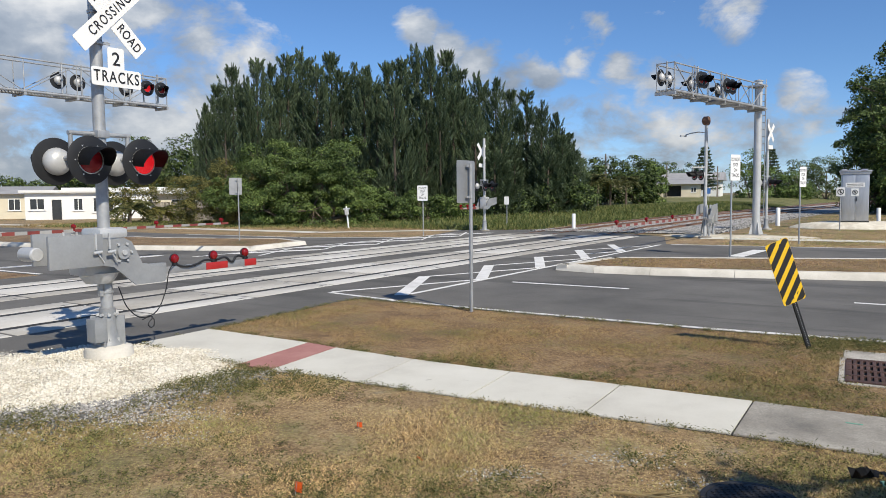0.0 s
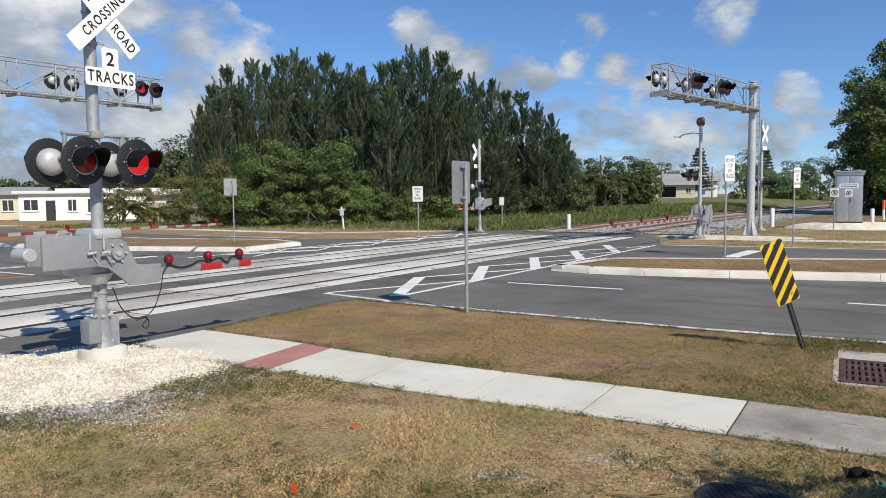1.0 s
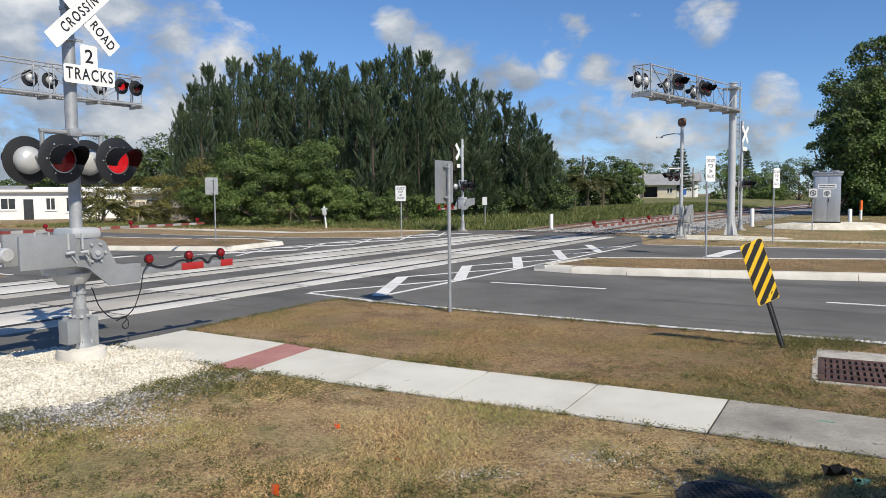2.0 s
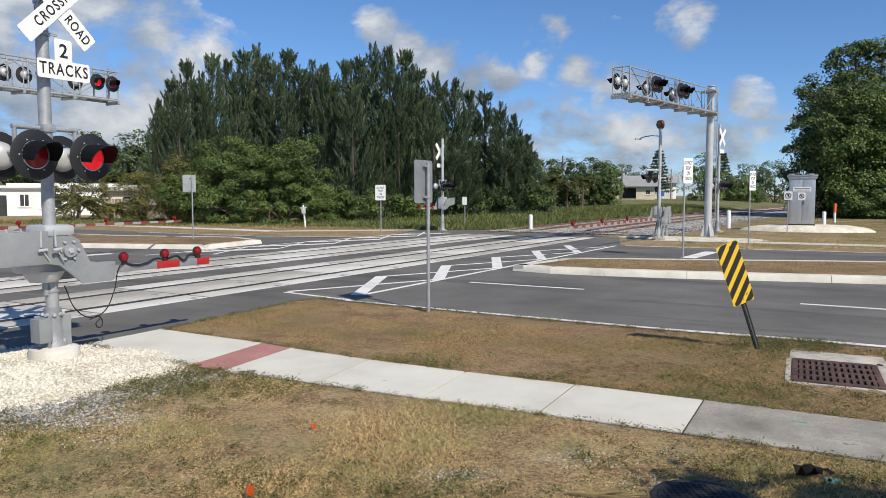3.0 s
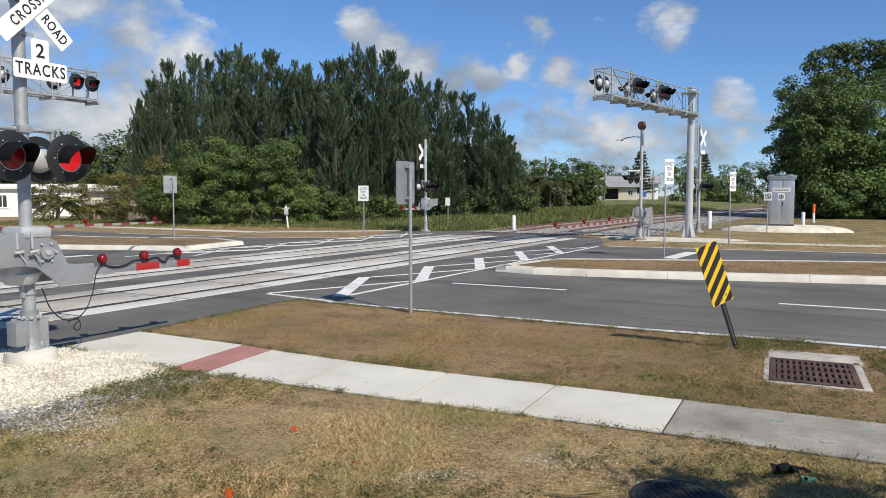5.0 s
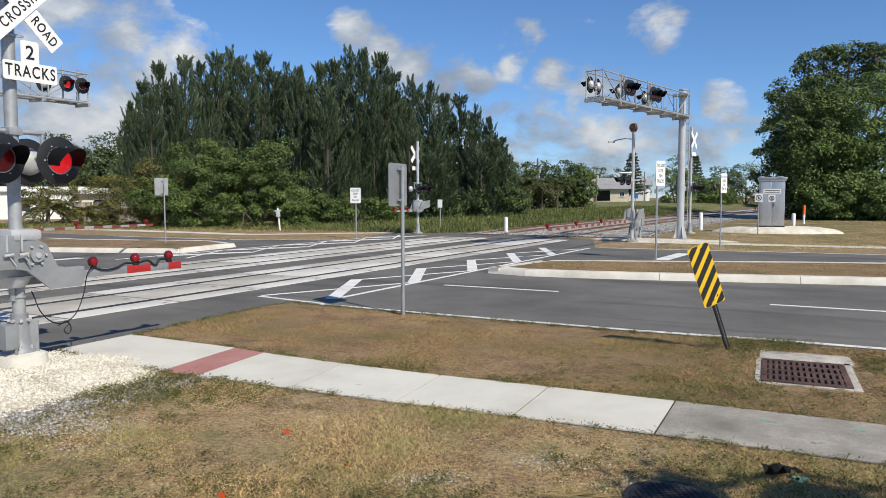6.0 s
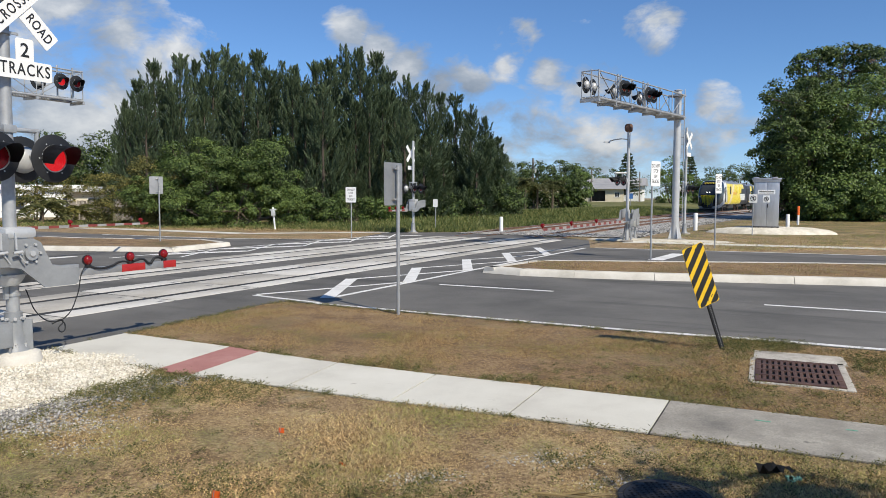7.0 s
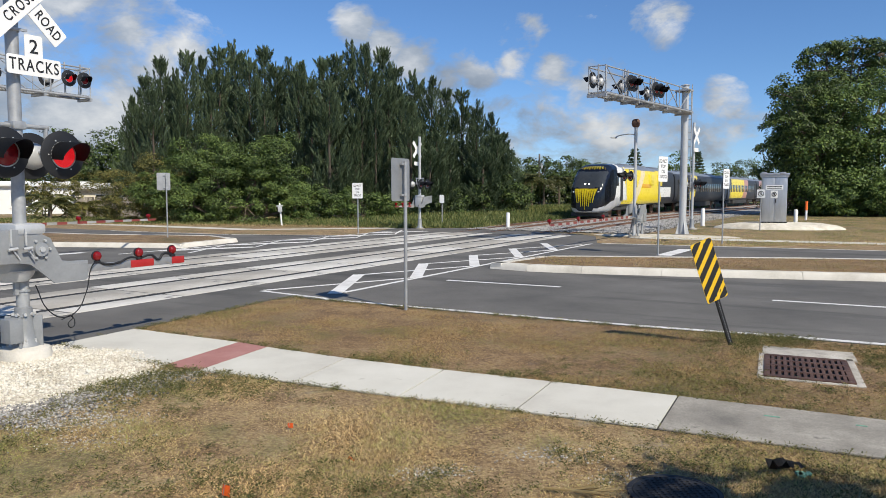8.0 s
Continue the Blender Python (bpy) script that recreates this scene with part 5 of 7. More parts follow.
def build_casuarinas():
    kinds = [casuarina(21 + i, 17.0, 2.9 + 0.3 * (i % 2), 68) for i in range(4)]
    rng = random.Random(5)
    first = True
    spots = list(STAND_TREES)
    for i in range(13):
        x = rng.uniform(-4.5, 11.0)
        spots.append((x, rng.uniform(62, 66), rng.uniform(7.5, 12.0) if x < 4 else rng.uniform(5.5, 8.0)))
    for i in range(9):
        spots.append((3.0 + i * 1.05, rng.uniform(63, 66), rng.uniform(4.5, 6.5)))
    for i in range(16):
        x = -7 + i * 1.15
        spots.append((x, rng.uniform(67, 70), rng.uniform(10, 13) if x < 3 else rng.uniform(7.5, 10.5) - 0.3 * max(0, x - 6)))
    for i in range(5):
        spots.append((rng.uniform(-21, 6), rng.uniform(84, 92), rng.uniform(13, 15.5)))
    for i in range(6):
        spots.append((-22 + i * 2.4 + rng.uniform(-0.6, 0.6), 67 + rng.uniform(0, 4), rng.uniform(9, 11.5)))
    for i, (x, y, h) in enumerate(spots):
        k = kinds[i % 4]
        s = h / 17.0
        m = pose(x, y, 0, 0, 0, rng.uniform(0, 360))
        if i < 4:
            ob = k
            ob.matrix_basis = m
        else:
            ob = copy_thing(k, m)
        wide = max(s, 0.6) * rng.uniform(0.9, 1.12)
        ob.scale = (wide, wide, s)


def leafy(name, label, category, at, blobs, leaves, size, material, seed, group="", trunk=0.12):
    """A broad-leaved tree or bush: limbs into every clump, leaves in ragged clumps over each of its rounded masses."""
    rng = np.random.default_rng(seed)
    t = thing(name, label, category, pose(at[0], at[1], 0), group)
    vol = np.array([(b[3] * b[4] + b[3] * b[5] + b[4] * b[5]) for b in blobs], dtype=float)
    vol /= vol.sum()
    P, W, M = [], [], []
    segs = []
    for b, share in zip(blobs, vol):
        n = int(leaves * share)
        c, r = np.array(b[:3]), np.array(b[3:])
        rc = min(max(float(r.mean()) * 0.36, size * 2.2), size * 6.0)
        clumps = int(min(max(10, 3.6 * float(r.mean()) ** 2 / rc ** 2), max(10, n / 22)))
        d = rng.normal(size=(clumps, 3))
        d[:, 2] = d[:, 2] * 0.9 + 0.2
        d /= np.linalg.norm(d, axis=1, keepdims=True)
        cen = c + d * r * np.where(rng.uniform(0, 1, (clumps, 1)) < 0.3, rng.uniform(0.4, 0.8, (clumps, 1)), rng.uniform(0.8, 1.10, (clumps, 1)))
        cr = rc * rng.uniform(0.55, 1.35, clumps)
        pick = rng.integers(0, clumps, n)
        u = rng.normal(size=(n, 3)) + d[pick] * 0.55 + np.array([0, 0, 0.55])
        u /= np.linalg.norm(u, axis=1, keepdims=True)
        p = cen[pick] + u * np.array([1.0, 1.0, 0.62]) * (cr[pick] * np.sqrt(rng.uniform(0.15, 1.25, n)))[:, None]
        face = u + np.array([0, 0, 0.35]) + rng.normal(0, 0.42, (n, 3))
        way = np.cross(face, rng.normal(size=(n, 3))) + u * 0.25 + np.array([0, 0, -0.15])
        keep = p[:, 2] > 0.05
        P.append(p[keep])
        W.append(way[keep])
        M.append(face[keep])
        top = tuple(c)
        segs.append(((rng.uniform(-0.3, 0.3), rng.uniform(-0.3, 0.3), -0.1), (top[0] * 0.5, top[1] * 0.5, top[2] * 0.45), trunk, trunk * 0.7))
        segs.append(((top[0] * 0.5, top[1] * 0.5, top[2] * 0.45), top, trunk * 0.7, trunk * 0.4))
        for j in range(0, clumps, 6):
            segs.append((top, tuple(cen[j]), trunk * 0.35, trunk * 0.1))
    P, W, M = np.concatenate(P), np.concatenate(W), np.concatenate(M)
    n = len(P)
    v, f = leaf_quads(rng, P, W, M, rng.uniform(0.7, 1.3, n) * size, rng.uniform(0.45, 0.75, n) * size)
    part("trunk", limb_mesh(segs, 6), BARK, t, "branching trunk")
    raw("crown", v, f, material, t, "dense leaves in ragged clumps")
    return t


def palm(at, h, label, seed, fronds=22, length=2.4, material=PALM):
    rng = np.random.default_rng(seed)
    t = thing("palm_tree", label, "palm", pose(at[0], at[1], 0), "palms")
    bm = bmesh.new()
    rod(bm, (0, 0, -0.1), (0.1, 0.05, h), 0.17, 0.13, 9)
    part("trunk", bm, BARK, t, "ringed trunk")
    P, W, L = [], [], []
    for i in range(fronds):
        a, up = rng.uniform(0, 6.28), rng.uniform(-0.5, 1.0)
        d = np.array([np.cos(a), np.sin(a), 0])
        for k in np.linspace(0.05, 1, 16):
            p = np.array([0.1, 0.05, h]) + d * length * k * np.cos(up * 0.8) + np.array([0, 0, length * (np.sin(up) * k - 0.62 * k * k)])
            for sgn in (-1, 1, -1, 1):
                s = np.array([-d[1], d[0], 0]) * sgn
                P.append(p)
                W.append(s * 0.9 + d * 0.6 + np.array([0, 0, -0.35]) + rng.normal(0, 0.12, 3))
                L.append(length * 0.28 * (1.05 - 0.6 * abs(k - 0.4)))
    P, W, L = np.array(P), np.array(W), np.array(L)
    v, f = kites(rng, P, W, L, L * 0.13 + 0.03)
    raw("crown", v, f, material, t, "arching feather fronds")
    return t


def norfolk(at, h, seed):
    """A layered Norfolk pine."""
    rng = np.random.default_rng(seed)
    t = thing("norfolk_pine", "slim layered pine with level whorls of branches", "tree", pose(at[0], at[1], 0), "layered pines")
    segs, P, W = [((0, 0, 0), (0, 0, h), 0.25, 0.03)], [], []
    z = h * 0.22
    while z < h * 0.98:
        r = (h - z) * 0.30 + 0.25
        for i in range(6):
            a = i * 1.047 + rng.uniform(0, 1)
            d = np.array([np.cos(a), np.sin(a), 0.12])
            segs.append(((0, 0, z), tuple(d * r + np.array([0, 0, z])), 0.05, 0.02))
            k = rng.uniform(0.15, 1, 30)
            P.append(np.array([0, 0, z]) + d * (r * k)[:, None])
            W.append(d + rng.normal(0, 0.5, (30, 3)) + np.array([0, 0, 0.3]))
        z += h * 0.055
    P, W = np.concatenate(P), np.concatenate(W)
    v, f = kites(rng, P, W, rng.uniform(0.35, 0.7, len(P)), rng.uniform(0.15, 0.3, len(P)))
    part("trunk", limb_mesh(segs, 6), BARK, t, "straight trunk")
    raw("crown", v, f, NEEDLE, t, "dark whorled needles")


def build_plants():
    build_casuarinas()
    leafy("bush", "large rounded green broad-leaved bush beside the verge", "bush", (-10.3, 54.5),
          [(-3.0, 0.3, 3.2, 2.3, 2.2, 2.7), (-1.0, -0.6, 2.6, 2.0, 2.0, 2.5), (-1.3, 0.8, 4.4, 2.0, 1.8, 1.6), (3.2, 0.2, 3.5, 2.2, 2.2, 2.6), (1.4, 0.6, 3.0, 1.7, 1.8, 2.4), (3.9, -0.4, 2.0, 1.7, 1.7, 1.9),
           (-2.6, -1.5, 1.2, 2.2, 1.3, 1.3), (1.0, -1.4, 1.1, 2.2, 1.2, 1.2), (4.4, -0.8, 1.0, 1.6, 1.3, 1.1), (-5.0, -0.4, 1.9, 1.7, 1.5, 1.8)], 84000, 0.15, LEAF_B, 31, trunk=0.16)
    leafy("bush", "yellowish green scrubby bush beside a fence", "bush", (-16.2, 55.5),
          [(-2.2, 0, 2.0, 2.0, 1.7, 1.9), (0.6, 0.4, 2.5, 2.2, 2.0, 2.2), (2.4, -0.2, 1.8, 1.8, 1.6, 1.7), (-0.4, -0.8, 1.0, 3.4, 1.2, 1.1)], 32000, 0.13, LEAF_Y, 32, trunk=0.08)
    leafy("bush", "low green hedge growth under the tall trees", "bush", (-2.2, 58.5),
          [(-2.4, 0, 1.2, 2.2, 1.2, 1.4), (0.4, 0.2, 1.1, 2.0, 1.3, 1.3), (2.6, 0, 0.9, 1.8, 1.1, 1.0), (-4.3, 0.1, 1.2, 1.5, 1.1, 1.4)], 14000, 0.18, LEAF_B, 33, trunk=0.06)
    leafy("bush", "dark low growth at the foot of the stand", "bush", (6.5, 62.5),
          [(-3.0, 0, 0.8, 2.6, 1.1, 1.0), (0.4, 0.2, 1.0, 2.4, 1.2, 1.2), (3.6, 0.4, 1.2, 2.2, 1.2, 1.6), (5.2, 1.2, 1.6, 1.6, 1.3, 2.2)], 11000, 0.2, LEAF_D, 34, trunk=0.06)
    leafy("tree", "thin yellowish tree in front of the white house", "tree", (-27.5, 64.0),
          [(0, 0, 3.0, 1.5, 1.3, 1.3), (1.6, 0.3, 2.6, 1.2, 1.0, 1.4), (-0.8, 0.2, 1.8, 1.2, 1.0, 1.1)], 6000, 0.16, LEAF_Y, 35, trunk=0.07)
    palm((-26.2, 61.5), 1.4, "low bushy palm in front of the white house", 36, 26, 2.3)
    palm((-24.4, 63.5), 1.0, "low bushy palm by the fence", 37, 20, 2.0, LEAF_Y)
    # dark woods behind the houses
    rng = random.Random(9)
    for i in range(9):
        x = -62 + i * 4.6
        h = rng.uniform(9.6, 11.2) if i > 3 else rng.uniform(4.6, 6.5)
        leafy("tree", "dark broad-leaved tree behind the houses", "tree", (x, 104 + rng.uniform(-4, 6)),
              [(0, 0, h * 0.62, 3.4, 3.0, h * 0.38), (2.2, 0.4, h * 0.5, 2.6, 2.4, h * 0.34), (-2.4, -0.3, h * 0.48, 2.4, 2.2, h * 0.34), (0.5, 0, h * 0.25, 3.5, 2.2, h * 0.24)],
              6500, 0.38, LEAF_D, 40 + i, "woods behind the houses", 0.2)
    # right-hand distance
    for i, (x, y, h, w, m) in enumerate(((21.5, 110, 6.8, 3.0, LEAF_D), (25.0, 112, 7.6, 3.4, LEAF_D), (29.5, 112, 7.3, 3.4, LEAF_D), (32.0, 114, 6.4, 2.6, LEAF),
                                         (46, 168, 9.5, 5, LEAF_D), (54, 175, 9.0, 5, LEAF_D), (62, 180, 9.5, 6, LEAF_D), (55.5, 132, 9.6, 3.6, LEAF), (72, 150, 8.0, 5, LEAF_D),
                                         (79, 152, 9.2, 5, LEAF_D), (66, 140, 5.5, 4, LEAF), (37, 178, 9.0, 5, LEAF_D), (16, 175, 6.5, 6, LEAF_D))):
        leafy("tree", "broad-leaved tree in the distance beyond the tracks", "tree", (x, y),
              [(0, 0, h * 0.64, w * 0.8, w * 0.7, h * 0.36), (w * 0.45, 0.3, h * 0.45, w * 0.6, w * 0.6, h * 0.3), (-w * 0.45, -0.3, h * 0.45, w * 0.6, w * 0.6, h * 0.3), (0, 0, h * 0.2, w * 0.9, w * 0.6, h * 0.2)],
              6500, 0.34, m, 60 + i, "distant trees", 0.2)
    for i, (x, y, h) in enumerate(((22.3, 106, 4.4), (24.3, 107, 3.8), (26.6, 107, 4.2))):
        palm((x, y), h, "shaggy palm among the far trees", 80 + i, 26, 2.0)
    norfolk((53.2, 150), 11.6, 1)
    norfolk((67.5, 152), 11.2, 2)
    norfolk((68.5, 200), 9.5, 3)
    # the wood at the edge of the right-hand lawn
    right = [((40.6, 68.5), 10.6, 4.4, LEAF_D), ((42.5, 66), 11.5, 4.8, LEAF), ((47, 66), 13.2, 5.0, LEAF), ((51.5, 63), 12.8, 5.0, LEAF), ((56, 60), 13.5, 5.0, LEAF), ((45, 73), 14.0, 5.0, LEAF_D)]
    for i, (at, h, w, m) in enumerate(right):
        leafy("tree", "dense broad-leaved tree at the edge of the lawn", "tree", at,
              [(0, 0, h * 0.72, w * 0.7, w * 0.7, h * 0.27), (w * 0.4, -0.8, h * 0.5, w * 0.6, w * 0.6, h * 0.27), (-w * 0.4, -0.5, h * 0.5, w * 0.6, w * 0.6, h * 0.28),
               (0.4, -1.2, h * 0.28, w * 0.8, w * 0.6, h * 0.26), (-w * 0.3, -1.5, h * 0.13, w * 0.55, w * 0.4, h * 0.14), (w * 0.35, -1.6, h * 0.13, w * 0.55, w * 0.4, h * 0.14)],
              24000, 0.26, m, 90 + i, "wood by the lawn", 0.28)
    leafy("tree", "dense tree whose boughs hang out over the lawn", "tree", (41.2, 67.0),
          [(-1.6, -0.5, 10.6, 2.6, 2.4, 2.4), (-2.6, -0.8, 8.0, 2.4, 2.2, 1.9), (0.6, -0.8, 8.4, 2.8, 2.4, 2.6), (-1.4, -0.8, 5.8, 2.6, 2.2, 1.6), (1.0, -0.8, 5.2, 2.4, 2.0, 2.2)], 22000, 0.24, LEAF_D, 99, "wood by the lawn", 0.26)
    for i, (x, y, h) in enumerate(((42.2, 65.0, 2.6), (42.0, 63.0, 3.4), (45.5, 61.0, 3.6), (50, 58.5, 3.4), (54.5, 55.5, 3.4))):
        leafy("bush", "bright green undergrowth at the edge of the lawn", "bush", (x, y),
              [(0, 0, h * 0.5, 2.4, 1.5, h * 0.5), (1.5, 0.2, h * 0.35, 1.6, 1.2, h * 0.38), (-1.6, -0.1, h * 0.36, 1.6, 1.2, h * 0.36)], 10000, 0.2, LEAF, 100 + i, "undergrowth", 0.06)
    # a tall flat-topped pine behind that wood
    leafy("pine_tree", "tall flat-topped pine rising behind the wood", "tree", (52, 80),
          [(1.5, 0, 18.4, 3.4, 3.0, 1.0), (4.6, 0.5, 17.8, 2.8, 2.4, 1.1), (-1.6, 0.2, 17.6, 2.4, 2.4, 0.9), (-3.4, 0, 15.8, 2.0, 2.0, 0.9), (2.5, 0.4, 16.4, 3.2, 2.6, 1.0),
           (6.6, 0.2, 16.0, 2.6, 2.2, 1.1), (-2.0, 0, 14.2, 2.8, 2.0, 1.2), (2.4, 0.2, 13.8, 3.4, 2.4, 1.4), (6.6, 0, 13.4, 3.0, 2.2, 1.4), (-4.6, 0.2, 12.4, 1.8, 1.8, 0.8)], 17000, 0.3, LEAF_D, 120, trunk=0.30)
    # an unseen tree behind the onlooker, added to shade the corner of the lawn
    leafy("tree", "unseen tree added to cast shade on the lawn corner", "tree", (7.0, -2.2), [(-1.15, 2.0, 5.2, 0.95, 0.5, 0.35), (0.0, 1.55, 5.2, 0.6, 0.35, 0.3), (0.2, -0.6, 5.6, 1.6, 1.2, 0.9)], 6000, 0.2, LEAF, 121, trunk=0.16)


# ---- houses ----
def house(at, turn, w, d, h, wall, roof, label, openings, eave=0.5, pitch=0.0, base=0.0):
    t = thing("house", label, "house", pose(at[0], at[1], base, 0, 0, turn))
    th = 0.2
    cuts = sorted(openings)
    bm = bmesh.new()
    x = -w / 2
    for cx, cw, z0, z1, kind in cuts:
        a, b = cx - cw / 2, cx + cw / 2
        if a > x:
            box(bm, (a - x, th, h), ((a + x) / 2, -d / 2, h / 2))
        if z0 > 0.02:
            box(bm, (cw, th, z0), (cx, -d / 2, z0 / 2))
        box(bm, (cw, th, h - z1), (cx, -d / 2, (h + z1) / 2))
        x = b
    box(bm, (w / 2 - x, th, h), ((w / 2 + x) / 2, -d / 2, h / 2))
    for sx in (-1, 1):
        box(bm, (th, d - th, h), (sx * (w / 2 - th / 2), 0, h / 2))
    box(bm, (w - 2 * th, th, h), (0, d / 2 - th, h / 2))
    part("wall", bm, wall, t, "painted masonry wall", smooth=0)
    for cx, cw, z0, z1, kind in cuts:
        if kind == "window":
            bm = bmesh.new()
            for z in (z0 + 0.04, z1 - 0.04):
                box(bm, (cw, 0.08, 0.08), (cx, -d / 2 - 0.06, z))
            for k in (-0.5, 0, 0.5):
                box(bm, (0.07, 0.08, z1 - z0), (cx + k * (cw - 0.07), -d / 2 - 0.06, (z0 + z1) / 2))
            f = part("window", bm, WHITE, t, "white framed window")
            bm = bmesh.new()
            box(bm, (cw, 0.02, z1 - z0), (cx, -d / 2 - 0.02, (z0 + z1) / 2))
            part("pane", bm, GLASS, f)
            bm = bmesh.new()
            box(bm, (cw + 0.2, 0.2, 0.06), (cx, -d / 2 - 0.1, z0 - 0.03))
            part("sill", bm, WHITE, f)
        elif kind == "door":
            bm = bmesh.new()
            box(bm, (cw, 0.05, z1 - z0), (cx, -d / 2, (z0 + z1) / 2))
            part("door", bm, GLASS, t, "dark door")
        else:
            # dark sheet set back in the opening, coloured as the porch's shade
            bm = bmesh.new()
            box(bm, (cw, 0.05, z1 - z0), (cx, -d / 2 + 1.2, (z0 + z1) / 2))
            part("porch_shade", bm, T_UNDER, t, "dark sheet with the porch's shade put into its colour")
    bm = bmesh.new()
    if pitch:
        slab(bm, [(-d / 2 - eave, h), (0, h + pitch), (d / 2 + eave, h)], -w / 2 - eave, w / 2 + eave, Matrix(((0, 0, 1, 0), (1, 0, 0, 0), (0, 1, 0, 0), (0, 0, 0, 1))))
    else:
        box(bm, (w + 2 * eave, d + 2 * eave, 0.28), (0, 0, h + 0.14), None, 0.02)
        box(bm, (w * 0.7, d * 0.6, 0.3), (w * 0.05, 0.5, h + 0.4), None, 0.02)
    part("roof", bm, roof, t, "low roof with a pale fascia")
    return t


def build_houses():
    house((-36.5, 81), 18, 15, 8, 2.75, WALL_W, ROOF_W, "low white flat-roofed house beyond the verge",
          [(-6.4, 1.4, 1.0, 2.2, "window"), (-4.6, 0.9, 0.0, 2.05, "door"), (-2.6, 0.9, 0.9, 2.2, "window"), (-0.2, 2.0, 0.7, 2.25, "window"), (4.6, 1.0, 1.2, 2.1, "window")])
    house((-50.5, 83.5), 20, 11, 8, 2.7, WALL_C, ROOF_G, "low cream house with a grey roof",
          [(2.5, 1.2, 0.9, 2.2, "window"), (4.6, 1.3, 0.0, 2.2, "porch"), (-1.5, 1.6, 0.9, 2.2, "window")], 0.6, 0.9)
    house((-25.5, 75.5), 12, 7, 5, 2.5, WALL_C, ROOF_W, "small outbuilding behind the palms", [(-1.0, 1.6, 0.9, 2.0, "window")], 0.7)
    house((44.5, 150), -20, 15, 9, 2.6, WALL_C, ROOF_G, "distant cream house with a grey pitched roof", [(-3.5, 3.0, 0.2, 2.3, "porch"), (2.5, 3.0, 0.2, 2.3, "porch"), (6.3, 1.0, 1.0, 2.0, "window")], 0.8, 1.3, 1.15)
    house((56, 168), -25, 14, 9, 3.6, WALL_W, ROOF_G, "distant white house with a grey roof", [(-3.5, 1.5, 1.4, 2.8, "window"), (3.0, 1.5, 1.4, 2.8, "window")], 0.8, 1.8, 1.15)
    house((36.5, 146), -15, 4.5, 5, 3.2, WALL_C, ROOF_W, "small distant cream building", [(0.4, 1.0, 1.0, 2.0, "window")], 0.3, 0.0, 1.0)
    house((31.0, 142), -15, 4.5, 5, 2.2, WALL_W, ROOF_W, "small distant white shed", [(0.4, 1.0, 0.8, 1.6, "window")], 0.3, 0.0, 0.9)
    house((27.5, 175), 0, 26, 9, 3.6, WALL_W, ROOF_W, "long white building in the distance", [(-6, 2, 1, 2.4, "window"), (0, 2, 1, 2.4, "window"), (6, 2, 1, 2.4, "window")], 0.5)
    # wooden fence behind the scrub
    t = thing("fence", "weathered grey board fence half hidden by scrub", "fence", pose(-22.6, 66.5, 0, 0, 0, 8))
    bm = bmesh.new()
    box(bm, (0.19, 0.025, 1.75), (0, 0, 0.88))
    me = mesh_of(bm, "board", WOOD, 0)
    for i in range(34):
        ob = new("board", me)
        ob.parent, ob.matrix_basis = t, pose(-3.4 + i * 0.205, 0.01 * (i % 3), 0.02 * math.sin(i * 2.3), 0, 1.2 * math.sin(i * 1.7), 0)
    for z in (0.4, 1.4):
        bm = bmesh.new()
        box(bm, (7.0, 0.05, 0.09), (0, 0.06, z))
        part("rail", bm, WOOD, t)
    # poles in the distance
    for x, y, h in ((24.4, 110.5, 8.0), (44, 145, 7.8), (54, 145, 7.2)):
        t = thing("utility_pole", "slim pale utility pole in the distance", "utility pole", pose(x, y, 0), "utility poles")
        bm = bmesh.new()
        rod(bm, (0, 0, -0.1), (0, 0, h), 0.16, 0.12, 8)
        part("pole", bm, WOOD, t)
        bm = bmesh.new()
        turned(bm, [(0.22, h - 2.2), (0.24, h - 2.1), (0.24, h - 1.4), (0.2, h - 1.35)], pose(0.3, 0, 0), 10)
        part("transformer", bm, SILVER, t)
    t = thing("notice_board", "small blue notice board beside the track", "sign", pose(37.8, 105, 0.3, 0, 0, -12))
    bm = bmesh.new()
    rod(bm, (0, 0, -0.5), (0, 0, 2.3), 0.05, seg=8)
    part("post", bm, GALV, t)
    bm = plate(0.62, 0.78, 0.02, 0.03, Matrix.Translation((0, -0.06, 2.0)))
    part("panel", bm, BLUE_SIGN, t, "plain blue panel")


# ---- ground cover ----
def inside(px, py, poly):
    res = np.zeros(len(px), dtype=bool)
    k = len(poly)
    for i in range(k):
        (x0, y0), (x1, y1) = poly[i], poly[(i + 1) % k]
        hit = ((y0 > py) != (y1 > py)) & (px < (x1 - x0) * (py - y0) / (y1 - y0 + 1e-12) + x0)
        res ^= hit
    return res


PATH_POLY = [a for a, b in JOINTS] + [b for a, b in JOINTS[::-1]]
HEAP = (-4.45, 8.85)
GRATE_C, GRATE_T = (5.2, 8.35), -29.0


def heap_reach(ang):
    return 1.62 + 0.10 * np.sin(3 * ang + 1) + 0.07 * np.sin(7 * ang + 2)


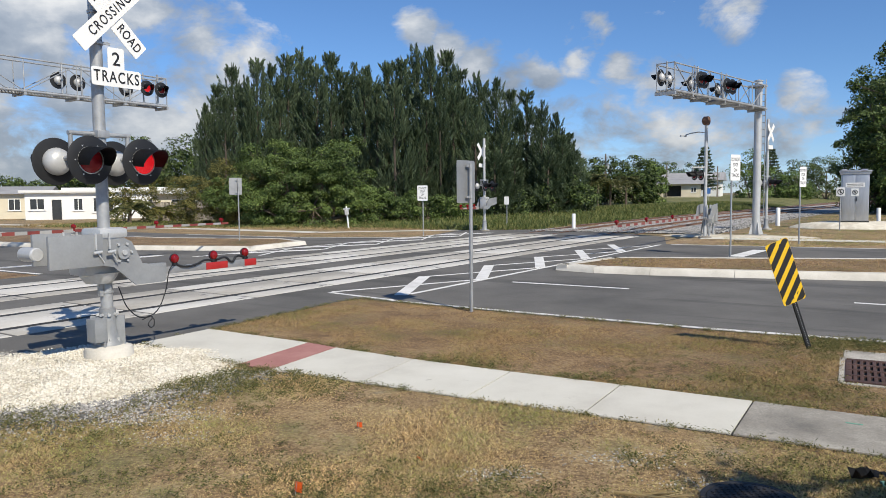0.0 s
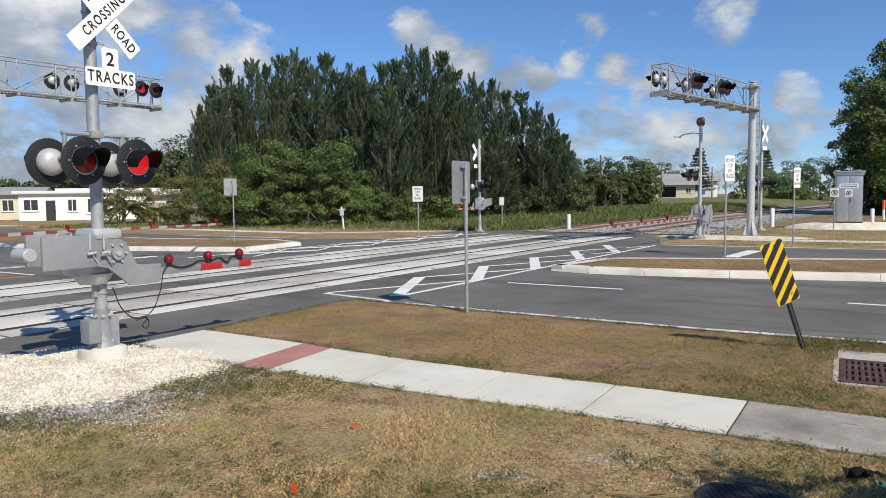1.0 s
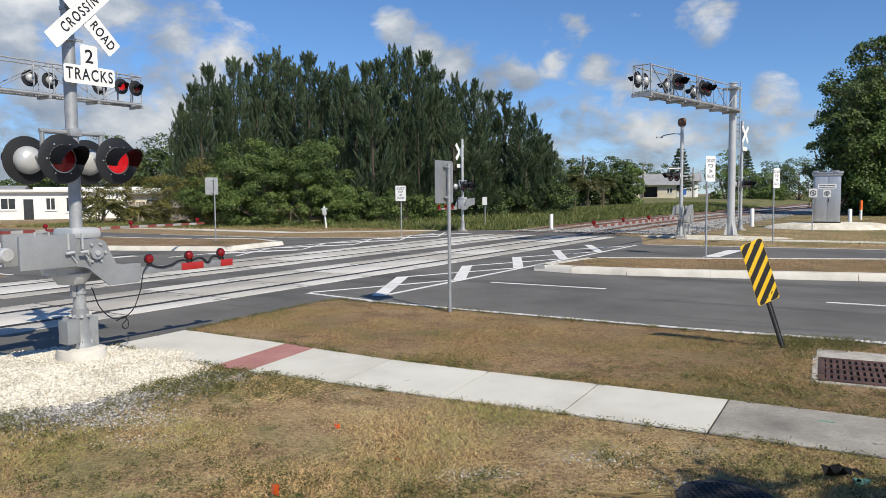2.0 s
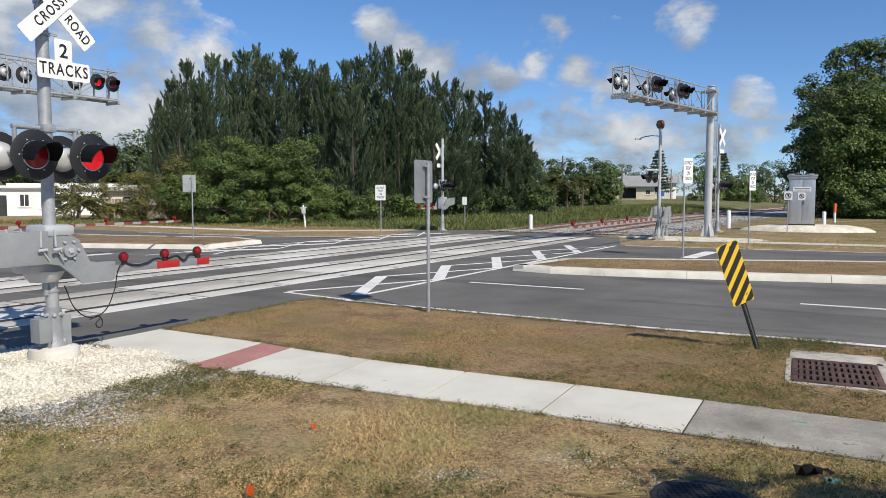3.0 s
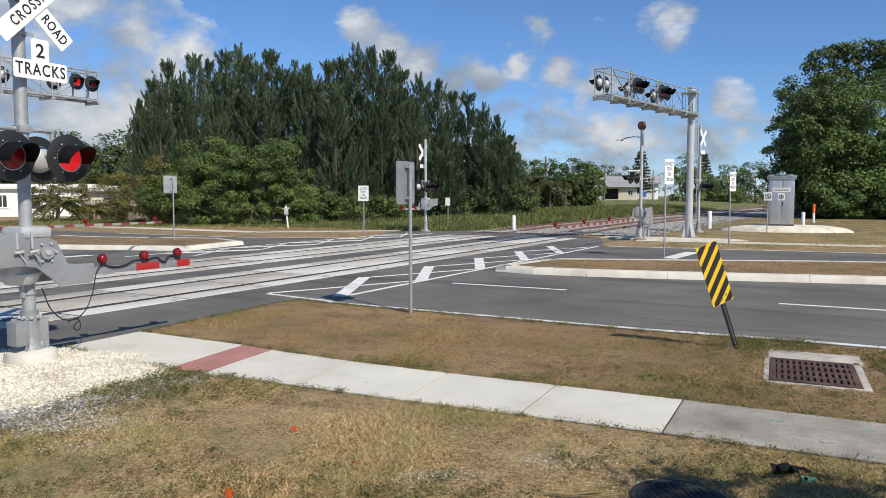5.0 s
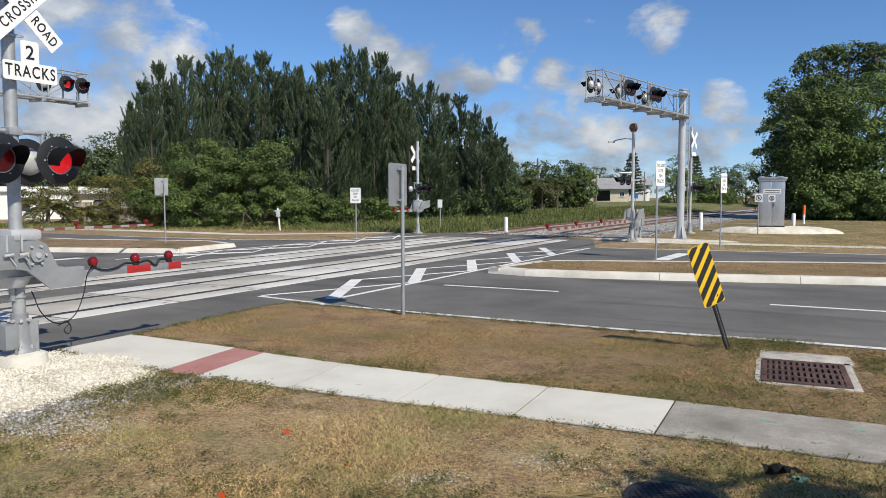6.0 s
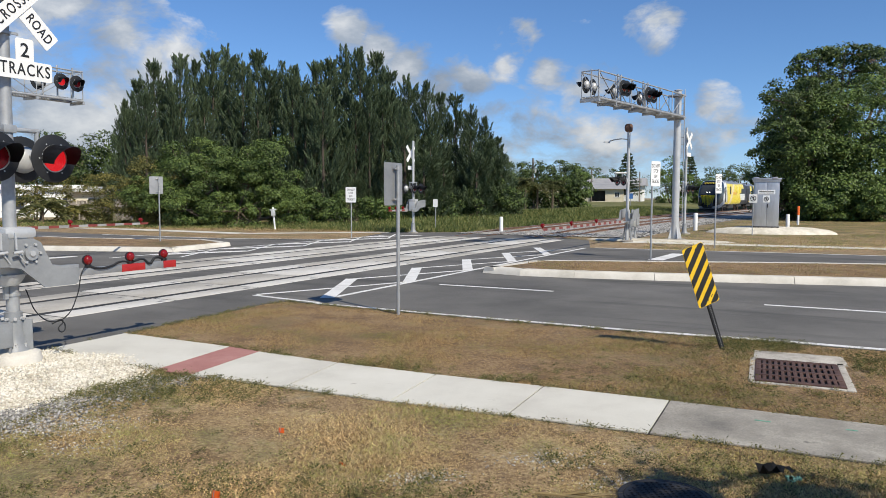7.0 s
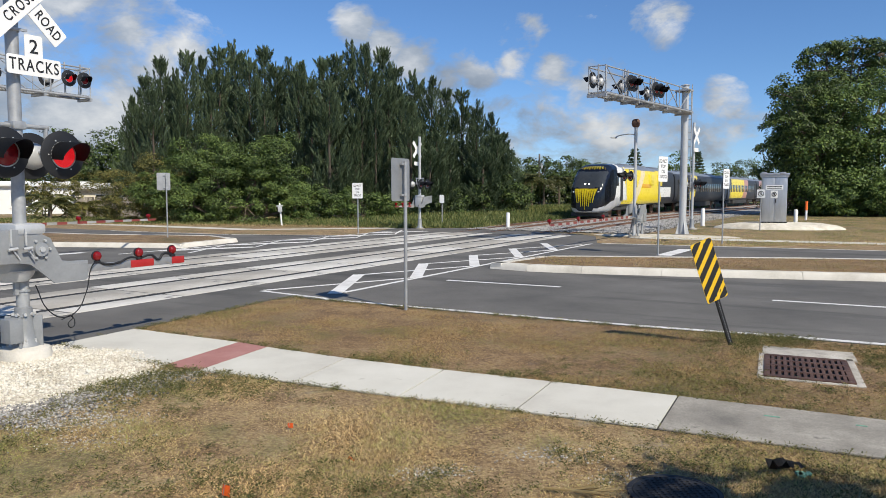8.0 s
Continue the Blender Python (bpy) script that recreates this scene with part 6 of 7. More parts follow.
def lawn_mask(x, y, edge=0.0):
    bad = inside(x, y, ROAD_OUTLINE) | inside(x, y, PATH_POLY)
    d = np.hypot(x - HEAP[0], y - HEAP[1])
    bad |= d < heap_reach(np.arctan2(y - HEAP[1], x - HEAP[0])) - 0.05
    c, s = math.cos(radians(GRATE_T)), math.sin(radians(GRATE_T))
    gx, gy = (x - GRATE_C[0]) * c + (y - GRATE_C[1]) * s, -(x - GRATE_C[0]) * s + (y - GRATE_C[1]) * c
    bad |= (np.abs(gx) < 0.54) & (gy > -0.70) & (gy < 1.15)
    bad |= np.hypot(x - 2.07, y - 4.90) < 0.34
    return ~bad


def fbm(x, y, scale):
    """A smooth random field."""
    out = np.zeros_like(x)
    rng = np.random.default_rng(77)
    for i in range(14):
        a, p, k = rng.uniform(0, 6.28), rng.uniform(0, 6.28), scale * rng.uniform(0.5, 2.2)
        out += np.sin((x * np.cos(a) + y * np.sin(a)) * k + p)
    return out / 14


def build_grass():
    rng = np.random.default_rng(3)
    t = thing("lawn_grass", "short dry straw grass with green tufts on the verge", "grass", kind="stuff")
    n = 1000000
    x, y = rng.uniform(-8, 11, n), 4.3 + 11.5 * rng.uniform(0, 1, n) ** 1.9
    bare = fbm(x, y, 1.6)
    keep = lawn_mask(x, y) & (np.abs(x) < y * 0.75 + 1.2) & (bare + rng.uniform(-0.25, 0.25, n) > -0.42)
    x, y = x[keep], y[keep]
    n = len(x)
    tall = np.clip(fbm(x + 9, y - 4, 2.4) * 2.2 + 0.6, 0.25, 1.8)
    size = rng.uniform(0.022, 0.062, n) * tall
    w = np.stack([rng.normal(0, 1.0, n), rng.normal(0, 1.0, n), rng.uniform(0.25, 1.1, n)], 1)
    v, f = kites(rng, np.stack([x, y, np.full(n, -0.014)], 1), w, size, rng.uniform(0.0035, 0.0075, n))
    raw("blades", v, f, BLADES, t)
    # weedy tufts along the edges of path and kerb, and scattered over the lawn
    tufts = []
    for (a, b), (c, d) in zip(JOINTS, JOINTS[1:]):
        for p, q, off in ((a, c, -0.03), (b, d, 0.04)):
            k = int(math.hypot(q[0] - p[0], q[1] - p[1]) / 0.05)
            for i in range(k):
                if rng.uniform() < 0.75:
                    g = rng.uniform()
                    tufts.append((p[0] + (q[0] - p[0]) * g + rng.normal(0, 0.02), p[1] + (q[1] - p[1]) * g + off + rng.normal(0, 0.03), rng.uniform(0.4, 1.0)))
    for (px, py), (qx, qy) in zip(ROAD_OUTLINE[1:11], ROAD_OUTLINE[2:11]):
        for i in range(int(math.hypot(qx - px, qy - py) / 0.045)):
            g = rng.uniform()
            tufts.append((px + (qx - px) * g + rng.normal(0, 0.03), py + (qy - py) * g - 0.10 + rng.normal(0, 0.05), rng.uniform(0.4, 1.1)))
    spots = [(-1.75, 9.95, 0.25, 60, 1.5), (-0.2, 9.2, 0.3, 70, 1.4), (0.35, 8.95, 0.2, 40, 1.2), (1.6, 8.35, 0.25, 40, 1.1), (-2.5, 8.65, 0.45, 150, 1.9), (-1.9, 8.2, 0.5, 120, 1.5),
             (-3.0, 8.25, 0.35, 120, 1.8), (-4.9, 6.9, 0.6, 170, 1.8), (-4.0, 6.6, 0.5, 90, 1.3), (5.6, 9.95, 0.35, 160, 1.6), (5.2, 10.0, 0.4, 120, 1.3), (5.0, 9.5, 0.4, 80, 1.0),
             (6.6, 8.6, 0.5, 260, 1.4), (7.2, 8.2, 0.6, 260, 1.4), (6.3, 7.5, 0.4, 120, 1.0), (-2.2, 7.6, 0.6, 120, 1.2), (-0.6, 5.1, 0.4, 110, 1.2), (-1.6, 5.6, 0.5, 90, 1.1), (0.3, 8.1, 0.2, 30, 0.8),
             (2.1, 5.6, 0.4, 100, 1.0), (3.2, 5.1, 0.4, 100, 1.0), (-3.6, 5.6, 0.7, 120, 1.2), (4.3, 7.4, 0.6, 120, 0.9), (3.1, 8.3, 0.6, 120, 0.8), (0.2, 5.0, 0.3, 90, 1.3)]
    for cx, cy, r, k, s in spots:
        for i in range(k):
            tufts.append((cx + rng.normal(0, r * 1.25), cy + rng.normal(0, r * 0.75), s * rng.uniform(0.5, 1.1)))
    tufts = np.array(tufts)
    tufts = tufts[lawn_mask(tufts[:, 0], tufts[:, 1])]
    per = 30
    p = np.repeat(tufts[:, :2], per, 0) + rng.normal(0, 0.035, (len(tufts) * per, 2))
    s = np.repeat(tufts[:, 2], per)
    k = len(p)
    w = np.stack([rng.normal(0, 1.0, k), rng.normal(0, 1.0, k), rng.uniform(0.1, 0.9, k)], 1)
    lift = rng.uniform(-0.01, 0.045, k) * np.clip(s, 0.3, 1.6)
    v, f = kites(rng, np.column_stack([p, lift]), w, rng.uniform(0.014, 0.038, k) * (0.6 + 0.4 * s), rng.uniform(0.005, 0.011, k))
    raw("weeds", v, f, WEED, t, "green weeds at the edges")


def build_tall_grass():
    rng = np.random.default_rng(8)
    t = thing("verge_grass", "rank green and straw grass along the far verges", "grass", kind="stuff")
    P, H = [], []
    for i in range(52000):
        s = 20 + 75 * rng.uniform(0, 1) ** 1.3
        off = 2.0 + abs(rng.normal(0, 1)) * 6.0
        p, h = track_at(s, off)
        P.append((p.x, p.y, float(np.interp(off, [1.9, 3.2, 5.5, 8.5, 12.0, 17.0], [0.03, 0.12, 0.38, 0.60, 0.62, 0.25])) * min(1.0, max(0.0, (s - 21) / 27)) - 0.04))
        H.append(rng.uniform(0.12, 0.5))
    n = 26000
    x = rng.uniform(-30, 8, n)
    y = 47.5 - 0.28 * (x + 2) * (x < -2) + rng.uniform(0, 1, n) ** 1.5 * 12
    for a, b in zip(x, y):
        P.append((a, b, -0.02))
        H.append(rng.uniform(0.08, 0.30))
    P, H = np.array(P), np.array(H)
    ok = ~inside(P[:, 0], P[:, 1], ROAD_OUTLINE)
    P, H = P[ok], H[ok]
    w = np.column_stack([rng.normal(0, 0.6, (len(P), 2)), np.ones(len(P))])
    v, f = kites(rng, P, w, H, rng.uniform(0.03, 0.07, len(P)))
    raw("green_blades", v, f, TALL_GRASS, t)
    n = 24000
    x = rng.uniform(-34, 10, n)
    y = 45.0 - 0.35 * (x + 2) * (x < -2) + rng.uniform(0, 1, n) * 8
    ok = ~inside(x, y, ROAD_OUTLINE)
    x, y = x[ok], y[ok]
    w = np.column_stack([rng.normal(0, 0.9, (len(x), 2)), np.ones(len(x))])
    v, f = kites(rng, np.column_stack([x, y, np.full(len(x), -0.02)]), w, rng.uniform(0.06, 0.22, len(x)), rng.uniform(0.02, 0.05, len(x)))
    raw("straw_blades", v, f, STRAW, t, "dry straw")
    # the lawn round the cabinet and the medians
    n = 40000
    y = 28 + 34 * rng.uniform(0, 1, n) ** 1.5
    x = y * rng.uniform(0.38, 0.82, n)
    ok = ~inside(x, y, ROAD_OUTLINE) & (np.hypot((x - 24.6) / 4.6, (y - 42.4) / 3.0) > 1)
    rel = np.column_stack([x - TRACK_0.x, y - TRACK_0.y]) @ np.array([N.x, N.y])
    ok &= rel < -9.5
    x, y = x[ok], y[ok]
    w = np.column_stack([rng.normal(0, 0.9, (len(x), 2)), np.ones(len(x))])
    v, f = kites(rng, np.column_stack([x, y, np.full(len(x), -0.02)]), w, rng.uniform(0.03, 0.09, len(x)), rng.uniform(0.012, 0.03, len(x)))
    raw("lawn_blades", v, f, BLADES, t, "short mixed grass")
    n = 30000
    s, k = rng.uniform(0, 1, n), rng.uniform(0, 1, n)
    x = 4.6 + 22 * s
    near, far = np.interp(x, [3.97, 5.28, 7.17, 10.3, 36], [19.45, 18.78, 18.05, 17.0, 8.5]) + 0.45, np.interp(x, [5.12, 8.68, 12.76, 38], [22.5, 21.85, 21.1, 14.0]) - 0.45
    y = near + (far - near) * k
    w = np.column_stack([rng.normal(0, 0.9, (n, 2)), np.ones(n)])
    v, f = kites(rng, np.column_stack([x, y, np.full(n, 0.155)]), w, rng.uniform(0.02, 0.06, n), rng.uniform(0.006, 0.014, n))
    raw("median_blades", v, f, BLADES, t, "short dry grass on the median")


def pebbles(name, x, y, z, size, material, parent, seed, label=""):
    """Angular little stones, eight faces each."""
    rng = np.random.default_rng(seed)
    n = len(x)
    unit = np.array([(1, 0, 0), (-1, 0, 0), (0, 1, 0), (0, -1, 0), (0, 0, 1), (0, 0, -1)], dtype=float)
    face = np.array([(0, 2, 4), (2, 1, 4), (1, 3, 4), (3, 0, 4), (2, 0, 5), (1, 2, 5), (3, 1, 5), (0, 3, 5)])
    v = unit[None] * rng.uniform(0.55, 1.3, (n, 6, 1)) + rng.normal(0, 0.25, (n, 6, 3))
    a = rng.uniform(0, 6.28, n)
    c, s = np.cos(a), np.sin(a)
    v = np.stack([v[..., 0] * c[:, None] - v[..., 1] * s[:, None], v[..., 0] * s[:, None] + v[..., 1] * c[:, None], v[..., 2] * 0.7], -1)
    v = v * size[:, None, None] + np.stack([x, y, z], 1)[:, None, :]
    f = face[None] + (np.arange(n) * 6)[:, None, None]
    return raw(name, v.reshape(-1, 3), f.reshape(-1, 3), material, parent, label)


def build_gravel():
    rng = np.random.default_rng(12)
    t = thing("gravel_heap", "low heap of white crushed stone round the signal footing", "gravel", pose(0, 0, 0), kind="stuff")

    def rise(x, y):
        a = np.arctan2(y - HEAP[1], x - HEAP[0])
        d = np.hypot(x - HEAP[0], y - HEAP[1]) / heap_reach(a)
        return np.clip(1 - d ** 3, 0, 1) * 0.05
    bm = bmesh.new()
    rings = []
    for j in range(9):
        ring = []
        for i in range(48):
            a = 2 * math.pi * i / 48
            r = float(heap_reach(np.array(a))) * j / 8
            x, y = HEAP[0] + r * math.cos(a), HEAP[1] + r * math.sin(a)
            ring.append(bm.verts.new((x, y, float(rise(np.array(x), np.array(y))) - 0.006)))
        rings.append(ring)
    for p, q in zip(rings, rings[1:]):
        for i in range(48):
            bm.faces.new((p[i], p[(i + 1) % 48], q[(i + 1) % 48], q[i]))
    bmesh.ops.remove_doubles(bm, verts=bm.verts, dist=0.001)
    part("bed", bm, STONE_W, t)
    n = 17000
    a, r = rng.uniform(0, 6.28, n), np.sqrt(rng.uniform(0, 1, n))
    rr = heap_reach(a) * (r + np.where(r > 0.93, np.abs(rng.normal(0, 0.05, n)), 0))
    x, y = HEAP[0] + rr * np.cos(a), HEAP[1] + rr * np.sin(a)
    pebbles("stones", x, y, rise(x, y) + 0.002, rng.uniform(0.010, 0.025, n), STONE_W, t, 13, "white crushed stones")
    g = thing("loose_stone", "loose grey crushed stone in the worn grass", "gravel", pose(0, 0, 0), kind="stuff")
    n = 9000
    a = rng.uniform(-2.4, 0.0, n)
    rr = heap_reach(a) + np.abs(rng.normal(0, 0.36, n)) - 0.05
    x, y = HEAP[0] + rr * np.cos(a), HEAP[1] + rr * np.sin(a)
    m = 4500
    x = np.concatenate([x, rng.uniform(-8.5, -5.4, m)])
    y = np.concatenate([y, 9.73 + rng.normal(0, 0.16, m)])
    ok = ~inside(x, y, PATH_POLY)
    x, y = x[ok], y[ok]
    pebbles("stones", x, y, np.full(len(x), 0.0), rng.uniform(0.007, 0.022, len(x)), STONE_G, g, 14)
    for cx, cy, r, k in ((0.40, 5.45, 0.16, 260), (1.40, 5.75, 0.22, 220), (-2.9, 7.0, 0.34, 1300), (-2.5, 6.4, 0.25, 200), (1.75, 5.2, 0.15, 120), (-3.9, 6.5, 0.4, 300)):
        x, y = cx + rng.normal(0, r, k), cy + rng.normal(0, r * 0.5, k)
        ok = ~inside(x, y, PATH_POLY)
        pebbles("stones", x[ok], y[ok], np.full(int(ok.sum()), -0.006), rng.uniform(0.004, 0.013, int(ok.sum())), STONE_P, g, int(k), "pale grit in a bare patch")
    # ballast stones along the tracks beyond the crossing
    b = thing("ballast_stone", "coarse grey ballast stones beside the rails", "gravel", pose(0, 0, 0), kind="stuff")
    n = 9000
    X, Y = np.zeros(n), np.zeros(n)
    s = 20.5 + 42 * rng.uniform(0, 1, n) ** 1.6
    off = rng.uniform(-8.6, 1.6, n)
    for i in range(n):
        p, h = track_at(s[i], off[i])
        X[i], Y[i] = p.x, p.y
    pebbles("stones", X, Y, np.full(n, 0.03), rng.uniform(0.03, 0.07, n), STONE_G, b, 15)
    # white stone pads
    w = thing("gravel_pad", "white crushed stone pad under the cabinet", "gravel", pose(23.9, 42.2, 0, 0, 0, -26), kind="structure")
    bm = bmesh.new()
    turned(bm, [(1.0, -0.02), (0.98, 0.06), (0.86, 0.22), (0.62, 0.335), (0.3, 0.345)], Matrix.Diagonal((3.5, 2.3, 1, 1)), 36)
    for q in bm.verts:
        q.co.x *= 1 + 0.07 * math.sin(q.co.y * 2.1 + q.co.x)
    part("pad", bm, STONE_W, w)
    w = thing("gravel_apron", "white crushed stone round the gantry footing", "gravel", pose(14.0, 34.9, 0, 0, 0, -30), kind="structure")
    bm = bmesh.new()
    turned(bm, [(1.0, -0.02), (0.9, 0.03), (0.4, 0.05)], Matrix.Diagonal((3.6, 1.1, 1, 1)), 32)
    part("apron", bm, STONE_W, w)


def build_small_things():
    # storm drain
    t = thing("storm_drain", "rusty iron storm drain grate in a concrete frame", "drain", pose(GRATE_C[0] - 0.06, GRATE_C[1], -0.022, 0, 0, GRATE_T))
    bm = bmesh.new()
    for x0, x1, y0, y1 in ((-0.54, -0.465, -0.71, 0.70), (0.465, 0.56, -0.72, 0.74), (-0.465, 0.465, -0.71, -0.645), (-0.50, 0.60, 0.63, 1.22)):
        box(bm, (x1 - x0, y1 - y0, 0.10), ((x0 + x1) / 2, (y0 + y1) / 2, -0.026), None, 0.012)
    part("frame", bm, KERB_OLD, t, "worn pale concrete surround")
    # no hollow here: a flat sheet under the bars carries its shade as colour
    bm = bmesh.new()
    box(bm, (0.94, 1.27, 0.01), (0, -0.015, 0.009))
    part("pit_shade", bm, PIT_SHADE, t, "flat black sheet painted as the shaded hollow below the grate")
    bm = bmesh.new()
    rows, cols = 4, 13
    for i in range(rows + 1):
        box(bm, (0.92, 0.055 if 0 < i < rows else 0.09, 0.04), (0, -0.60 + i * 1.17 / rows, 0.018), None, 0.006)
    part("grate", bm, IRON, t, "rusty cast grate")
    for j in range(cols + 1):
        bm = bmesh.new()
        box(bm, (0.038 if 0 < j < cols else 0.07, 1.24, 0.036), (-0.44 + j * 0.88 / cols, -0.015, 0.016), None, 0.005)
        part("bar", bm, IRON, t)
    # manhole cover
    t = thing("manhole_cover", "dark iron manhole cover sunk in the shaded grass", "manhole cover", pose(2.07, 4.90, -0.005) @ Matrix.Diagonal((0.84, 0.84, 1, 1)))
    bm = bmesh.new()
    turned(bm, [(0.39, -0.02), (0.39, 0.012), (0.35, 0.014), (0.345, 0.004)], None, 40)
    part("rim", bm, MAN_IRON, t)
    bm = bmesh.new()
    turned(bm, [(0.34, -0.02), (0.34, 0.012), (0.335, 0.014), (0.01, 0.015)], None, 40)
    lid = part("lid", bm, MAN_IRON, t, "dark cast lid with raised studs")
    bm = bmesh.new()
    for i in range(-6, 7):
        for j in range(-6, 7):
            if math.hypot(i, j) < 6.2:
                box(bm, (0.026, 0.026, 0.008), (i * 0.05, j * 0.05, 0.018), pose(0, 0, 0, 0, 0, 45))
    tagged(part("studs", bm, MAN_IRON, lid), kind="stuff")
    # survey flags
    for x, y, h, r in ((-1.08, 5.06, 0.11, 40), (-0.81, 6.57, 0.06, 60), (-0.25, 5.75, 0.03, 20)):
        t = thing("survey_flag", "small crumpled orange survey flag in the grass", "marker flag", pose(x, y, -0.01, 0, 0, r), "survey flags")
        bm = bmesh.new()
        rod(bm, (0, 0, 0), (0.02, 0, h * 1.05), 0.002, seg=5)
        part("wire", bm, GALV, t)
        bm = bmesh.new()
        rows = []
        for i in range(5):
            f = i / 4
            rows.append([bm.verts.new((0.02 * k + f * 0.055, 0.02 * math.sin(f * 6 + k * 2), h * (0.35 + 0.65 * k) - f * 0.02)) for k in (0, 0.5, 1)])
        for a, b in zip(rows, rows[1:]):
            for k in range(2):
                bm.faces.new((a[k], a[k + 1], b[k + 1], b[k]))
        bmesh.ops.solidify(bm, geom=list(bm.faces), thickness=0.001)
        part("flag", bm, ORANGE, t, "bright orange plastic")
    # scrap of dark foil with green paint marks round it
    t = thing("plastic_scrap", "crumpled scrap of dark plastic lying on the grass", "litter", pose(3.05, 5.18, 0.0, 0, 0, 25) @ Matrix.Diagonal((1.25, 1.25, 1.7, 1)))
    rng = random.Random(6)
    bm = bmesh.new()
    grid = [[bm.verts.new((0.24 * (i / 7 - 0.5) + rng.uniform(-0.01, 0.01), 0.12 * (j / 4 - 0.5), 0.02 + 0.07 * abs(math.sin(i * 1.3 + j)) * rng.uniform(0.3, 1) * (1.2 - i / 9))) for j in range(5)] for i in range(8)]
    for i in range(7):
        for j in range(4):
            if (i, j) not in ((3, 0), (4, 0), (3, 3), (6, 3), (0, 0)):
                bm.faces.new((grid[i][j], grid[i + 1][j], grid[i + 1][j + 1], grid[i][j + 1]))
    bmesh.ops.solidify(bm, geom=list(bm.faces), thickness=0.002)
    part("sheet", bm, BLACK, t)
    bm = bmesh.new()
    for i in range(8):
        box(bm, (rng.uniform(0.02, 0.07), rng.uniform(0.015, 0.03), 0.012), (rng.uniform(-0.03, 0.1), rng.uniform(-0.12, -0.06), 0.012), pose(0, 0, 0, 0, 0, rng.uniform(0, 90)), 0.003)
    part("green_scrap", bm, GREEN_PAINT, t, "green torn pieces")
    # dead palm frond
    t = thing("dead_frond", "dry brown palm frond lying on the lawn", "dead leaf", pose(1.35, 4.95, 0.01, 0, 0, -20))
    r = np.random.default_rng(17)
    n = 46
    b = np.column_stack([np.linspace(-0.05, 0.10, n), r.normal(0, 0.008, n), np.full(n, 0.012)])
    w = np.column_stack([np.ones(n), r.normal(0, 0.42, n), r.uniform(0.0, 0.25, n)])
    v, f = kites(r, b, w, r.uniform(0.14, 0.34, n), r.uniform(0.006, 0.014, n))
    raw("leaflets", v, f, STRAW, t)
    bm = bmesh.new()
    rod(bm, (-0.2, 0, 0.01), (0.1, 0, 0.015), 0.012, 0.006, 6)
    part("stalk", bm, STRAW, t)
    # green survey marks sprayed on slab and kerb
    t = thing("spray_marking", "faint green survey paint marks", "road marking", kind="structure")
    for a, b in (((3.62, 6.55), (3.74, 6.48)), ((4.3, 6.2), (4.38, 6.15))):
        stripe("mark", a, b, 0.025, t, GREEN_PAINT, 0.0115)


build_plants()
build_houses()
build_grass()
build_tall_grass()
build_gravel()
build_small_things()

# ---- train ----
SECTION_POINTS = 96


def section(hw, zb, zt, k=120):
    """Outline of a car body: straight sides that lean in a little, rounded shoulders and lower edges."""
    pts = []
    h, c = (zt - zb) / 2, (zt + zb) / 2
    for i in range(k):
        a = 2 * math.pi * i / k
        cx, cz = math.cos(a), math.sin(a)
        e = 0.42
        x = math.copysign(abs(cx) ** e, cx) * hw
        z = c + math.copysign(abs(cz) ** e, cz) * h
        if z > c:
            x *= 1 - 0.07 * ((z - c) / h) ** 2
        pts.append((x, z))
    # even spacing round the outline
    n = len(pts)
    step = [math.dist(pts[i], pts[(i + 1) % n]) for i in range(n)]
    total, out, i, run = sum(step), [], 0, 0.0
    for j in range(SECTION_POINTS):
        want = total * j / SECTION_POINTS
        while run + step[i] < want:
            run += step[i]
            i += 1
        f = (want - run) / step[i]
        a, b = pts[i], pts[(i + 1) % n]
        out.append((a[0] + (b[0] - a[0]) * f, a[1] + (b[1] - a[1]) * f))
    return out


def blend(rows, y):
    for a, b in zip(rows, rows[1:]):
        if a[0] <= y <= b[0]:
            f = (y - a[0]) / (b[0] - a[0])
            f = f * f * (3 - 2 * f) * 0.35 + f * 0.65
            return [p + (q - p) * f for p, q in zip(a, b)][1:]
    return rows[-1][1:]


def car_shell(t, rows, length, step, classify, mats):
    """The skin of a car, told apart by its paint; each field of paint is a part."""
    ys = [0.0]
    while ys[-1] < length - 0.01:
        ys.append(min(ys[-1] + step * (0.4 if ys[-1] < 3.5 and rows[0][1] < 1 else 1.0), length))
    rings = [[(x, -y, z) for x, z in section(*blend(rows, y))] for y in ys]
    fields = {}
    for r0, r1 in zip(rings, rings[1:]):
        k = len(r0)
        for i in range(k):
            j = (i + 1) % k
            quad = (r0[i], r0[j], r1[j], r1[i])
            c = [sum(q[n] for q in quad) / 4 for n in range(3)]
            fields.setdefault(classify(c[0], -c[1], c[2]), []).append(quad)
    fields.setdefault(classify(*[sum(p[n] for p in rings[0]) / len(rings[0]) * (1, -1, 1)[n] for n in range(3)]), []).append(tuple(rings[0]))
    fields.setdefault("end", []).append(tuple(rings[-1]))
    for name, quads in fields.items():
        bm = bmesh.new()
        for q in quads:
            bm.faces.new([bm.verts.new(p) for p in q])
        bmesh.ops.remove_doubles(bm, verts=bm.verts, dist=0.0005)
        m, label = mats[name]
        me = bpy.data.meshes.new("shell")
        bmesh.ops.recalc_face_normals(bm, faces=bm.faces)
        bm.to_mesh(me)
        bm.free()
        me.materials.append(m)
        me.shade_smooth()
        me.set_sharp_from_angle(angle=radians(40))
        ob = new("body_panel", me)
        ob.parent = t
        tagged(ob, label)


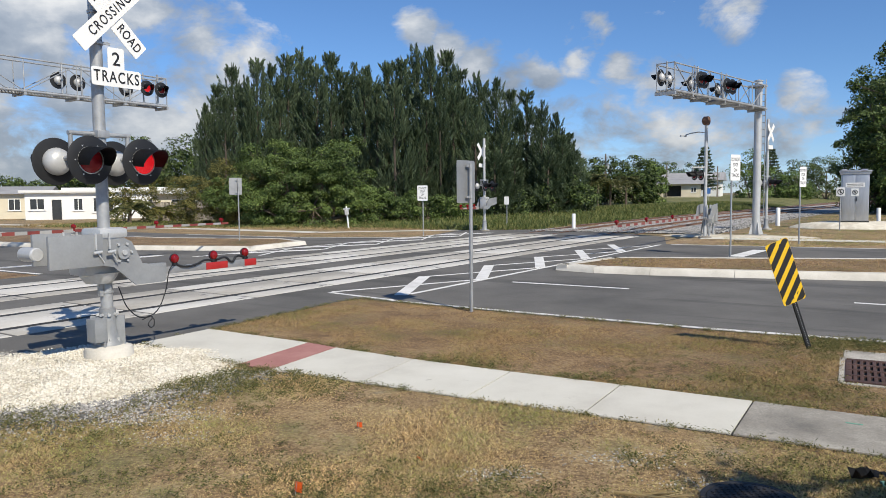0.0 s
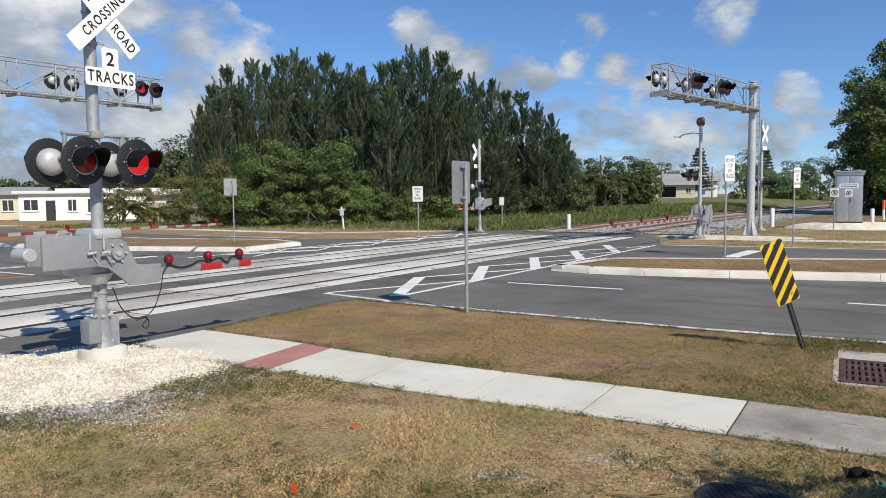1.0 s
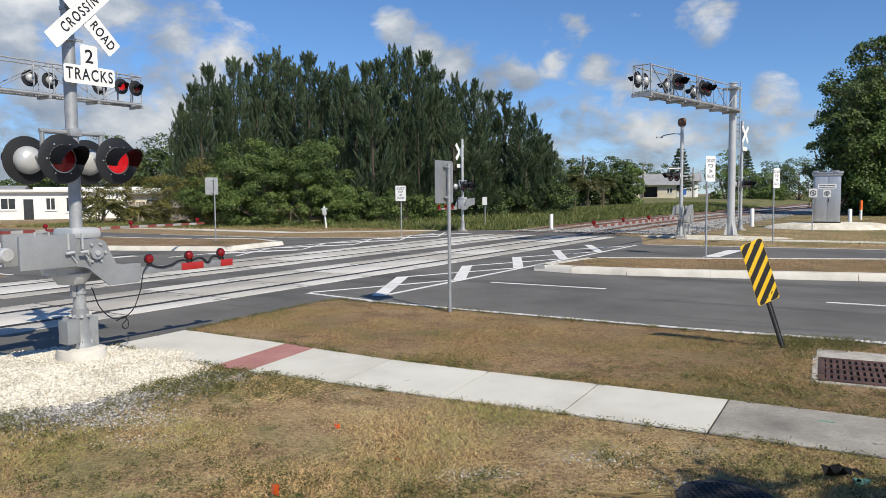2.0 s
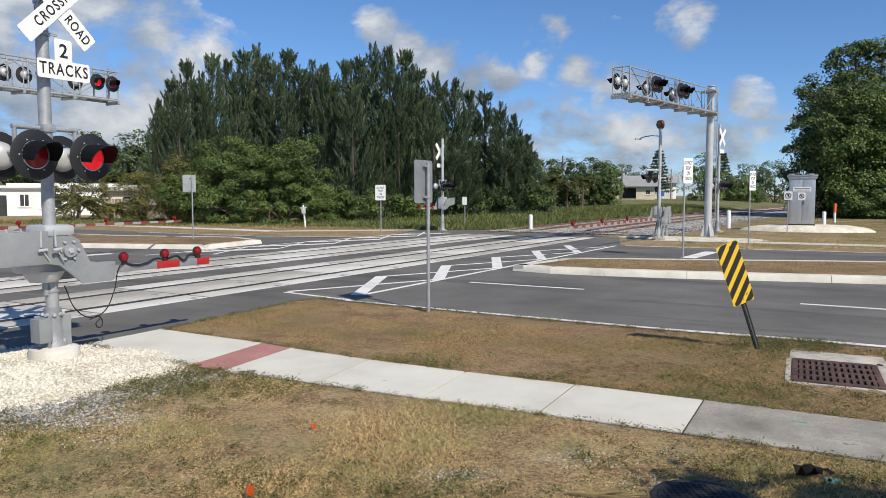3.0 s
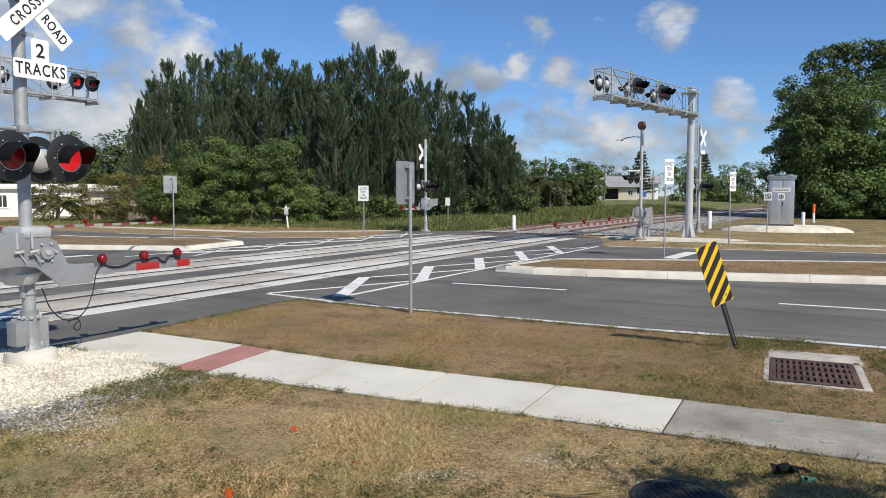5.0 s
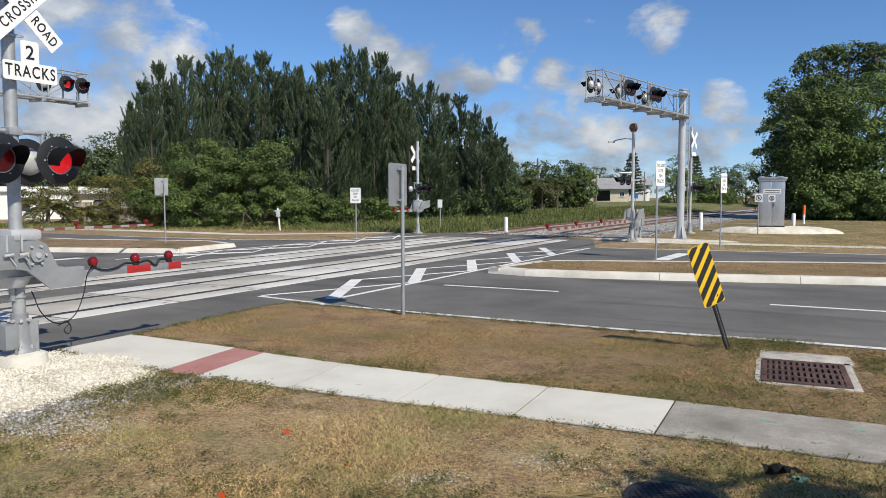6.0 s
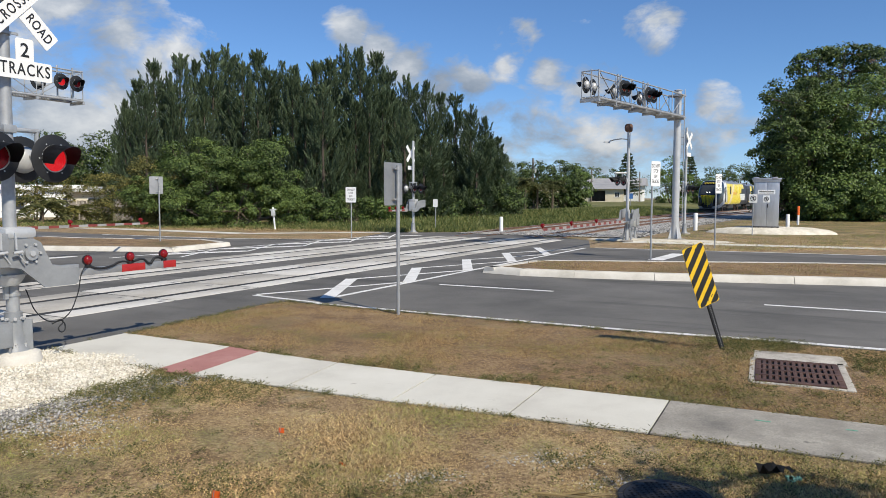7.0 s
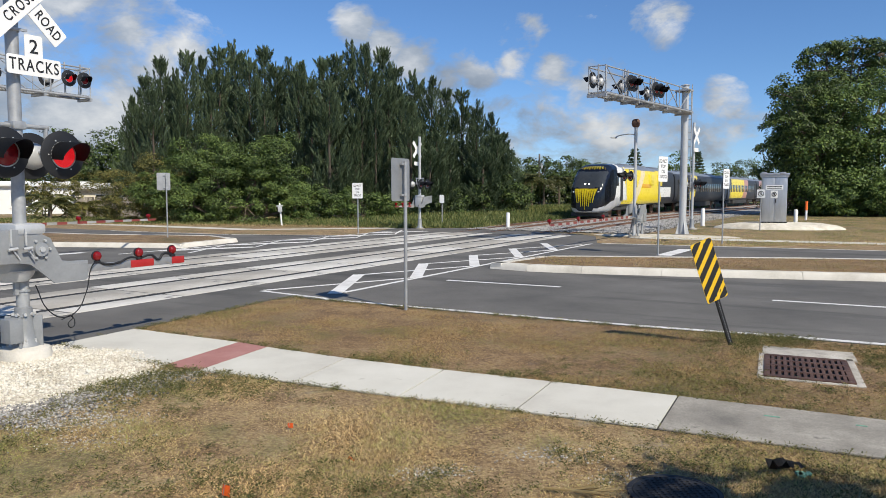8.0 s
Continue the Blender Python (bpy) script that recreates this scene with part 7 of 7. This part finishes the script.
def bogie(t, y, base=2.6):
    bm = bmesh.new()
    for x in (-1.12, 1.12):
        slab(bm, [(-base / 2 - 0.7, 0.55), (base / 2 + 0.7, 0.55), (base / 2 + 0.5, 0.85), (0.4, 0.75), (-0.4, 0.75), (-base / 2 - 0.5, 0.85)], -0.09, 0.09,
             Matrix.Translation((x, y, 0)) @ pose(0, 0, 0, 90, 0, 90))
    box(bm, (2.2, 0.5, 0.3), (0, y, 0.65), None, 0.04)
    for k in (-0.9, -0.3, 0.3, 0.9):
        rod(bm, (-1.12, y + k * base / 2, 0.6), (-1.12, y + k * base / 2, 1.0), 0.11, seg=10)
        rod(bm, (1.12, y + k * base / 2, 0.6), (1.12, y + k * base / 2, 1.0), 0.11, seg=10)
    b = part("bogie", bm, T_UNDER, t, "dark bogie frame with springs")
    for k in (-1, 1):
        for x in (-0.76, 0.76):
            bm = bmesh.new()
            turned(bm, [(0.30, -0.07), (0.46, -0.065), (0.46, 0.05), (0.49, 0.06), (0.30, 0.07), (0.12, 0.09)], pose(x, y + k * base / 2, 0.46, 0, 90 if x > 0 else -90, 0), 20)
            part("wheel", bm, RAIL, b)


def locomotive():
    t = thing("locomotive", "yellow white and dark blue passenger locomotive with rounded nose", "locomotive", pose(0, 0, 0))
    rows = [(0.0, 0.70, 0.50, 1.70), (0.12, 1.02, 0.42, 2.05), (0.35, 1.26, 0.36, 2.45), (0.7, 1.39, 0.32, 2.95), (1.2, 1.46, 0.32, 3.50), (1.8, 1.50, 0.34, 3.98), (2.6, 1.52, 0.40, 4.22),
            (4.0, 1.53, 0.70, 4.30), (22.0, 1.53, 0.85, 4.25)]

    def field(x, y, z):
        if y > 6 and z > 3.95 or y > 4.2 and z > 4.05:
            return "roof"
        if y < 4.6 and z < 0.72 + 0.30 * y ** 0.9 * (0.4 + 0.6 * min(1, abs(x) / 1.2)) and z < 1.55:
            return "chin" if z > 0.42 else "under"
        if y < 2.4 and 2.32 + 0.05 * y < z < 3.62 and abs(x) < 1.30:
            return "screen"
        slope = y - 0.35 * (z - 2.2)
        if slope < 3.0:
            return "navy"
        if z < 0.98:
            return "skirt"
        if slope < 5.0 or y + 0.5 * (z - 2.2) < 5.6 and z > 1.4:
            return "white"
        if 8.6 < y - 1.1 * (z - 2.2) < 9.9:
            return "pale"
        if y + 0.9 * (z - 2.2) < 16.4 or z > 3.3 and y < 19.6:
            return "yellow"
        return "rear" if 1.5 < z < 2.5 and y < 20.6 else "skirt"
    car_shell(t, rows, 22.0, 0.16, field, {
        "roof": (T_ROOF, "dark blue grey roof"), "chin": (SILVER, "silver curved chin"), "under": (T_UNDER, ""), "screen": (GLASS, "black glass windscreen"),
        "yellow": (T_YELLOW, "bright yellow paint"), "navy": (T_NAVY, "dark blue nose"), "skirt": (T_GREY, "grey lower side"), "white": (T_WHITE, "white paint"),
        "rear": (T_WHITE, "white block at the rear"), "pale": (T_CREAM, "pale cream slanting band"), "end": (T_UNDER, "dark rear wall")})
    def nose_y(x, z):
        """How far back the skin of the nose lies at that place."""
        y = 0.0
        while y < 4.5:
            hw, zb, zt = blend(rows, y)
            if any((px >= abs(x)) and (pz >= z) for px, pz in section(hw, zb, zt)):
                return y
            y += 0.04
        return 4.5

    def nose_stripe(top, foot, z1, z0, w1, w0):
        bm = bmesh.new()
        edge = []
        for i in range(9):
            f = i / 8
            x, z, w = top + (foot - top) * f, z1 + (z0 - z1) * f, w1 + (w0 - w1) * f
            edge.append([bm.verts.new((x + s * w / 2, -nose_y(x + s * w / 2, z) + 0.06, z)) for s in (-1, 1)])
        for a, b in zip(edge, edge[1:]):
            bm.faces.new((a[0], a[1], b[1], b[0]))
        bmesh.ops.solidify(bm, geom=list(bm.faces), thickness=0.02)
        part("nose_stripe", bm, T_YELLOW, t, "yellow painted stripe")
    for i in range(9):
        k = i - 4
        nose_stripe(k * 0.205, k * 0.15, 2.26, 0.62 + 0.13 * abs(k) + 0.16 * (i % 2), 0.195, 0.055)
    for i in range(11):
        k = i - 5
        nose_stripe(k * 0.19, k * 0.215, 4.05 - 0.01 * abs(k), 3.78 + 0.05 * (i % 2), 0.10, 0.07)
    for x in (-0.16, 0.16):
        bm = bmesh.new()
        turned(bm, [(0.065, -0.06), (0.065, 0.03), (0.03, 0.05)], pose(x, -nose_y(x, 2.62), 2.62, -90, 0, 0) @ pose(0, 0, 0.03), 14)
        part("headlight", bm, T_LAMP, t, "bright white headlight")
    for x in (-1.0, 1.0):
        bm = bmesh.new()
        turned(bm, [(0.06, -0.06), (0.06, 0.04), (0.03, 0.05)], pose(x, -nose_y(x, 2.02), 2.02, -90, 0, 0) @ pose(0, 0, 0.03), 12)
        part("marker_light", bm, T_WHITE, t, "small white lamp")
    for sx in (-1, 1):
        for y, w, z0, z1, m, nm in ((4.4, 0.7, 1.3, 3.4, T_GREY, "cab_door"), (3.4, 0.55, 2.5, 3.2, GLASS, "cab_window"), (8.2, 1.0, 2.4, 3.5, T_UNDER, "vent"), (13.4, 1.6, 2.6, 3.6, T_UNDER, "vent"), (16.4, 1.8, 2.6, 3.6, T_UNDER, "vent")):
            bm = bmesh.new()
            box(bm, (0.05, w, z1 - z0), (sx * 1.515, -y, (z0 + z1) / 2), None, 0.02)
            part(nm, bm, m if nm != "vent" or y < 10 else T_YELLOW, t, "" if nm != "cab_window" else "dark side window")
        for y in (5.5, 4.6):
            bm = bmesh.new()
            rod(bm, (sx * 1.58, -y, 1.2), (sx * 1.58, -y, 3.0), 0.02, seg=6)
            part("grab_rail", bm, SILVER, t)
        bm = bmesh.new()
        box(bm, (0.04, 3.0, 0.34), (sx * 1.52, -11.9, 2.55), None, 0.01)
        part("lettering_bar", bm, T_ORANGE, t, "plain orange wordmark bar")
    for y, l in ((8.5, 2.2), (12.5, 3.0), (17.0, 2.6)):
        bm = bmesh.new()
        box(bm, (1.6, l, 0.22), (0, -y, 4.28), None, 0.06)
        part("roof_unit", bm, T_ROOF, t)
    bm = bmesh.new()
    box(bm, (2.3, 4.6, 0.62), (0, -10.8, 0.66), None, 0.1)
    part("fuel_tank", bm, T_UNDER, t)
    bogie(t, -4.9)
    bogie(t, -17.6)
    bm = bmesh.new()
    slab(bm, [(-1.3, -0.5), (1.3, -0.5), (1.35, -1.6), (-1.35, -1.6)], 0.12, 0.40)
    part("pilot", bm, T_UNDER, t)
    return t


def coach(label, paint):
    t = thing("passenger_coach", label, "railway carriage", pose(0, 0, 0), "coaches of the train")
    L = 25.6
    rows = [(0.0, 1.50, 0.95, 4.10), (0.3, 1.53, 0.85, 4.20), (L - 0.3, 1.53, 0.85, 4.20), (L, 1.50, 0.95, 4.10)]

    def field(x, y, z):
        if z > 3.85:
            return "roof"
        for name, y0, y1, lean in paint:
            if y0 < y - lean * (z - 2.2) < y1 and z > 1.15:
                return name
        return "grey"
    car_shell(t, rows, L, 0.4, field, {"roof": (T_ROOF, "blue grey roof"), "yellow": (T_YELLOW, "yellow paint"), "grey": (T_GREY, "charcoal grey side"), "pink": (T_PINK, "pinkish paint"),
                                       "pale": (T_ROOF, "pale blue grey paint"), "end": (T_UNDER, "dark end wall")})
    bm = bmesh.new()
    box(bm, (0.03, 0.78, 0.95), (0, 0, 0), None, 0.012)
    me = mesh_of(bm, "window", GLASS)
    for sx in (-1, 1):
        for i in range(17):
            ob = new("window", me)
            ob.parent, ob.matrix_basis = t, pose(sx * 1.522, -3.2 - i * 1.2, 2.55)
        for y in (1.3, L - 1.3):
            bm = bmesh.new()
            box(bm, (0.04, 0.9, 2.2), (sx * 1.52, -y, 2.2), None, 0.02)
            part("door", bm, T_UNDER, t, "dark carriage door")
    for y in (5.0, 12.8, 20.0):
        bm = bmesh.new()
        box(bm, (1.5, 2.6, 0.25), (0, -y, 4.2), None, 0.08)
        part("roof_unit", bm, T_ROOF, t)
    bm = bmesh.new()
    box(bm, (2.4, 11.0, 0.55), (0, -12.8, 0.68), None, 0.06)
    part("underfloor_box", bm, T_UNDER, t)
    bogie(t, -3.6)
    bogie(t, -22.0)
    bm = bmesh.new()
    box(bm, (1.2, 0.8, 2.6), (0, -L - 0.2, 2.2), None, 0.05)
    part("gangway", bm, T_UNDER, t, "black gangway bellows")
    return t


LOCO = locomotive()
COACHES = [coach("charcoal passenger coach with a yellow slanting band", [("yellow", 3.0, 4.6, 0.5), ("yellow", 6.4, 9.0, 0.6)]),
           coach("charcoal passenger coach with a broad yellow field", [("pale", -1, 3.2, 0.2), ("yellow", 3.6, 13.6, 0.7), ("pink", 13.6, 17.0, 0.7)]),
           coach("charcoal passenger coach with yellow and pink fields", [("pink", 2.0, 6.0, 0.5), ("yellow", 9.0, 16.0, 0.6)])]


# ---- what moves ----
def nose_at(t):
    """How far up the line the nose of the train is."""
    return 38.0 + 49.6 * (8.0 - t)


def car_pose(front, length):
    a, b = track_at(front + length * 0.18)[0], track_at(front + length * 0.82)[0]
    way = (a - b).normalized()
    p = a + way * length * 0.18
    return pose(p.x, p.y, 0.174, 0, 0, math.degrees(math.atan2(way.y, way.x)) - 90)


def motions():
    times = [0.0, 1.0, 2.0, 3.0, 4.0, 5.0, 5.5, 6.0, 6.25, 6.5, 6.75, 7.0, 7.25, 7.5, 7.75, 8.0]
    walk(LOCO, [(t, car_pose(nose_at(t), 22.0)) for t in times])
    for i, c in enumerate(COACHES):
        walk(c, [(t, car_pose(nose_at(t) + 22.5 + 26.1 * i, 25.6)) for t in times])


motions()
